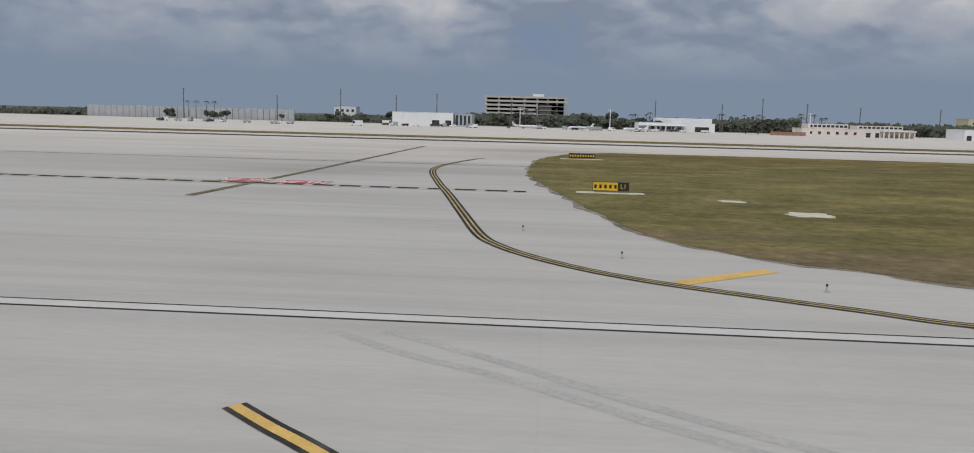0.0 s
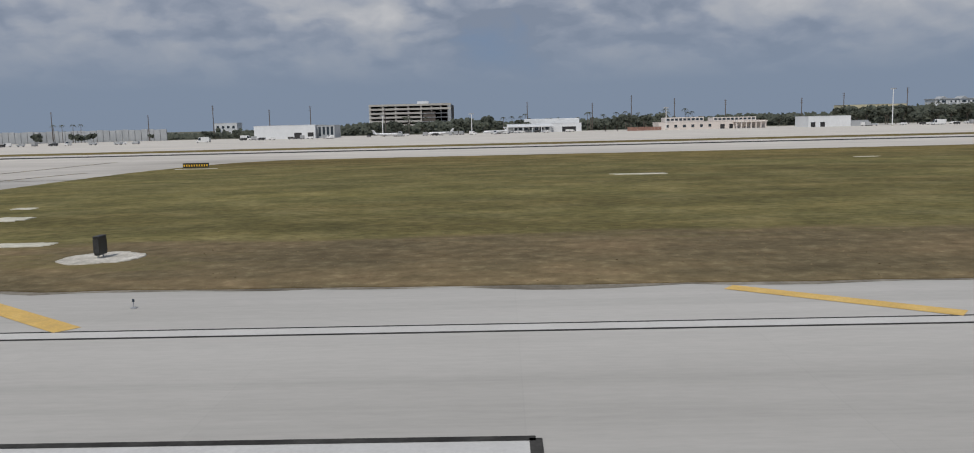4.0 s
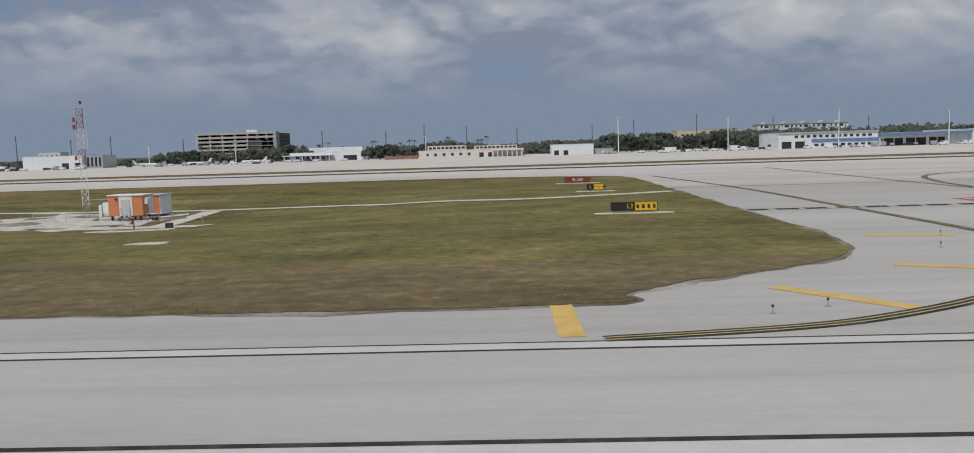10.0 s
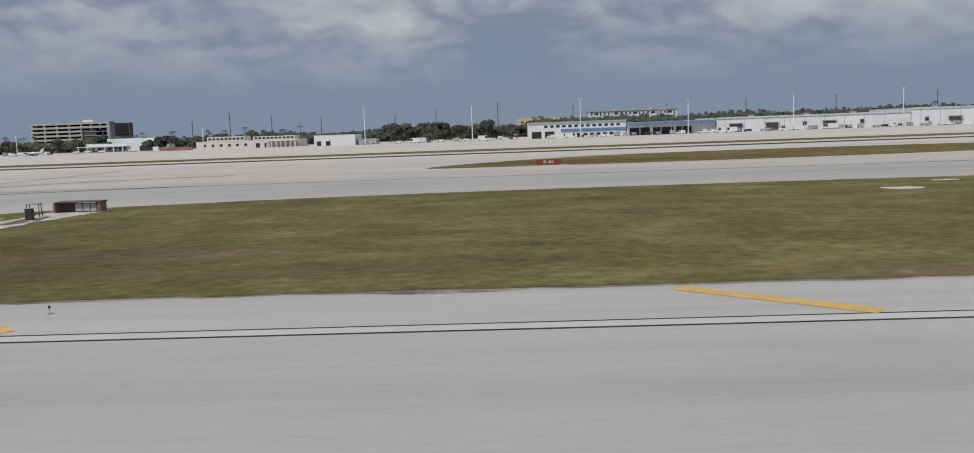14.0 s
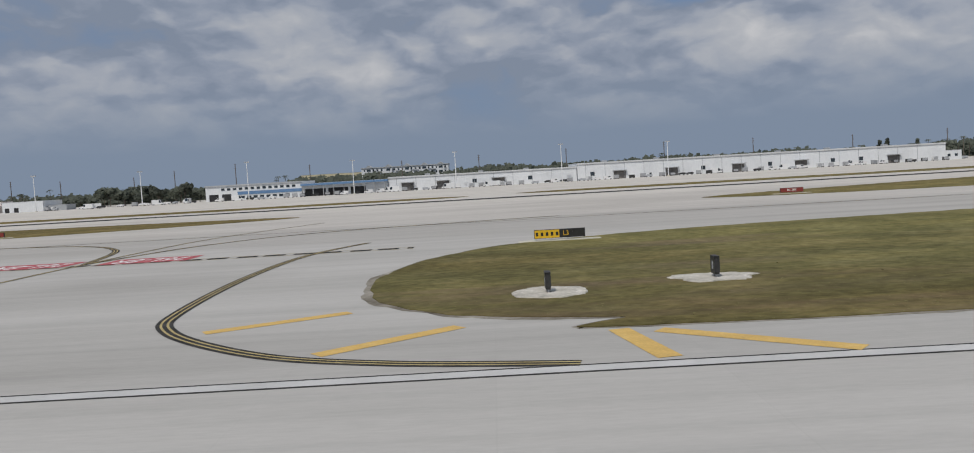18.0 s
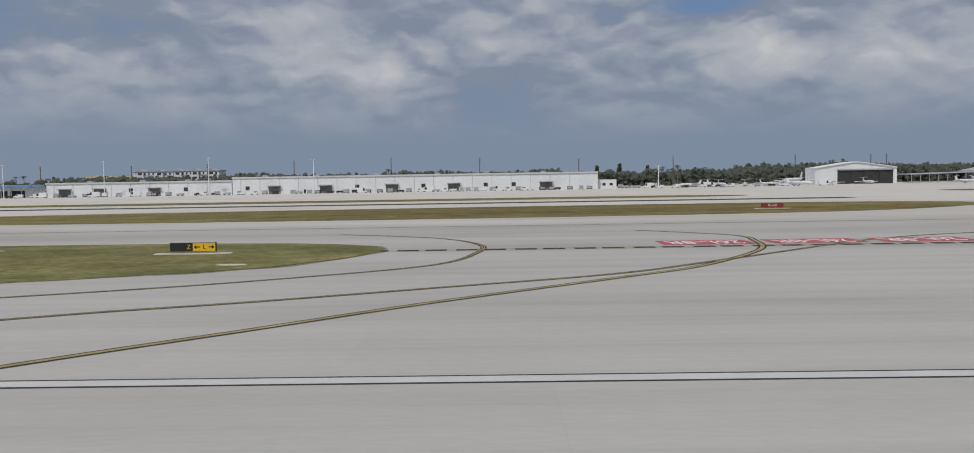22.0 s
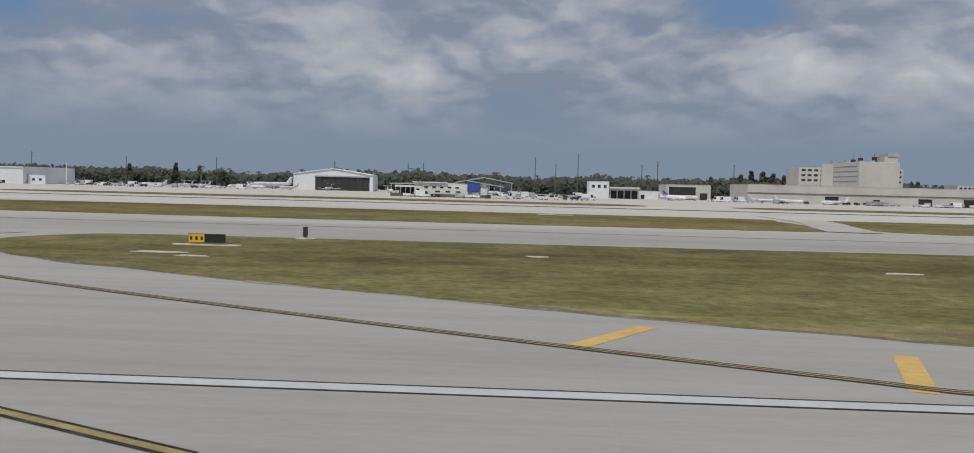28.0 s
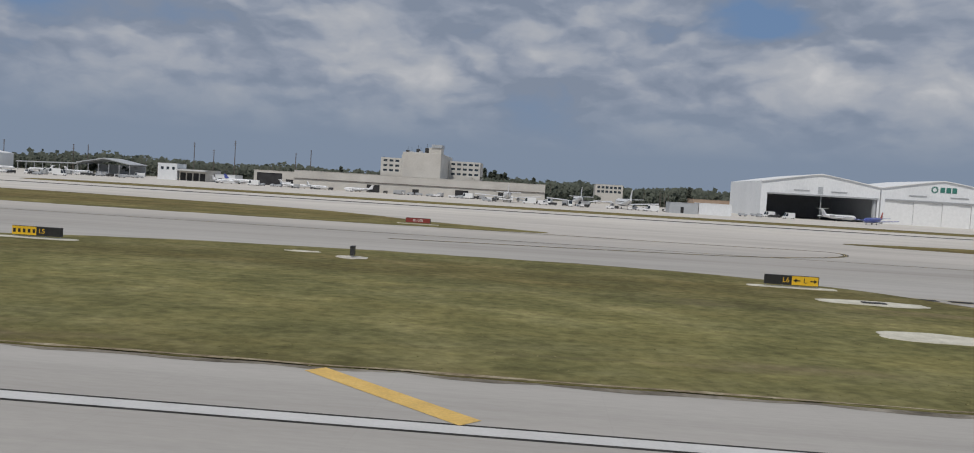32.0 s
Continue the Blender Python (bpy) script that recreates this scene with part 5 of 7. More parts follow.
for k in range(4):
    part("canopy_post", boxes((-26.8 + k * 2.4, -26.5 + k * 2.4, -0.8, -0.5, 1.5, 4.6)), WALL_GREY, bb)
part("canopy_back", boxes((-26, -17.95, 6, 6.3, 1.5, 4.6)), WALL_BROWN, bb)
building("square_tower_house", "small square white block with three windows", "building", 1206, 1218.5, 516, 14, 10.2, WALL_WHITE, windows=spread(1207, 1218, 3, 1.8, 6.4, 8.2))
cp = building("canopy_hangar", "low open hangar with a flat canopy roof", "hangar", 1219, 1237, 518, 24, 7.0, WALL_TAN, doors=spread(1219.6, 1236.6, 4, 3.6, 0, 5.0))
part("flat_roof", boxes((-9.4, 9.4, -4, -0.14, 6.2, 7.1)), ROOF, cp)
building("white_annex", "low white flat-roofed annex between two hangars", "building", 1237.8, 1251, 530, 14, 5.0, WALL_WHITE, doors=((1240, 1242.4, 0, 2.6),))
building("dark_front_hangar", "tan hangar with a wide opening filled by a panel painted as shade", "hangar", 1258.2, 1287, 545, 30, 9.6, WALL_TAN, doors=((1260.2, 1277.4, 0, 8.2), (1280, 1285, 0, 4.5)))


def tower_block():
    t = thing("tan_tower_block", "tan concrete office block with a blank central tower", "office building", 1376, 546)
    wings = ((-33, -11.6, 23.0), (12.2, 33, 23.0))
    for x0, x1, h in wings:
        holes = [q for z in (14.0, 17.2, 20.4) for q in spread(x0 + 1, x1 - 0.5, 5, 2.6, z, z + 1.4)]
        wing = part("wing_wall", shell(x0, x1, 26, h, holes), WALL_TAN, t)
        part("wing_roof", boxes((x0 + 0.1, x1 - 0.1, 0.1, 25.9, h - 0.5, h - 0.1)), ROOF, wing)
        for q in holes:
            part("window", boxes((q[0], q[1], 0.3, 0.36, q[2], q[3])), GLASS, wing)
    part("central_tower", boxes((-11.5, 12.0, -42.5, 22, 10.62, 25.8), bevel=0.15), WALL_TAN, t, "blank tan tower shaft")
    for z in (13.6, 16.6, 19.6, 22.6):
        for k in range(11):
            part("side_window", boxes((-11.58, -11.46, -39 + k * 3.6, -37.4 + k * 3.6, z, z + 0.9)), GLASS, t)
    part("left_shaft", boxes((-19, -11.65, -1.4, -0.05, 0, 25.4)), WALL_TAN, t)
    ph = part("penthouse", boxes((4, 11.6, -40, -28, 25.82, 29.2)), WALL_TAN, t)
    part("penthouse_cap", boxes((5.6, 12, -40.6, -27.6, 29.22, 31.2)), WALL_GREY, ph)
    for i, (x, h) in enumerate(((-11, 27.6), (-6.8, 27.2), (-3, 28.2), (0.6, 27.4))):
        part("roof_unit", boxes((x, x + 3.4, 2, 6, 25.82, h), bevel=0.1), STEEL, t)
    for i, (x, y, h) in enumerate(((-10.5, -30, 28.4), (-7.5, -34, 27.6), (-4.6, -26, 29.6), (-1.5, -36, 27.8), (1.6, -31, 30.2))):
        part("antenna_rod", tubes(((x, y, 25.8), (x, y, h + 1.4), 0.12, 0.08), sides=6), DARK_METAL, t)
        part("roof_unit", boxes((x - 1.1, x + 1.1, y - 1.2, y + 1.2, 25.82, h - 1.0), bevel=0.1), WALL_GREY if i % 2 else DARK_METAL, t)


tower_block()
lg = building("long_tan_hangar", "long low tan hangar hall with a dark band and scattered doors", "hangar", 1299, 1452, 500, 44, 10.6, WALL_TAN,
              doors=((1344, 1352, 0, 4.6), (1372, 1376, 0, 3.4), (1398, 1406, 0, 4.4), (1318, 1322, 0, 3), (1424, 1432, 0, 4.6)))
part("dark_band", boxes((-76.5, 76.5, -0.5, -0.05, 5.7, 6.0)), WALL_BROWN, lg, "dark horizontal canopy band")
part("lower_front", boxes((-76.4, -32.5, -0.3, -0.02, 0, 4.9), (-22.5, -4.5, -0.3, -0.02, 0, 4.9), (1.5, 21.5, -0.3, -0.02, 0, 4.9), (31.5, 47.5, -0.3, -0.02, 0, 4.9)), WALL_TAN, lg)
building("terracotta_hall", "low hall under a terracotta-coloured roof", "building", 1558, 1590, 600, 24, 7.6, ROOF_TILE, roof=ROOF_TILE, parapet=-0.1)
building("far_apartments", "tan far apartments behind the apron", "apartment building", 1491, 1512, 640, 20, 14.6, WALL_TAN, windows=spread(1492, 1511, 6, 2.2, 8.4, 10.2) + spread(1492, 1511, 6, 2.2, 11.6, 13.4))


# ---- airfield signs ----
def direction_sign(x0, x1, y, faces, label, h=0.85):
    """A low box sign on short legs. faces: (share of the width, plate material, text or bars, lettering material)."""
    w, z0 = x1 - x0, 0.22
    s = thing("guidance_sign", label, "airfield sign", x0, y, 0.05, group="taxiway signs")
    part("cabinet", boxes((0, w, 0.03, 0.30, z0, z0 + h), bevel=0.02), DARK_METAL, s)
    for i in range(4):
        lx = 0.15 + (w - 0.3) * i / 3
        part("leg", tubes(((lx, 0.16, 0), (lx, 0.16, z0), 0.04), sides=6), STEEL, s)
    a = 0.04
    for share, plate, text, ink in faces:
        b = a + share * (w - 0.08)
        pl = part("face_plate", boxes((a, b - 0.03, -0.004, 0.026, z0 + 0.04, z0 + h - 0.04)), plate, s)
        if text == "bars":
            n = max(3, int((b - a) / 0.45))
            for i in range(n):
                c = a + (b - a) * (i + 0.5) / n
                part("lettering_bar", boxes((c - 0.13, c + 0.11, -0.016, -0.006, z0 + 0.24, z0 + h - 0.26)), ink, pl)
        elif text:
            words("lettering", text, 0.62, ink, pl, (a + b) / 2, -0.012, z0 + h / 2)
        if text == "L" and plate is SIGN_YELLOW:
            for sgn in (-1, 1):
                c, d = (a + b) / 2, sgn * 1.0
                bm = boxes((min(c + sgn * 0.42, c + sgn * 0.85), max(c + sgn * 0.42, c + sgn * 0.85), -0.016, -0.006, z0 + h / 2 - 0.05, z0 + h / 2 + 0.05))
                v = [bm.verts.new((c + sgn * q, -0.016, z0 + h / 2 + r)) for q, r in ((0.76, -0.19), (1.02, 0.0), (0.76, 0.19))]
                bm.faces.new(v if sgn > 0 else v[::-1])
                part("arrow", bm, ink, pl)
        a = b
    # the slab it stands on
    slab(x0 + w / 2, y, w + 3.0, 1.5, 0.02, "sign_slab", "pale concrete slab under a taxiway sign")
    return s


def slab(x, y, w, d, rough, name="concrete_slab", label="pale concrete slab let into the grass", round_=False, z=None, mat=None):
    """A slab a little over the turf, round or oblong, with a worn edge."""
    rnd = random.Random(int(x * 7 + y * 3))
    bm = bmesh.new()
    n = 40
    top = []
    for i in range(n):
        a = 2 * math.pi * i / n
        c, s_ = math.cos(a), math.sin(a)
        p = 1.0 if round_ else (abs(c) ** 5 + abs(s_) ** 5) ** -0.2
        k = 1 + rough * (noise.noise((c * 1.6 + x, s_ * 1.6 + y, 0.5)) * 1.5 + rnd.uniform(-0.45, 0.45))
        top.append(bm.verts.new((c * p * k * w / 2, s_ * p * k * d / 2, 0.05)))
    bot = [bm.verts.new((v.co.x * 1.02, v.co.y * 1.02, -0.06)) for v in top]
    bm.faces.new(top)
    for i in range(n):
        j = (i + 1) % n
        bm.faces.new((top[i], bot[i], bot[j], top[j]))
    gz = hollow(x, y) if z is None else z
    return solid(name, bm, mat or SLAB, label, "concrete slab", "slabs in the grass", "structure", pose(x, y, gz))


LB = (SIGN_BLACK, SIGN_YELLOW)
direction_sign(4.4, 7.9, 80.4, ((0.70, SIGN_YELLOW, "bars", SIGN_BLACK), (0.30, SIGN_BLACK, "L1", SIGN_YELLOW)), "yellow and black sign lettered L1 on a slab")
direction_sign(239.0, 243.4, 79.2, ((0.30, SIGN_BLACK, "", SIGN_YELLOW), (0.22, SIGN_BLACK, "L2", SIGN_YELLOW), (0.48, SIGN_YELLOW, "bars", SIGN_BLACK)), "black and yellow sign lettered L2 on a slab")
for x, t in ((470.2, "L3"), (990.8, "L4"), (1469.2, "L6")):
    direction_sign(x, x + 4.7, 81.6 if t == "L3" else 78.0, ((0.28, SIGN_BLACK, "", SIGN_YELLOW), (0.22, SIGN_BLACK, t, SIGN_YELLOW), (0.50, SIGN_YELLOW, "L", SIGN_BLACK)), "black and yellow sign with arrows, lettered %s" % t)
direction_sign(574.0, 579.0, 81.0, ((0.50, SIGN_YELLOW, "bars", SIGN_BLACK), (0.25, SIGN_BLACK, "L3", SIGN_YELLOW), (0.25, SIGN_BLACK, "", SIGN_YELLOW)), "yellow and black exit sign lettered L3")
direction_sign(756.7, 761.2, 79.6, ((0.32, SIGN_BLACK, "", SIGN_YELLOW), (0.18, SIGN_BLACK, "Z", SIGN_YELLOW), (0.50, SIGN_YELLOW, "L", SIGN_BLACK)), "black and yellow sign with arrows, lettered Z")
direction_sign(927.8, 932.4, 77.6, ((0.50, SIGN_YELLOW, "bars", SIGN_BLACK), (0.20, SIGN_BLACK, "Z", SIGN_YELLOW), (0.30, SIGN_BLACK, "", SIGN_YELLOW)), "yellow and black exit sign lettered Z")
direction_sign(1135.0, 1138.6, 81.0, ((0.45, SIGN_YELLOW, "bars", SIGN_BLACK), (0.55, SIGN_BLACK, "", SIGN_YELLOW)), "yellow and black sign with worn lettering")
direction_sign(1219.8, 1221.6, 77.8, ((1.0, WALL_BROWN, "", SIGN_YELLOW),), "plain dark brown back of a taxiway sign", 0.55)
direction_sign(1237.2, 1239.4, 87.6, ((1.0, SIGN_YELLOW, "L", SIGN_BLACK),), "small yellow arrow sign lettered L")
direction_sign(1267.4, 1272.0, 80.2, ((0.30, SIGN_BLACK, "", SIGN_YELLOW), (0.20, SIGN_BLACK, "L5", SIGN_YELLOW), (0.50, SIGN_YELLOW, "L", SIGN_BLACK)), "black and yellow arrow sign lettered L5 on a verge tip")
direction_sign(1400.0, 1404.8, 77.8, ((0.50, SIGN_YELLOW, "bars", SIGN_BLACK), (0.22, SIGN_BLACK, "L5", SIGN_YELLOW), (0.28, SIGN_BLACK, "", SIGN_YELLOW)), "yellow and black exit sign lettered L5")
direction_sign(240.0, 242.4, 117.0, ((0.4, SIGN_BLACK, "L", SIGN_YELLOW), (0.6, SIGN_YELLOW, "L", SIGN_BLACK)), "small black and yellow arrow sign by a path")
direction_sign(3.6, 8.2, 147.0, ((1.0, SIGN_BLACK, "bars", SIGN_YELLOW),), "black sign with yellow lettering at a far verge tip")
for x, y in ((238.4, 142), (386, 148.5), (471.6, 157.5), (624.6, 157.5), (841.4, 168), (984.6, 159.5), (1425.6, 148.5)):
    direction_sign(x, x + 4.4, y, ((1.0, SIGN_RED, "8L-26R", SIGN_WHITE),), "red runway hold sign with white lettering")


def distance_marker(x, y, h=1.15, pad=4.4, worn=0.10):
    """A black box sign set across the runway's line, on a round pad."""
    slab(x, y, pad, pad * 0.95, worn, "marker_pad", "round pale stone pad round a marker", True, mat=GRAVEL)
    s = thing("distance_marker", "black upright distance marker standing on a round pale pad", "airfield sign", x, y, hollow(x, y) + 0.05, group="distance markers")
    part("cabinet", boxes((-0.15, 0.15, -0.45, 0.45, 0.16, h), bevel=0.03), SIGN_BLACK, s)
    for yy in (-0.3, 0.3):
        part("leg", tubes(((0, yy, 0), (0, yy, 0.17), 0.05), sides=6), STEEL, s)
    for sx in (-1, 1):
        part("rim", boxes((0.145 if sx > 0 else -0.165, 0.165 if sx > 0 else -0.145, -0.43, 0.43, h - 0.08, h - 0.02)), DARK_METAL, s)
    for sy in (-1, 1):
        part("edge_strip", boxes((-0.155, 0.155, 0.452 if sy > 0 else -0.468, 0.468 if sy > 0 else -0.452, 0.3, h - 0.12)), DARK_METAL, s)
    part("cap", boxes((-0.17, 0.17, -0.47, 0.47, h, h + 0.04), bevel=0.01), DARK_METAL, s)
    part("number_bar", boxes((-0.164, -0.152, -0.12, 0.12, 0.46, h - 0.28)), WALL_GREY, s, "worn pale painted figure")


for a in ((38.6, 44.8), (573.0, 46.0, 1.1), (583.0, 48.4, 1.2, 4.6, 0.28), (696.2, 45.4, 1.05, 3.4, 0.30), (332.3, 45.8, 1.0, 1.6), (1206.5, 49.2, 1.5, 2.2), (1208.7, 44.6, 0.95, 4.0, 0.34), (1432.0, 79.0, 1.0, 3.0, 0.2)):
    distance_marker(*a)
for a in ((937.3, 88.6, 1.2), (1143.2, 93.4, 1.2), (1237.6, 95.4, 0.8)):
    distance_marker(*a, pad=2.4)


def edge_light(x, y):
    s = thing("edge_light", "small white runway edge light on a thin stem", "runway light", x, y, 0, group="edge lights")
    part("base", tubes(((0, 0, 0), (0, 0, 0.04), 0.13), sides=10), STEEL, s)
    part("stem", tubes(((0, 0, 0.05), (0, 0, 0.26), 0.022), sides=6), STEEL, s)
    part("lens", tubes(((0, 0, 0.26), (0, 0, 0.36), 0.06, 0.045), sides=8), GLASS, s)
    return s


first_light = edge_light(46.0, 32.2)
for x in (107.6, 174.2, 363.0, 424.0, 616.3, 680.2, 1360.0, 1421.0, 1482.0):
    copy_thing(first_light, pose(x, 32.2, 0))
for x, y in ((4, 42.5), (12.1, 35.7), (17.6, 33.1), (-1.4, 51.6), (239.8, 32.4), (242.3, 33.5), (255, 50), (258, 56), (320.0, 41.9), (321.6, 37.5), (324.1, 32.5), (318.5, 56.4), (490, 34), (496, 43), (1299, 37), (1300, 34)):
    copy_thing(first_light, pose(x, y, 0))

# slabs, pits and bare patches in the grass
for a in ((20.7, 66, 3.6, 3.4), (16.6, 75.5, 2.6, 1.8), (30.6, 50.6, 4.6, 2), (201.6, 63.0, 3.2, 1.7), (183.8, 46.4, 3.8, 1.6), (418.5, 78.4, 3.8, 2.4), (437.5, 74, 3.6, 1.6), (481, 66, 2.2, 1.2), (426.5, 86.4, 2.6, 1.2), (108, 62.6, 4.4, 1.3), (127.2, 65.3, 3.4, 1.2), (77.6, 105.8, 7, 2.4), (119.6, 137, 4, 1.6)):
    slab(a[0], a[1], a[2] * 0.85, a[3] * 0.85, 0.30)
for a in ((939, 72.6, 2.6, 1.4), (948.8, 66.2, 3.6, 1.6), (1199, 71.6, 3.2, 1), (1203.6, 55, 2, 1.4), (1253.5, 70.8, 6.6, 1.8), (1383.1, 46.9, 2, 1.5), (1394, 70, 3, 1.2), (1426.6, 82, 3.4, 1.4), (643.4, 69.8, 3.4, 1.3), (664.4, 73.4, 3, 1.3), (680, 80.3, 2.8, 1.6), (670.9, 54.2, 4.6, 2.2), (702.9, 72.5, 2.6, 1), (735, 86, 3, 1), (766.5, 68, 2.4, 1), (1169, 78, 2.2, 1.2), (1136.2, 72.2, 4.6, 1.4), (1140, 69.6, 3.4, 1.0), (1175, 192, 9, 3.2)):
    slab(a[0], a[1], a[2] * 0.85, a[3] * 0.85, 0.30)
for a in ((1475.4, 69.4, 8.6, 3.0), (1472.4, 53.0, 7.0, 3.6)):
    slab(*a, 0.10, "round_slab", "broad pale round slab with a dark cover", True)
solid("manhole_cover", boxes((-0.9, 0.9, -0.35, 0.35, 0.0, 0.07), bevel=0.02), DARK_METAL, "dark iron cover in a pale slab", "manhole cover", at=pose(1475.2, 69.2, 0.11))
slab(930, 63.2, 4.2, 1.2, 0.15, "drain_grate", "dark drain grate beside the shoulder", mat=DARK_METAL, z=-0.02)

# the gravel bay and its guide way
def gravel_pad(x, y, w, d, rough, label):
    """A spread of crushed stone lying on the turf, whatever its height."""
    rnd = random.Random(int(x + y))
    bm = bmesh.new()
    n, rings = 36, 7
    edge_ = [1 + rnd.uniform(-rough, rough) for _ in range(n)]
    last = None
    for r in range(rings + 1):
        f = r / rings
        ring = []
        for i in range(n):
            a = 2 * math.pi * i / n
            p = (x + math.cos(a) * f * edge_[i] * w / 2, y + math.sin(a) * f * edge_[i] * d / 2)
            ring.append(bm.verts.new((*p, hollow(*p) + (0.07 if r < rings else -0.03))))
        if last:
            for i in range(n):
                k = (i + 1) % n
                bm.faces.new((last[i], ring[i], ring[k], last[k]))
        last = ring
    bmesh.ops.remove_doubles(bm, verts=bm.verts, dist=0.001)
    return solid("gravel_pad", bm, GRAVEL, label, "gravel", kind="structure")


gravel_pad(176.4, 102.5, 22, 30, 0.24, "uneven pad of crushed white stone round a hut")
gravel_pad(191, 82.5, 9, 5, 0.3, "thin scatter of crushed white stone by a post")


def ground_path(pts, width, label, mat=None):
    ln = line(pts, 14)
    bm = bmesh.new()
    prev = None
    for i, p in enumerate(ln):
        d = (ln[min(i + 1, len(ln) - 1)] - ln[max(i - 1, 0)]).normalized()
        nrm = Vector((-d[1], d[0])) * width / 2
        pair = [bm.verts.new((*(p + nrm * s), max(hollow(*(p + nrm * s)), hollow(*p)) + 0.05)) for s in (-1, 1)]
        if prev:
            bm.faces.new((prev[0], pair[0], pair[1], prev[1]))
        prev = pair
    return solid("service_path", bm, mat or SLAB, label, "path", kind="structure")


ground_path(((152, 110), (164, 112.8), (176, 116.5), (191.7, 116.4), (205.7, 111), (215.7, 105.8), (229.5, 103.8), (240, 107), (251, 112)), 2.4, "pale narrow service path through the grass")
ground_path(((1223, 143), (1227, 165), (1232, 190), (1233, 224)), 9.0, "pale crossing between two grass strips", CONCRETE)
ground_path(((187.6, 115), (188.6, 106), (189.6, 97), (190.4, 89.5)), 2.6, "pale short path past the hut")
ground_path(((180, 89.6), (184, 89.2), (188, 89), (192, 88.4), (197, 87)), 3.6, "pale concrete strip before the hut")


# ---- equipment hut and mast ----
def equipment_hut(x, y):
    z = hollow(x + 2, y) + 0.05
    h = thing("equipment_hut", "orange and white panelled equipment hut raised on short legs", "hut", x, y, z)
    part("body", boxes((0.02, 4.28, 0.05, 3.2, 0.62, 3.08)), WHITE_METAL, h)
    part("orange_panel", boxes((0.0, 1.36, 0.0, 0.05, 0.62, 3.1)), ORANGE, h, "orange front panel")
    part("white_panel", boxes((1.37, 2.99, 0.0, 0.05, 0.62, 3.1)), WHITE_METAL, h)
    part("orange_panel", boxes((3.0, 4.3, 0.0, 0.05, 0.62, 3.1)), ORANGE, h, "orange front panel")
    part("side_panel", boxes((-0.05, 0.0, 0.05, 1.6, 0.62, 3.1)), WHITE_METAL, h)
    part("side_panel", boxes((4.3, 4.35, 0.05, 1.6, 0.62, 3.1)), ORANGE, h)
    part("roof", boxes((-0.12, 4.42, -0.12, 3.3, 3.1, 3.22), bevel=0.03), WHITE_METAL, h)
    door = part("door", boxes((1.6, 2.76, -0.045, -0.005, 0.66, 2.66), bevel=0.01), PALE_GREY, h, "pale grey door")
    part("handle", boxes((2.60, 2.66, -0.09, -0.05, 1.65, 1.85)), STEEL, door)
    part("wall_lamp", boxes((0.9, 1.15, -0.2, -0.005, 2.6, 2.8), bevel=0.02), DARK_METAL, h)
    part("cooling_unit", boxes((4.36, 4.85, 0.3, 1.2, 2.0, 2.8), bevel=0.04), WHITE_METAL, h, "white cooling unit")
    part("cooling_unit", boxes((-1.0, -0.1, 0.5, 1.4, 0.9, 2.3), bevel=0.05), WHITE_METAL, h, "white cabinet beside the hut")
    part("cabinet", boxes((-1.4, -1.05, 0.3, 0.9, 0.5, 2.0), bevel=0.03), WHITE_METAL, h)
    for lx in (0.3, 2.1, 3.9):
        for ly in (0.3, 2.8):
            part("leg", boxes((lx - 0.12, lx + 0.12, ly - 0.12, ly + 0.12, -0.1, 0.62)), DARK_METAL, h)
    for i in range(3):
        part("step", boxes((1.6, 2.7, -0.9 + 0.28 * i, -0.6 + 0.28 * i, 0.14 + 0.16 * i, 0.18 + 0.16 * i)), STEEL, h)
    for sx in (1.58, 2.72):
        part("handrail", tubes(((sx, -0.95, 0.1), (sx, -0.95, 1.1), 0.025), ((sx, -0.95, 1.1), (sx, -0.1, 1.6), 0.025), ((sx, -0.1, 0.6), (sx, -0.1, 1.6), 0.025), sides=5), STEEL, h)
    part("step_frame", boxes((1.58, 1.62, -0.9, -0.05, 0, 0.5), (2.68, 2.72, -0.9, -0.05, 0, 0.5)), STEEL, h)
    return h


equipment_hut(179.4, 101.6)


def store_hut(x, y):
    """The lower white hut standing behind."""
    z = hollow(x + 2, y) + 0.05
    h = thing("store_hut", "low white panelled hut with a pinkish end behind a larger hut", "hut", x, y, z)
    part("body", boxes((0.05, 4.2, 0.05, 3.6, 0.3, 2.75)), WHITE_METAL, h)
    for k in range(4):
        part("side_panel", boxes((0.0, 0.045, 0.05 + k * 0.9, 0.85 + k * 0.9, 0.32, 2.7)), WHITE_METAL if k else ORANGE, h)
    for k in range(4):
        part("front_panel", boxes((0.05 + k * 1.04, 0.99 + k * 1.04, 0.0, 0.045, 0.32, 2.7)), WALL_WHITE if k < 3 else ORANGE, h)
    part("roof", boxes((-0.15, 4.35, -0.15, 3.75, 2.76, 2.9), bevel=0.03), WALL_GREY, h)
    part("footing", boxes((0.1, 4.1, 0.1, 3.5, -0.1, 0.3)), DARK_METAL, h)


store_hut(179.2, 107.4)


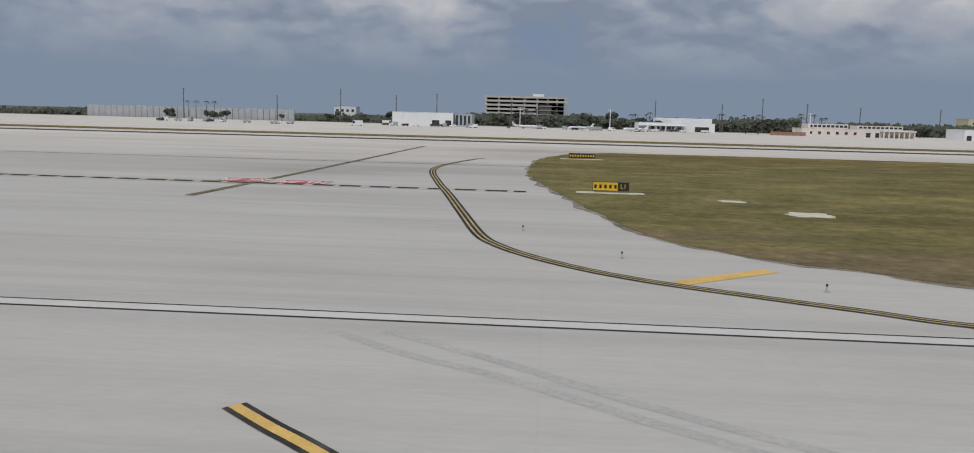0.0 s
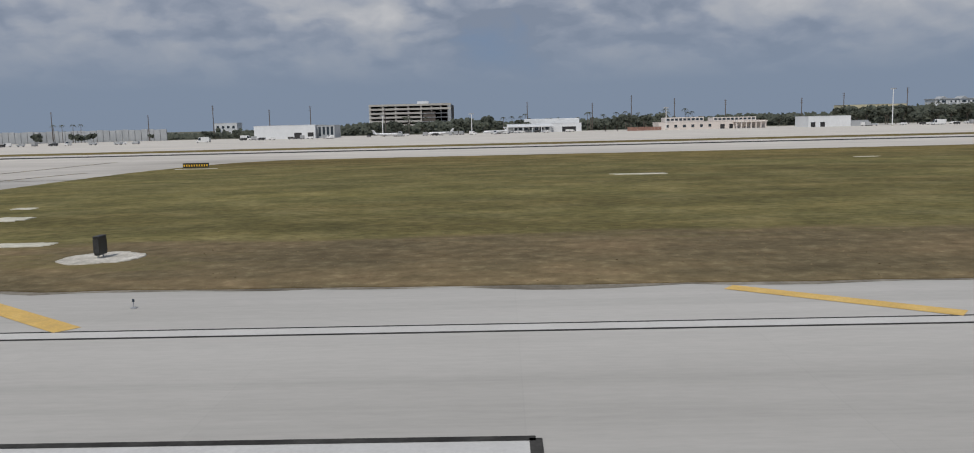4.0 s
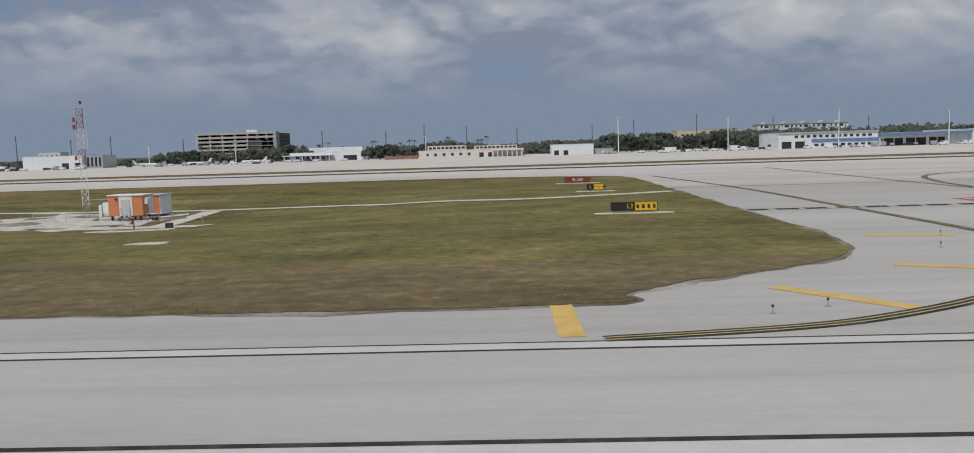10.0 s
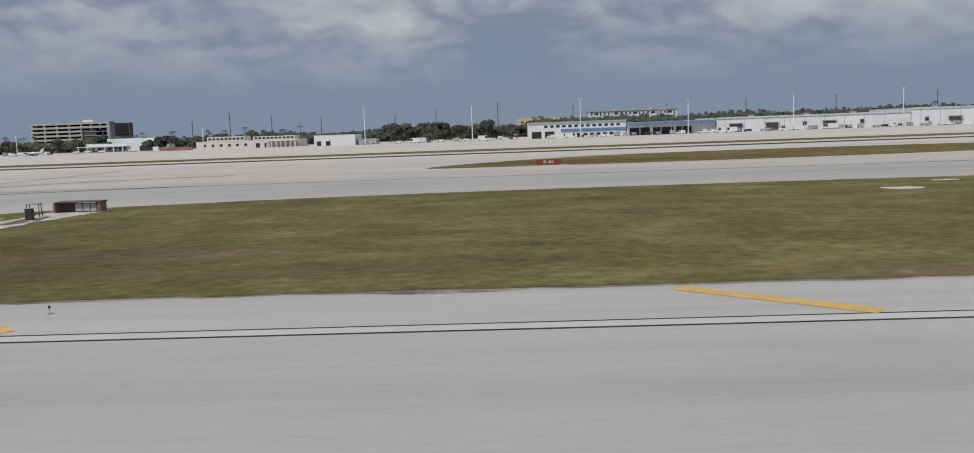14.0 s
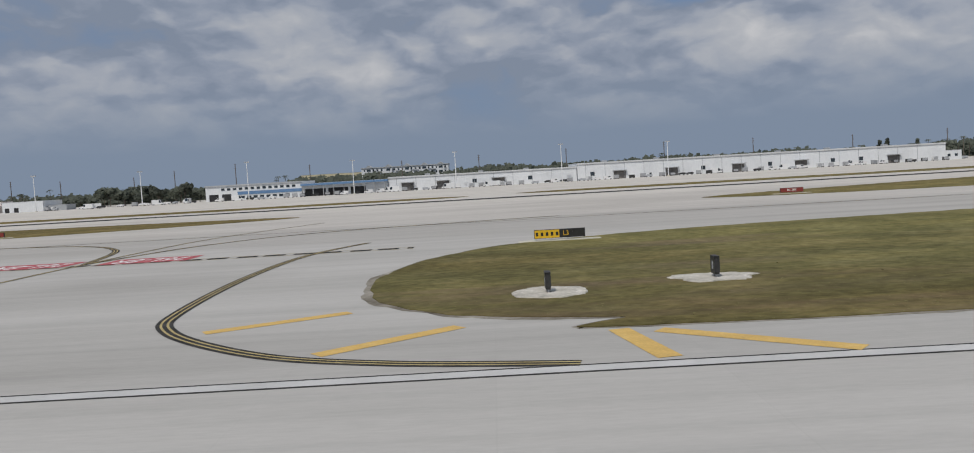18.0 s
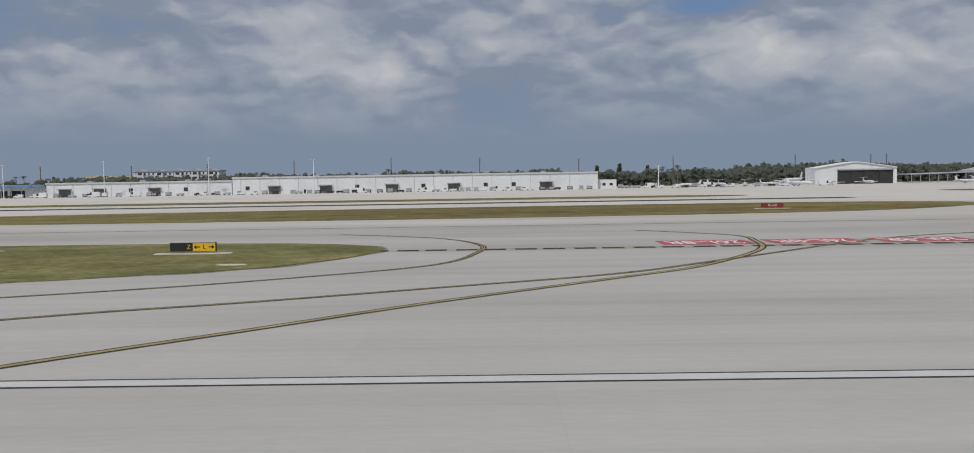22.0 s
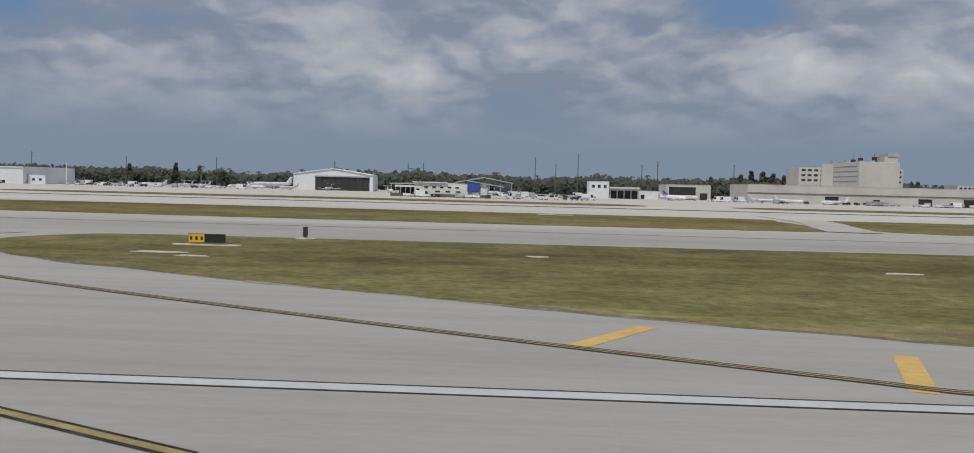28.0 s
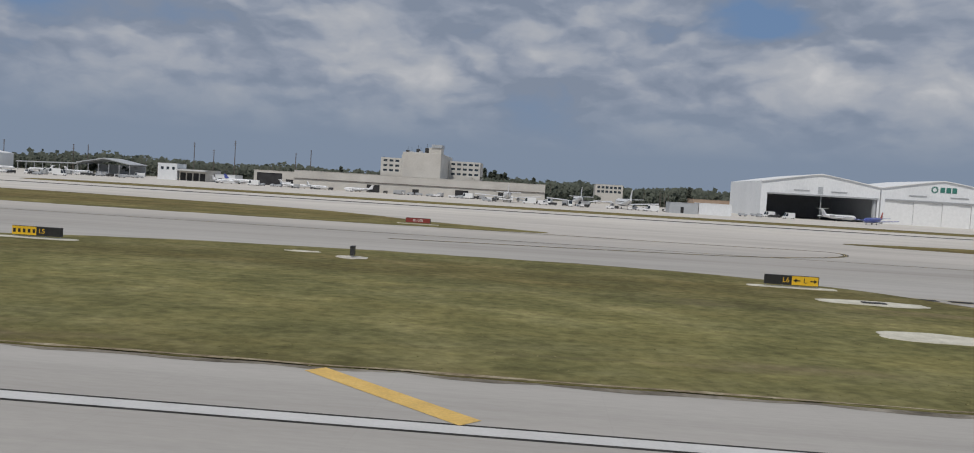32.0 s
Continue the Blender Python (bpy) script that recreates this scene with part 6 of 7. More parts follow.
def lattice_mast(x, y, height):
    z = hollow(x, y) + 0.05
    m = thing("lattice_mast", "tall red and white lattice mast with small antennas", "radio mast", x, y, z)
    legs = [(-0.42, -0.3), (0.42, -0.3), (0.0, 0.44)]
    for f0, f1, mt, n in ((0, 0.15, STEEL, 2), (0.15, 0.33, WHITE_METAL, 3), (0.33, 0.50, WHITE_METAL, 3), (0.50, 0.64, RED_METAL, 2), (0.64, 0.82, WHITE_METAL, 3), (0.82, 1.0, RED_METAL, 3)):
        z0, z1 = height * f0, height * f1
        sec = part("section", tubes(*[((a, b, z0), (a, b, z1), 0.034) for a, b in legs], sides=6), mt, m)
        for i in range(n):
            za, zb = z0 + (z1 - z0) * i / n, z0 + (z1 - z0) * (i + 1) / n
            for j in range(3):
                p, q = legs[j], legs[(j + 1) % 3]
                part("brace", tubes(((*p, za), (*q, zb), 0.018), ((*q, za), (*p, zb), 0.018), ((*p, zb), (*q, zb), 0.018), sides=4), mt, sec)
    for dx, z0, z1 in ((-0.66, 10.6, 13.9), (0.60, 9.0, 13.7), (0.05, 13.4, 14.5)):
        part("whip_antenna", tubes(((dx, 0, z0), (dx, 0, z1), 0.055, 0.045), sides=6), WHITE_METAL, m)
        part("antenna_arm", tubes(((dx, 0, z0 + 0.6), (0, 0, z0 + 0.6), 0.03), sides=4), STEEL, m)
    for zz in (11.4, 12.3, 7.6):
        part("panel_antenna", boxes((-0.92, -0.66, -0.4, -0.2, zz, zz + 0.55), bevel=0.03), RED_METAL, m)
    part("top_lamp", tubes(((0.05, 0, 14.5), (0.05, 0, 14.8), 0.16), sides=8), DARK_METAL, m, "dark obstruction lamp")
    part("cable_tray", boxes((0.1, 3.2, 0.3, 0.5, 2.6, 2.7)), STEEL, m)
    part("footing", boxes((-0.9, 0.9, -0.8, 0.9, -0.1, 0.25), bevel=0.03), SLAB, m)
    return m


lattice_mast(176.7, 101.7, 13.9)
gp = thing("warning_post", "red post with a white lamp box beside a path", "warning post", 190.0, 85.6, hollow(190.0, 85.6) + 0.05)
part("post", boxes((-0.06, 0.06, -0.06, 0.06, 0, 1.35), bevel=0.01), RED_METAL, gp)
part("lamp_box", boxes((-0.45, -0.1, -0.14, 0.14, 0.55, 0.95), bevel=0.03), BRICK_RED, gp)
part("lamp", tubes(((-0.28, -0.14, 0.75), (-0.28, -0.2, 0.75), 0.1), sides=10), SIGN_WHITE, gp, "white lamp face")
for i, (x, y) in enumerate(((185.4, 101.2), (194.1, 84.8), (175.5, 113.0))):
    solid("junction_box", boxes((-0.35, 0.35, -0.25, 0.25, 0, 0.55), bevel=0.04), DARK_METAL, "small dark junction box on gravel", "junction box", "junction boxes", at=pose(x, y, hollow(x, y) + 0.06))

# bare dark patches and pipework on the hut's stone pad
def ash_patch(x, y, w, d, seed):
    rnd = random.Random(seed)
    bm = bmesh.new()
    ring = []
    for i in range(26):
        a = 2 * math.pi * i / 26
        k = rnd.uniform(0.6, 1.0)
        px, py = x + math.cos(a) * k * w / 2, y + math.sin(a) * k * d / 2
        ring.append(bm.verts.new((px, py, hollow(px, py) + 0.085)))
    mid = bm.verts.new((x, y, hollow(x, y) + 0.09))
    for i in range(26):
        bm.faces.new((mid, ring[i], ring[(i + 1) % 26]))
    return solid("ash_patch", bm, DUST, "dark bare patch trodden into pale crushed stone", "bare earth", "bare patches", "structure")


for k, a in enumerate(((186.6, 103.4, 4.6, 5.0), (171.0, 97.0, 5.0, 6.0), (174.0, 108.0, 6.4, 4.6), (182.4, 94.6, 5.4, 2.8), (168.6, 104.6, 3.4, 5.4), (178.0, 90.6, 6.0, 2.2), (190.6, 82.6, 3.4, 2.0))):
    ash_patch(*a, 300 + k)


def pipe_rail(x, y, long):
    z = hollow(x, y) + 0.06
    r = thing("pipe_rail", "low galvanised pipe rail on posts beside a hut", "railing", x, y, z, group="pipe rails")
    n = max(2, int(long / 1.4))
    for i in range(n + 1):
        part("post", tubes(((long * i / n, 0, -0.1), (long * i / n, 0, 0.95), 0.04), sides=6), STEEL, r)
    for h in (0.5, 0.92):
        part("rail", tubes(((0, 0, h), (long, 0, h), 0.03), sides=6), STEEL, r)


pipe_rail(184.8, 100.2, 3.0)
pipe_rail(170.4, 100.4, 4.2)
for x, y, h in ((187.6, 101.0, 1.5), (197.0, 86.4, 1.1), (183.9, 99.6, 1.0)):
    solid("guard_post", tubes(((0, 0, -0.1), (0, 0, h), 0.07, 0.06), sides=8), STEEL, "grey steel guard post set in crushed stone", "post", "guard posts", at=pose(x, y, hollow(x, y) + 0.06))

# ---- antenna bay on crushed stone ----
def ragged(pts, rough):
    """A closed outline with a torn, uneven edge."""
    out = []
    smooth = smooth_line(pts, 10, closed=True)
    for i, p in enumerate(smooth):
        q = smooth[(i + 1) % len(smooth)]
        for k in range(3):
            c = p.lerp(q, k / 3)
            out.append(c + Vector((noise.noise((c[0] * 0.8, c[1] * 0.8, 1.0)) + 0.8 * noise.noise((c[0] * 2.3, c[1] * 2.3, 9.0)), noise.noise((c[0] * 0.8, c[1] * 0.8, 5.0)))) * rough)
    return out


def stone_bay():
    bm = bmesh.new()
    outline = ragged([Vector(p) for p in ((331.1, 43.8), (333.6, 42.9), (335.4, 43.5), (337.8, 45.6), (339.1, 47.4), (338.9, 56.5), (339.2, 70), (340.6, 79.6), (340.8, 82.5), (335.6, 82.8), (335.2, 76), (334.8, 66), (334.6, 55), (334.4, 49.2), (331.6, 47))], 0.55)
    vs = [bm.verts.new((p[0], p[1], 0.075)) for p in outline]
    bm.faces.new(vs)
    return solid("stone_bay", bm, GRAVEL, "patchy crushed-stone bay running across the verge", "gravel", kind="structure")


stone_bay()
for k, a in enumerate(((337.0, 47.6, 2.6, 3.4), (336.6, 53.0, 2.0, 7.0), (336.9, 63.0, 2.2, 9.0), (333.9, 46.4, 1.6, 1.4), (334.7, 52.5, 1.4, 5.0), (338.4, 57.0, 0.9, 4.0), (337.4, 73.0, 2.4, 8.0))):
    ash_patch(*a, 340 + k)
# stone scattered out into the turf
rnd_s = random.Random(64)
for k in range(44):
    x, y = ((rnd_s.uniform(331.6, 334.4), rnd_s.uniform(50, 76)), (rnd_s.uniform(328.5, 331), rnd_s.uniform(42, 50)), (rnd_s.uniform(339, 340), rnd_s.uniform(48, 66)))[(0, 0, 1, 2)[k % 4]]
    slab(x, y, rnd_s.uniform(0.25, 0.8), rnd_s.uniform(0.3, 1.3), 0.45, "stone_scatter", "thin scatter of crushed stone in the turf", True, mat=GRAVEL)
slab(330.8, 76.1, 2.6, 1.6, 0.2, "concrete_slab", "pale concrete slab let into the grass")
box_ = thing("junction_cabinet", "dark upright cable cabinet beside a shelter", "cabinet", 338.2, 72.6, 0.075)
part("body", boxes((-0.3, 0.3, -0.25, 0.25, 0.1, 1.15), bevel=0.03), DARK_METAL, box_)
part("plinth", boxes((-0.4, 0.4, -0.35, 0.35, -0.02, 0.1)), SLAB, box_)
part("hood", boxes((-0.34, 0.34, -0.3, 0.3, 1.15, 1.2)), STEEL, box_)


def antenna_frame(x, y, red):
    f = thing("localizer_antenna", "low red and grey tubular landing antenna on stone" if red else "low grey tubular landing antenna on stone", "antenna", x, y, 0.075, group="antenna frames")
    for px in (-0.62, 0.62):
        for py in (-0.25, 0.25):
            part("upright", tubes(((px, py, 0), (px * 0.9, py * 0.8, 1.25), 0.04), sides=6), DARK_METAL, f)
    part("crossbar", boxes((-0.7, 0.7, -0.24, 0.24, 1.25, 1.42), bevel=0.03), FADED_RED if red else STEEL, f)
    part("brace", tubes(((-0.58, -0.24, 0.45), (0.58, -0.24, 0.45), 0.025), sides=6), DARK_METAL, f)
    part("footing", boxes((-1.0, 1.0, -0.6, 0.6, -0.03, 0.08)), SLAB, f)


for i, y in enumerate((48.0, 57.6, 67.4, 76.0)):
    antenna_frame(336.2 + 0.15 * i, y, i < 3)
shelter = thing("antenna_shelter", "low dark-roofed shelter with white cabinets and red ends", "shelter", 338.4, 80.6, 0.07)
part("roof", boxes((-2.2, 2.5, -0.4, 1.2, 1.0, 1.12), bevel=0.03), WALL_BROWN, shelter)
for i in range(3):
    part("cabinet", boxes((-0.3 + i * 0.8, 0.4 + i * 0.8, 0, 0.6, 0.1, 0.9), bevel=0.03), WALL_GREY, shelter)
for sx in (-2.4, 2.2):
    part("end_panel", boxes((sx, sx + 0.2, -0.3, 1.0, 0, 0.99)), BRICK_RED, shelter)
part("dark_panel", boxes((1.9, 2.15, -0.2, 0.9, 0, 0.98)), WALL_BROWN, shelter)
part("back_panel", boxes((-2.15, -0.5, 0.8, 0.9, 0, 0.98)), WALL_BROWN, shelter)


# ---- vehicles ----
def wheel(parent, x, y, r, w):
    wh = part("wheel", tubes(((x, y - w / 2, r), (x, y + w / 2, r), r), sides=18), TYRE, parent)
    s = -1 if y < 0 else 1
    part("rim", tubes(((x, y + s * w / 2, r), (x, y + s * (w / 2 + 0.02), r), r * 0.62, r * 0.55), sides=14), STEEL, wh)


def pickup(x, y, z, rz=0):
    """A crew-cab pickup, nose to -x."""
    p = thing("pickup_truck", "white crew-cab pickup truck parked on the grass", "truck", x, y, z, rz)
    L, W = 5.6, 1.95
    n = -L / 2
    side = ((n, 0.62), (n + 0.03, 1.02), (n + 0.25, 1.12), (n + 1.45, 1.20), (n + 1.5, 1.16), (n + 5.5, 1.16), (L / 2, 1.14), (L / 2, 0.62), (n + 5.0, 0.5), (n + 0.4, 0.48))
    body = prism(side, -W / 2, W / 2)
    bmesh.ops.bevel(body, geom=body.edges[:], offset=0.05, segments=2, affect="EDGES", clamp_overlap=True)
    part("body", body, CAR_WHITE, p)
    cab = prism(((n + 1.42, 1.16), (n + 2.15, 1.78), (n + 2.5, 1.84), (n + 3.55, 1.84), (n + 3.72, 1.76), (n + 3.85, 1.16)), -W / 2 + 0.09, W / 2 - 0.09)
    bmesh.ops.bevel(cab, geom=cab.edges[:], offset=0.04, segments=2, affect="EDGES", clamp_overlap=True)
    part("cab", cab, CAR_WHITE, p)
    for s in (-1, 1):
        yy = s * (W / 2 - 0.085)
        part("front_window", prism(((n + 1.80, 1.24), (n + 2.26, 1.70), (n + 2.62, 1.72), (n + 2.62, 1.24)), min(yy, yy + s * 0.012), max(yy, yy + s * 0.012)), GLASS, p)
        part("rear_window", prism(((n + 2.72, 1.24), (n + 2.72, 1.72), (n + 3.5, 1.70), (n + 3.68, 1.26)), min(yy, yy + s * 0.012), max(yy, yy + s * 0.012)), GLASS, p)
        part("door_mirror", boxes((n + 1.72, n + 1.88, s * W / 2 - 0.02 if s < 0 else W / 2, s * W / 2 if s < 0 else W / 2 + 0.18, 1.22, 1.42)), DARK_METAL, p)
        part("door_badge", boxes((n + 2.0, n + 2.7, min(s * (W / 2 + 0.004), s * (W / 2 + 0.012)), max(s * (W / 2 + 0.004), s * (W / 2 + 0.012)), 0.88, 0.98)), DEEP_BLUE, p, "dark blue lettering bar")
        part("headlight", boxes((n - 0.02, n + 0.12, s * 0.78 - 0.14, s * 0.78 + 0.14, 0.86, 1.02), bevel=0.02), SIGN_WHITE, p)
        part("tail_light", boxes((L / 2 - 0.06, L / 2 + 0.02, s * 0.86 - 0.08, s * 0.86 + 0.08, 0.8, 1.08)), AIR_RED, p)
        for wx in (n + 0.98, n + 4.42):
            wheel(p, wx, s * (W / 2 - 0.12), 0.40, 0.26)
    part("windscreen", prism(((n + 1.52, 1.22), (n + 2.14, 1.75), (n + 2.17, 1.74), (n + 1.56, 1.21)), -0.74, 0.74), GLASS, p)
    part("grille", boxes((n - 0.03, n + 0.03, -0.55, 0.55, 0.62, 0.98), bevel=0.01), DARK_METAL, p)
    part("bumper", boxes((n - 0.12, n + 0.06, -0.9, 0.9, 0.42, 0.62), bevel=0.03), DARK_METAL, p)
    part("rear_bumper", boxes((L / 2 - 0.04, L / 2 + 0.12, -0.9, 0.9, 0.45, 0.62), bevel=0.03), DARK_METAL, p)
    part("bed_liner", boxes((n + 3.92, n + 5.48, -0.78, 0.78, 1.165, 1.19)), DARK_METAL, p)
    part("running_board", boxes((n + 1.4, n + 3.9, -W / 2 - 0.06, W / 2 + 0.06, 0.36, 0.44)), DARK_METAL, p)
    part("light_bar", boxes((n + 2.6, n + 2.9, -0.5, 0.5, 1.845, 1.95), bevel=0.02), WHITE_METAL, p)
    return p


pickup(152.8, 103.0, hollow(152.8, 103.0) + 0.0)


def van(name, label, x, y, rz, paint, long=5.2, high=2.3, win=True):
    v = thing(name, label, "van", x, y, 0, rz, "apron vehicles")
    a = long / 2
    b = prism(((-a, 0.45), (-a, 1.2), (-a + 0.9, 1.35), (-a + 1.5, high), (a, high), (a, 0.45)), -0.95, 0.95)
    bmesh.ops.bevel(b, geom=b.edges[:], offset=0.05, segments=1, affect="EDGES", clamp_overlap=True)
    part("body", b, paint, v)
    for s in (-1, 1):
        yy = s * 0.955
        part("side_window", prism(((-a + 1.05, 1.4), (-a + 1.55, high - 0.25), (-a + 2.5, high - 0.25), (-a + 2.5, 1.4)), min(yy, yy + s * 0.012), max(yy, yy + s * 0.012)), GLASS, v)
        for wx in (-a + 0.9, a - 0.9):
            wheel(v, wx, s * 0.85, 0.36, 0.22)
    part("windscreen", prism(((-a + 0.92, 1.38), (-a + 1.46, high - 0.1), (-a + 1.40, high - 0.08), (-a + 0.86, 1.38)), -0.8, 0.8), GLASS, v)
    return v


def cargo_box(name, label, x, y, w, d, h, paint):
    c = thing(name, label, "cargo container", x, y, 0, group="cargo containers")
    part("shell", boxes((-w / 2, w / 2, -d / 2, d / 2, 0.5, 0.5 + h), bevel=0.05), paint, c)
    part("dolly", boxes((-w / 2 - 0.1, w / 2 + 0.1, -d / 2, d / 2, 0.34, 0.48)), DARK_METAL, c)
    for sx in (-1, 1):
        for sy in (-1, 1):
            part("wheel", tubes(((sx * w * 0.38, sy * d * 0.42 - 0.08, 0.2), (sx * w * 0.38, sy * d * 0.42 + 0.08, 0.2), 0.2), sides=10), TYRE, c)
    part("door_frame", boxes((-w / 2 + 0.2, w / 2 - 0.2, -d / 2 - 0.03, -d / 2 - 0.005, 0.7, 0.3 + h)), STEEL, c)
    return c


rnd_v = random.Random(21)
paints = (CAR_WHITE, CAR_WHITE, WHITE_METAL, WALL_GREY, BLUE_BAND, ORANGE, DARK_METAL)
proto = [van("service_van", "white apron service van", 404, 500, 0, CAR_WHITE), van("service_truck", "boxy white service truck on the apron", 416, 497, 180, WHITE_METAL, 7.0, 3.2),
         van("parked_car", "dark low parked car", 422, 502, 0, DARK_METAL, 4.4, 1.6), van("parked_car", "grey low parked car", 430, 498, 180, WALL_GREY, 4.4, 1.6), van("parked_car", "white low parked car", 436, 502, 180, CAR_WHITE, 4.4, 1.6)]
boxp = [cargo_box("cargo_container", "pale metal air cargo container on a dolly", 444, 503, 3.0, 2.2, 2.0, STEEL), cargo_box("cargo_container", "white air cargo container on a dolly", 449, 503, 3.0, 2.2, 2.2, WHITE_METAL),
        cargo_box("cargo_container", "dark covered cargo pallet on a dolly", 454, 503, 3.2, 2.4, 1.6, DARK_METAL)]
x = 462.0
while x < 846:
    src = rnd_v.choice(proto + boxp * 2)
    copy_thing(src, pose(x, rnd_v.uniform(496, 507), 0, 0, 0, rnd_v.choice((0, 180, 0, 12, -10))))
    x += rnd_v.uniform(3.4, 8.5)
for x0, x1, y0, y1, n in ((-240, -110, 470, 492, 14), (-110, -40, 520, 534, 14), (-30, 64, 540, 560, 20), (64, 120, 575, 592, 7), (285, 390, 500, 530, 22), (866, 935, 508, 550, 20), (1150, 1205, 470, 512, 34), (1250, 1300, 480, 500, 10), (1300, 1460, 474, 492, 42), (1548, 1592, 446, 478, 9), (1420, 1512, 418, 432, 16), (1462, 1530, 436, 450, 16), (1100, 1150, 392, 398, 13), (1160, 1200, 400, 430, 14), (900, 1004, 500, 540, 9)):
    for _ in range(n):
        src = rnd_v.choice(proto + proto[2:] + boxp[:1])
        copy_thing(src, pose(rnd_v.uniform(x0, x1), rnd_v.uniform(y0, y1), 0, 0, 0, rnd_v.choice((0, 180, 90, 20, -15))))


# ---- aircraft ----
def aircraft(name, label, x, y, rz, L, body=AIRFRAME, fin=AIRFRAME, high_tail=False):
    """A jet, nose to -x: round fuselage, swept wings, fin, tailplane, engines, wheels."""
    a = thing(name, label, "aeroplane", x, y, 0, rz, "parked aeroplanes")
    R = L * 0.052
    cz = R * 1.75
    prof = ((0, 0.05), (0.02, 0.42), (0.06, 0.78), (0.12, 1.0), (0.66, 1.0), (0.80, 0.78), (0.93, 0.34), (1.0, 0.08))
    bm = bmesh.new()
    rings = []
    for f, r in prof:
        lift = R * 0.75 * max(0, f - 0.66) / 0.34
        rings.append([bm.verts.new((-L / 2 + f * L, r * R * math.cos(2 * math.pi * i / 16), cz + lift + r * R * math.sin(2 * math.pi * i / 16))) for i in range(16)])
    for p, q in zip(rings, rings[1:]):
        for i in range(16):
            j = (i + 1) % 16
            bm.faces.new((p[i], q[i], q[j], p[j]))
    bm.faces.new(rings[0])
    bm.faces.new(rings[-1][::-1])
    bmesh.ops.recalc_face_normals(bm, faces=bm.faces)
    for f in bm.faces:
        f.smooth = True
    part("fuselage", bm, body, a)

    def surface(nm, root, tip, root_w, tip_w, thick, mt):
        b2 = bmesh.new()
        v = []
        for (px, py, pz), w in ((root, root_w), (tip, tip_w)):
            v.append([b2.verts.new(q) for q in ((px, py, pz), (px + w * 0.4, py, pz + thick), (px + w, py, pz), (px + w * 0.4, py, pz - thick))])
        if nm == "fin":
            b2.free()
            b2 = bmesh.new()
            v = []
            for (px, py, pz), w in ((root, root_w), (tip, tip_w)):
                v.append([b2.verts.new(q) for q in ((px, 0, pz), (px + w * 0.4, thick, pz), (px + w, 0, pz), (px + w * 0.4, -thick, pz))])
        for i in range(4):
            j = (i + 1) % 4
            b2.faces.new((v[0][i], v[0][j], v[1][j], v[1][i]))
        b2.faces.new(v[0][::-1])
        b2.faces.new(v[1])
        bmesh.ops.recalc_face_normals(b2, faces=b2.faces)
        return part(nm, b2, mt, a)

    for s in (-1, 1):
        surface("wing", (-0.08 * L, s * R * 0.7, cz - R * 0.5), (0.14 * L, s * L * 0.46, cz + R * 0.1), 0.20 * L, 0.05 * L, 0.008 * L, body)
        tz = cz + (L * 0.165 if high_tail else R * 0.9)
        surface("tailplane", (0.39 * L if not high_tail else 0.455 * L, s * 0.02 * L, tz), (0.46 * L, s * L * 0.17, tz + 0.2), 0.10 * L, 0.04 * L, 0.004 * L, body)
        ex, ey, ez = (0.22 * L, s * R * 1.7, cz + R * 0.4) if high_tail else (-0.06 * L, s * L * 0.16, cz - R * 0.85)
        part("engine", tubes(((ex, ey, ez), (ex + 0.10 * L, ey, ez), R * 0.48, R * 0.34), sides=12), STEEL, a)
        part("main_wheel", tubes(((0.06 * L, s * R * 0.9 - 0.2, R * 0.28), (0.06 * L, s * R * 0.9 + 0.2, R * 0.28), R * 0.28), sides=10), TYRE, a)
        part("strut", tubes(((0.06 * L, s * R * 0.9, R * 0.2), (0.06 * L, s * R * 0.8, cz), 0.09), sides=6), STEEL, a)
        part("window_strip", boxes((-0.34 * L, 0.24 * L, min(s * R * 0.985, s * R * 1.0), max(s * R * 0.985, s * R * 1.0), cz + R * 0.18, cz + R * 0.30)), GLASS, a)
    surface("fin", (0.34 * L, 0, cz + R * 0.8), (0.46 * L, 0, cz + L * 0.175), 0.15 * L, 0.06 * L, 0.006 * L, fin)
    part("nose_wheel", tubes(((-0.38 * L, -0.15, R * 0.22), (-0.38 * L, 0.15, R * 0.22), R * 0.22), sides=10), TYRE, a)
    part("nose_strut", tubes(((-0.38 * L, 0, R * 0.2), (-0.38 * L, 0, cz - R * 0.5), 0.07), sides=6), STEEL, a)
    part("cockpit_glass", boxes((-0.468 * L, -0.448 * L, -R * 0.5, R * 0.5, cz + R * 0.25, cz + R * 0.5)), GLASS, a)
    return a


jet = aircraft("business_jet", "small white business jet parked on the apron", 20, 545, 0, 17, high_tail=True)
for x, y, r in ((-16, 545, 180), (56, 548, 10), (930, 530, 90), (945, 532, 75), (958, 530, 100), (1034, 556, 90), (915, 552, 20), (934, 560, 120), (950, 548, 70), (986, 550, 150), (973, 556, 40), (1008, 552, 60), (1081, 524, 110), (1095, 528, 180), (1120, 530, 0), (1143, 535, 200), (1304, 484, 180), (1318, 484, 150), (1343, 482, 10), (1255, 500, 160)):
    copy_thing(jet, pose(x, y, 0, 0, 0, r))
liner = aircraft("parked_airliner", "white airliner parked on the apron", 990, 572, 50, 33)
blue_liner = aircraft("parked_airliner", "white airliner with a blue tail by a hangar", 1262, 512, 180, 22, AIRFRAME, AIR_BLUE)
big_liner = aircraft("parked_airliner", "large white airliner parked tail to the runways", 1431.5, 450, -86, 38)
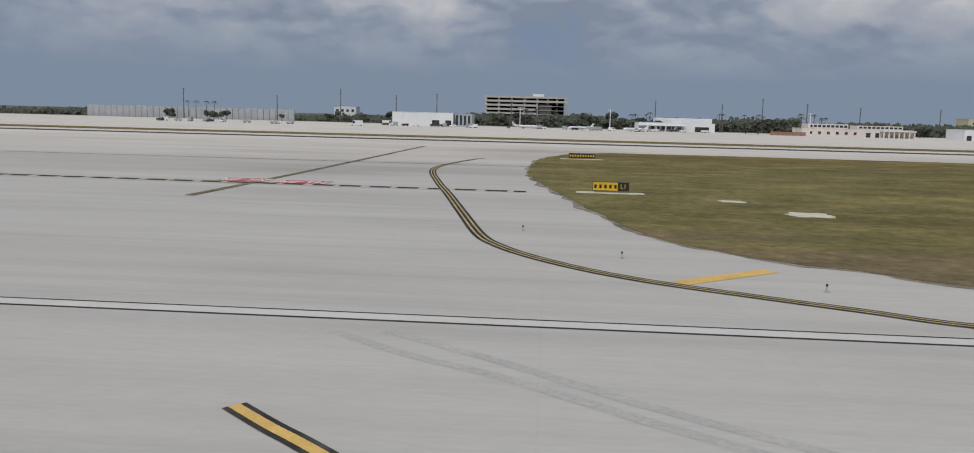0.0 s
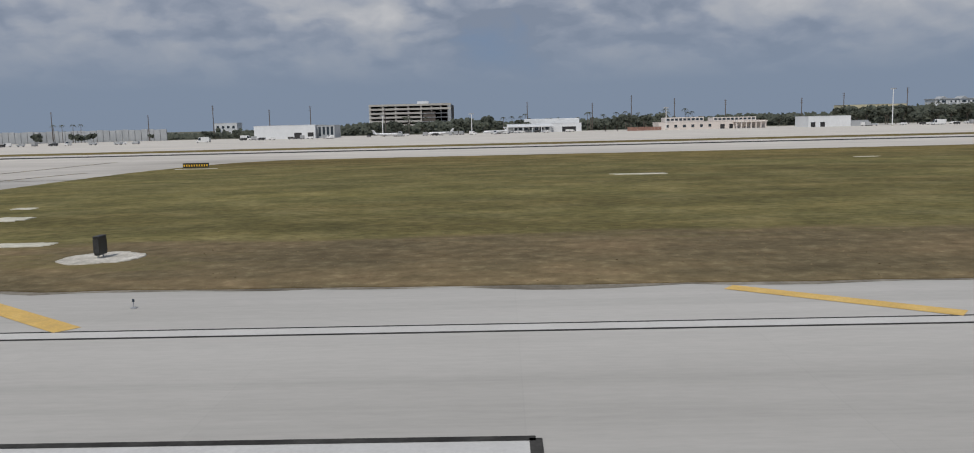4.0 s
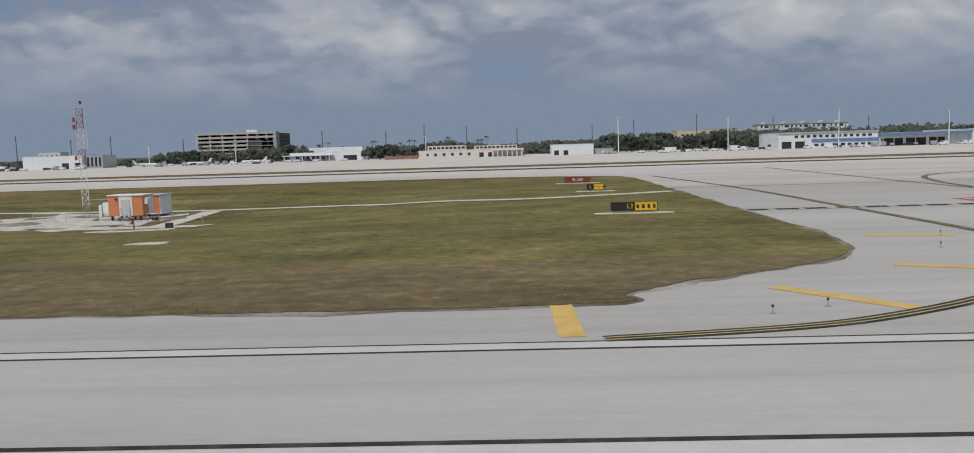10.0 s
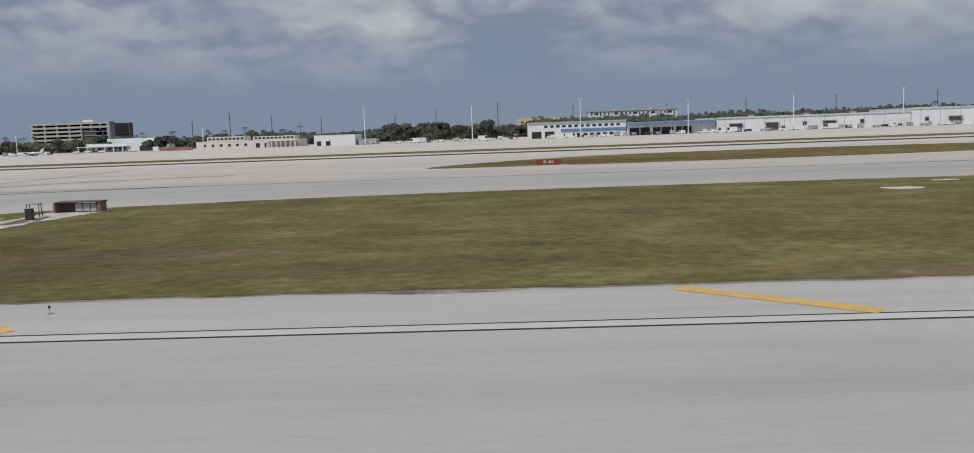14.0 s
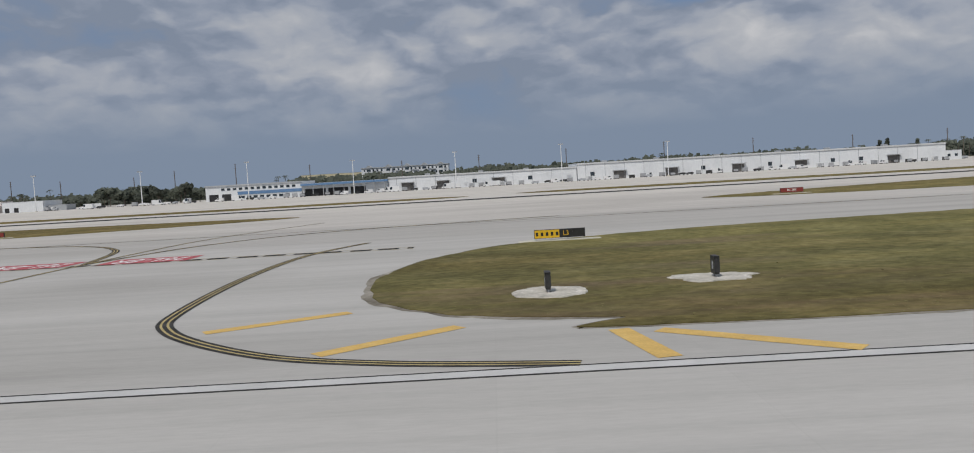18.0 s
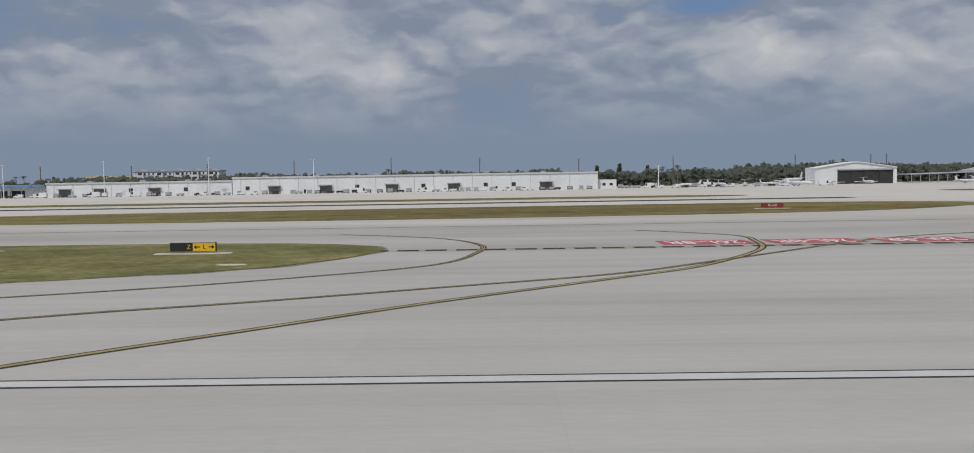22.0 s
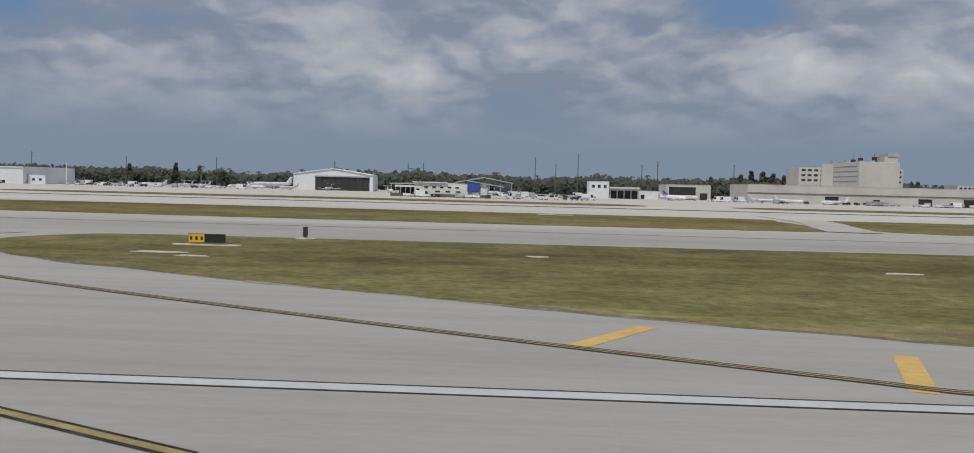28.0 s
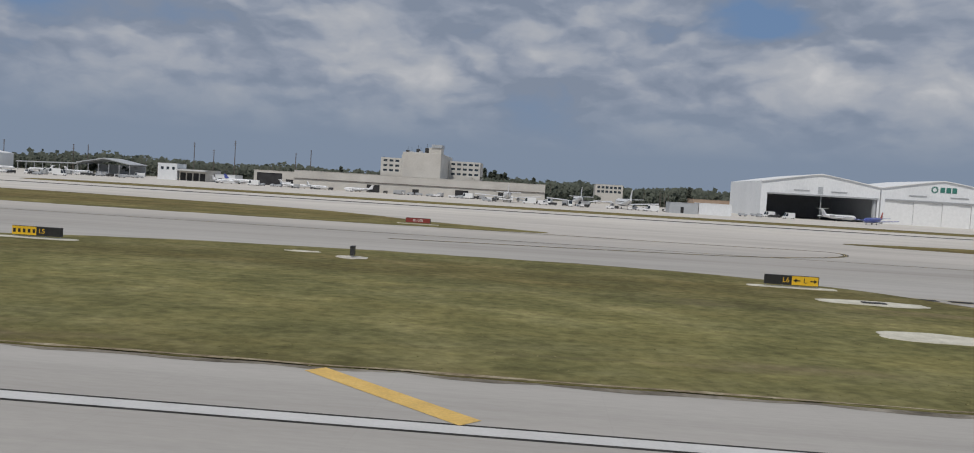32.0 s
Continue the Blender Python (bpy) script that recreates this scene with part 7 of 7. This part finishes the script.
for x, y, r in ((1470, 454, -88), (1494.5, 454, -84)):
    copy_thing(big_liner, pose(x, y, 0, 0, 0, r))
copy_thing(jet, pose(1618, 482, 0, 0, 0, 205) @ Matrix.Scale(1.5, 4))
aircraft("parked_airliner", "blue airliner with a red tail before a hangar", 1619, 436, 48, 24, AIR_BLUE, AIR_RED)


# ---- poles ----
def mast_light(x, y, h, label="tall white floodlight mast on the apron"):
    m = thing("floodlight_mast", label, "light mast", x, y, 0, group="floodlight masts")
    part("pole", tubes(((0, 0, 0), (0, 0, h), 0.34, 0.2), sides=8), WHITE_METAL, m)
    part("crossarm", boxes((-1.6, 1.6, -0.12, 0.12, h - 0.5, h - 0.2)), WHITE_METAL, m)
    for i in range(4):
        part("lamp_head", boxes((-1.5 + i * 0.85, -1.05 + i * 0.85, -0.5, 0.1, h - 0.25, h + 0.25), bevel=0.04), STEEL, m)
    part("base", boxes((-0.6, 0.6, -0.6, 0.6, 0, 0.5), bevel=0.05), SLAB, m)


for x, h in ((292, 22), (357, 21), (422, 23), (486, 20.5), (548, 22), (612, 23), (676, 21), (884, 14), (170, 15), (40, 14), (-20, 14)):
    mast_light(x, 500 if x > 280 else 560, h)


def utility_pole(x, y, h):
    p = thing("utility_pole", "tall dark utility pole with short crossarms", "utility pole", x, y, 0, group="utility poles")
    part("pole", tubes(((0, 0, 0), (0, 0, h), 0.45, 0.25), sides=7), WALL_BROWN, p)
    for k in range(3):
        part("crossarm", boxes((-0.9, 0.9, -0.1, 0.1, h - 0.8 - k * 1.5, h - 0.6 - k * 1.5)), WALL_BROWN, p)


for x, h in ((-291, 24), (-215, 20), (-164, 26), (-120, 22), (-88, 24), (-30, 20), (80, 23), (130, 21), (160, 26), (193, 23), (232, 21), (290, 21), (322, 24), (370, 27), (428, 23), (500, 22), (560, 23), (628, 24), (704, 25), (773, 24), (850, 22), (923, 23), (1017, 22.6), (1075, 22), (1087, 22.3), (1190, 24), (1207, 32), (1256, 25), (1268, 28), (1326, 26.6), (1174, 29)):
    utility_pole(x, 645, h)


# ---- trees ----
def leaf_cloud(bm, rnd, lobes, count, size):
    for _ in range(count):
        cx, cy, cz, r = rnd.choice(lobes)
        d = Vector((rnd.gauss(0, 1), rnd.gauss(0, 1), rnd.gauss(0, 1))).normalized() * r * rnd.uniform(0.55, 1.05)
        c = Vector((cx, cy, cz)) + Vector((d.x, d.y, d.z * 0.75))
        nrm = d.normalized() + Vector((rnd.gauss(0, 0.4), rnd.gauss(0, 0.4), 0.35 + rnd.gauss(0, 0.4)))
        a = nrm.cross(Vector((rnd.gauss(0, 1), rnd.gauss(0, 1), rnd.gauss(0, 1)))).normalized()
        b = nrm.cross(a).normalized()
        s = size * rnd.uniform(0.6, 1.4)
        bm.faces.new([bm.verts.new(c + a * s), bm.verts.new(c + b * s), bm.verts.new(c - a * s * 0.8), bm.verts.new(c - b * s * 0.9)])


def broad_tree(seed, h, w, x=0, y=0, pine=False):
    rnd = random.Random(seed)
    t = thing("tree", "tall dark pine-like tree behind the airport" if pine else "dark green broadleaf tree behind the airport", "tree", x, y, 0, group="trees")
    rows = [((0, 0, 0), (0.2, 0.1, h * 0.42), 0.32, 0.2)]
    lobes = []
    for k in range(6 if not pine else 7):
        a = rnd.uniform(0, 6.28)
        if pine:
            f = k / 6
            tip = (math.cos(a) * w * 0.22 * (1 - f), math.sin(a) * w * 0.22 * (1 - f), h * (0.32 + 0.62 * f))
            lobes.append((*tip, w * (0.30 - 0.2 * f)))
        else:
            tip = (math.cos(a) * w * rnd.uniform(0.12, 0.34), math.sin(a) * w * 0.3, h * rnd.uniform(0.52, 0.80))
            lobes.append((*tip, w * rnd.uniform(0.18, 0.30)))
        rows.append(((0.2, 0.1, h * 0.36), tip, 0.14, 0.05))
    part("trunk", tubes(*rows, sides=6), BARK, t)
    bm = bmesh.new()
    leaf_cloud(bm, rnd, lobes, 420, 1.15)
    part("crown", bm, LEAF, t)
    return t


def palm(seed, h, x=0, y=0):
    rnd = random.Random(seed)
    t = thing("palm_tree", "slender palm tree with a drooping crown", "palm tree", x, y, 0, group="palm trees")
    lean = rnd.uniform(-0.6, 0.6)
    part("trunk", tubes(((0, 0, 0), (lean * 0.4, 0, h * 0.5), 0.26, 0.2), ((lean * 0.4, 0, h * 0.5), (lean, 0, h), 0.2, 0.17), sides=7), BARK, t)
    bm = bmesh.new()
    for k in range(16):
        a, up_ = 2 * math.pi * k / 16 + rnd.uniform(-0.2, 0.2), rnd.uniform(-0.2, 0.9)
        d = Vector((math.cos(a), math.sin(a), 0))
        side = Vector((-d.y, d.x, 0)) * 0.32
        prev = None
        for i in range(5):
            f = i / 4
            c = Vector((lean, 0, h)) + d * 2.6 * f + Vector((0, 0, up_ * 1.6 * f - 2.2 * f * f))
            wdt = side * (1 - 0.8 * f) + Vector((0, 0, 0.05))
            pair = (bm.verts.new(c - wdt), bm.verts.new(c + wdt))
            if prev:
                bm.faces.new((prev[0], pair[0], pair[1], prev[1]))
            prev = pair
    part("crown", bm, PALM_LEAF, t)
    return t


rnd_t = random.Random(5)
trees = [broad_tree(1, 11, 11, -40, 650), broad_tree(2, 12.5, 10, -25, 655), broad_tree(3, 9.5, 12, 35, 648), broad_tree(4, 14, 12, 48, 660), broad_tree(6, 8, 10, 135, 640)]
pines = [broad_tree(11, 18, 9, 884, 660, True), broad_tree(12, 16, 8, 905, 655, True)]
palms = [palm(21, 12, 140, 655), palm(22, 13.5, 150, 660), palm(23, 10.5, 170, 650)]
for _ in range(215):
    x = rnd_t.uniform(-60, 1560) if rnd_t.random() < 0.9 else rnd_t.uniform(-330, -60)
    copy_thing(rnd_t.choice(trees), pose(x, rnd_t.uniform(600, 720), 0, 0, 0, rnd_t.uniform(0, 360)) @ Matrix.Scale(rnd_t.uniform(0.45, 0.92), 4))
for x in (130, 138, 146, 300, 306, 312, 318, 326, 332, 338):
    copy_thing(rnd_t.choice(trees), pose(x, 560 + rnd_t.uniform(0, 20), 0, 0, 0, rnd_t.uniform(0, 360)))
for x in (300, 311, 322, 334, 346, 358, 370, 379, 295, 287, 352, 364):
    copy_thing(rnd_t.choice(trees), pose(x, 545 + rnd_t.uniform(0, 40), 0, 0, 0, rnd_t.uniform(0, 360)))
for x in (862, 898, 936, 1301, 1444, 1560):
    copy_thing(rnd_t.choice(pines[1:] + trees[3:4]), pose(x, rnd_t.uniform(590, 640), 0, 0, 0, rnd_t.uniform(0, 360)))
for _ in range(26):
    x = rnd_t.uniform(-60, 1560)
    for _k in range(rnd_t.randint(3, 6)):
        copy_thing(rnd_t.choice(palms), pose(x + rnd_t.uniform(-16, 16), rnd_t.uniform(600, 720), 0, 0, 0, rnd_t.uniform(0, 360)) @ Matrix.Scale(rnd_t.uniform(0.85, 1.2), 4))
for x in (-276, -270, -262, -256, 1404, 1410, 1416, 1424, 1430, 1330, 1334, 126, 152, 124):
    copy_thing(palms[1], pose(x, 620 if x < 1300 else 548, 0, 0, 0, rnd_t.uniform(0, 360)))


for k in range(14):
    copy_thing((pines + trees[:1])[k % 3], pose(1370 + 3.4 * k, 800 + 9 * (k % 3), 0, 0, 0, 40 * k) @ Matrix.Scale((1.35, 1.5, 1.9)[k % 3] * (0.85 + 0.07 * (k % 4)), 4))


def far_woods():
    """The unbroken belt of far treetops, as one."""
    rnd = random.Random(77)
    bm = bmesh.new()
    verts, faces = [], []
    x = -900.0
    while x < 2500:
        h = (4.5 if x < -70 else 9.5 if x < 400 else 14.0 if x < 840 else 12.5 if x < 1000 else 15.5) + 4 * noise.noise((x * 0.02, 0, 0)) + 3.4 * noise.noise((x * 0.11, 4, 0)) - 3.2
        for _ in range(46):
            c = Vector((x + rnd.uniform(-6, 6), 720 + rnd.uniform(-30, 60), rnd.uniform(0.5, max(2.0, h + rnd.uniform(0, 3)))))
            nrm = Vector((rnd.gauss(0, 0.5), -0.8 + rnd.gauss(0, 0.4), 0.7 + rnd.gauss(0, 0.4)))
            a = nrm.cross(Vector((rnd.gauss(0, 1), rnd.gauss(0, 1), rnd.gauss(0, 1)))).normalized()
            b = nrm.cross(a).normalized()
            s = rnd.uniform(1.2, 2.8)
            n = len(verts)
            verts += [c + a * s, c + b * s, c - a * s, c - b * s]
            faces.append((n, n + 1, n + 2, n + 3))
        x += 2.4
    bm.free()
    me = bpy.data.meshes.new("far_woods")
    me.from_pydata(verts, [], faces)
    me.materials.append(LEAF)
    return tagged(new("far_woods", me), "far belt of dark treetops behind the airport", "woods", kind="stuff")


far_woods()


# ---- set the whole place down at its scale ----
for ob in list(scene.objects):
    if ob.parent is None and ob.type in ("MESH", "EMPTY"):
        ob.matrix_basis = Matrix.Scale(SCALE, 4) @ ob.matrix_basis
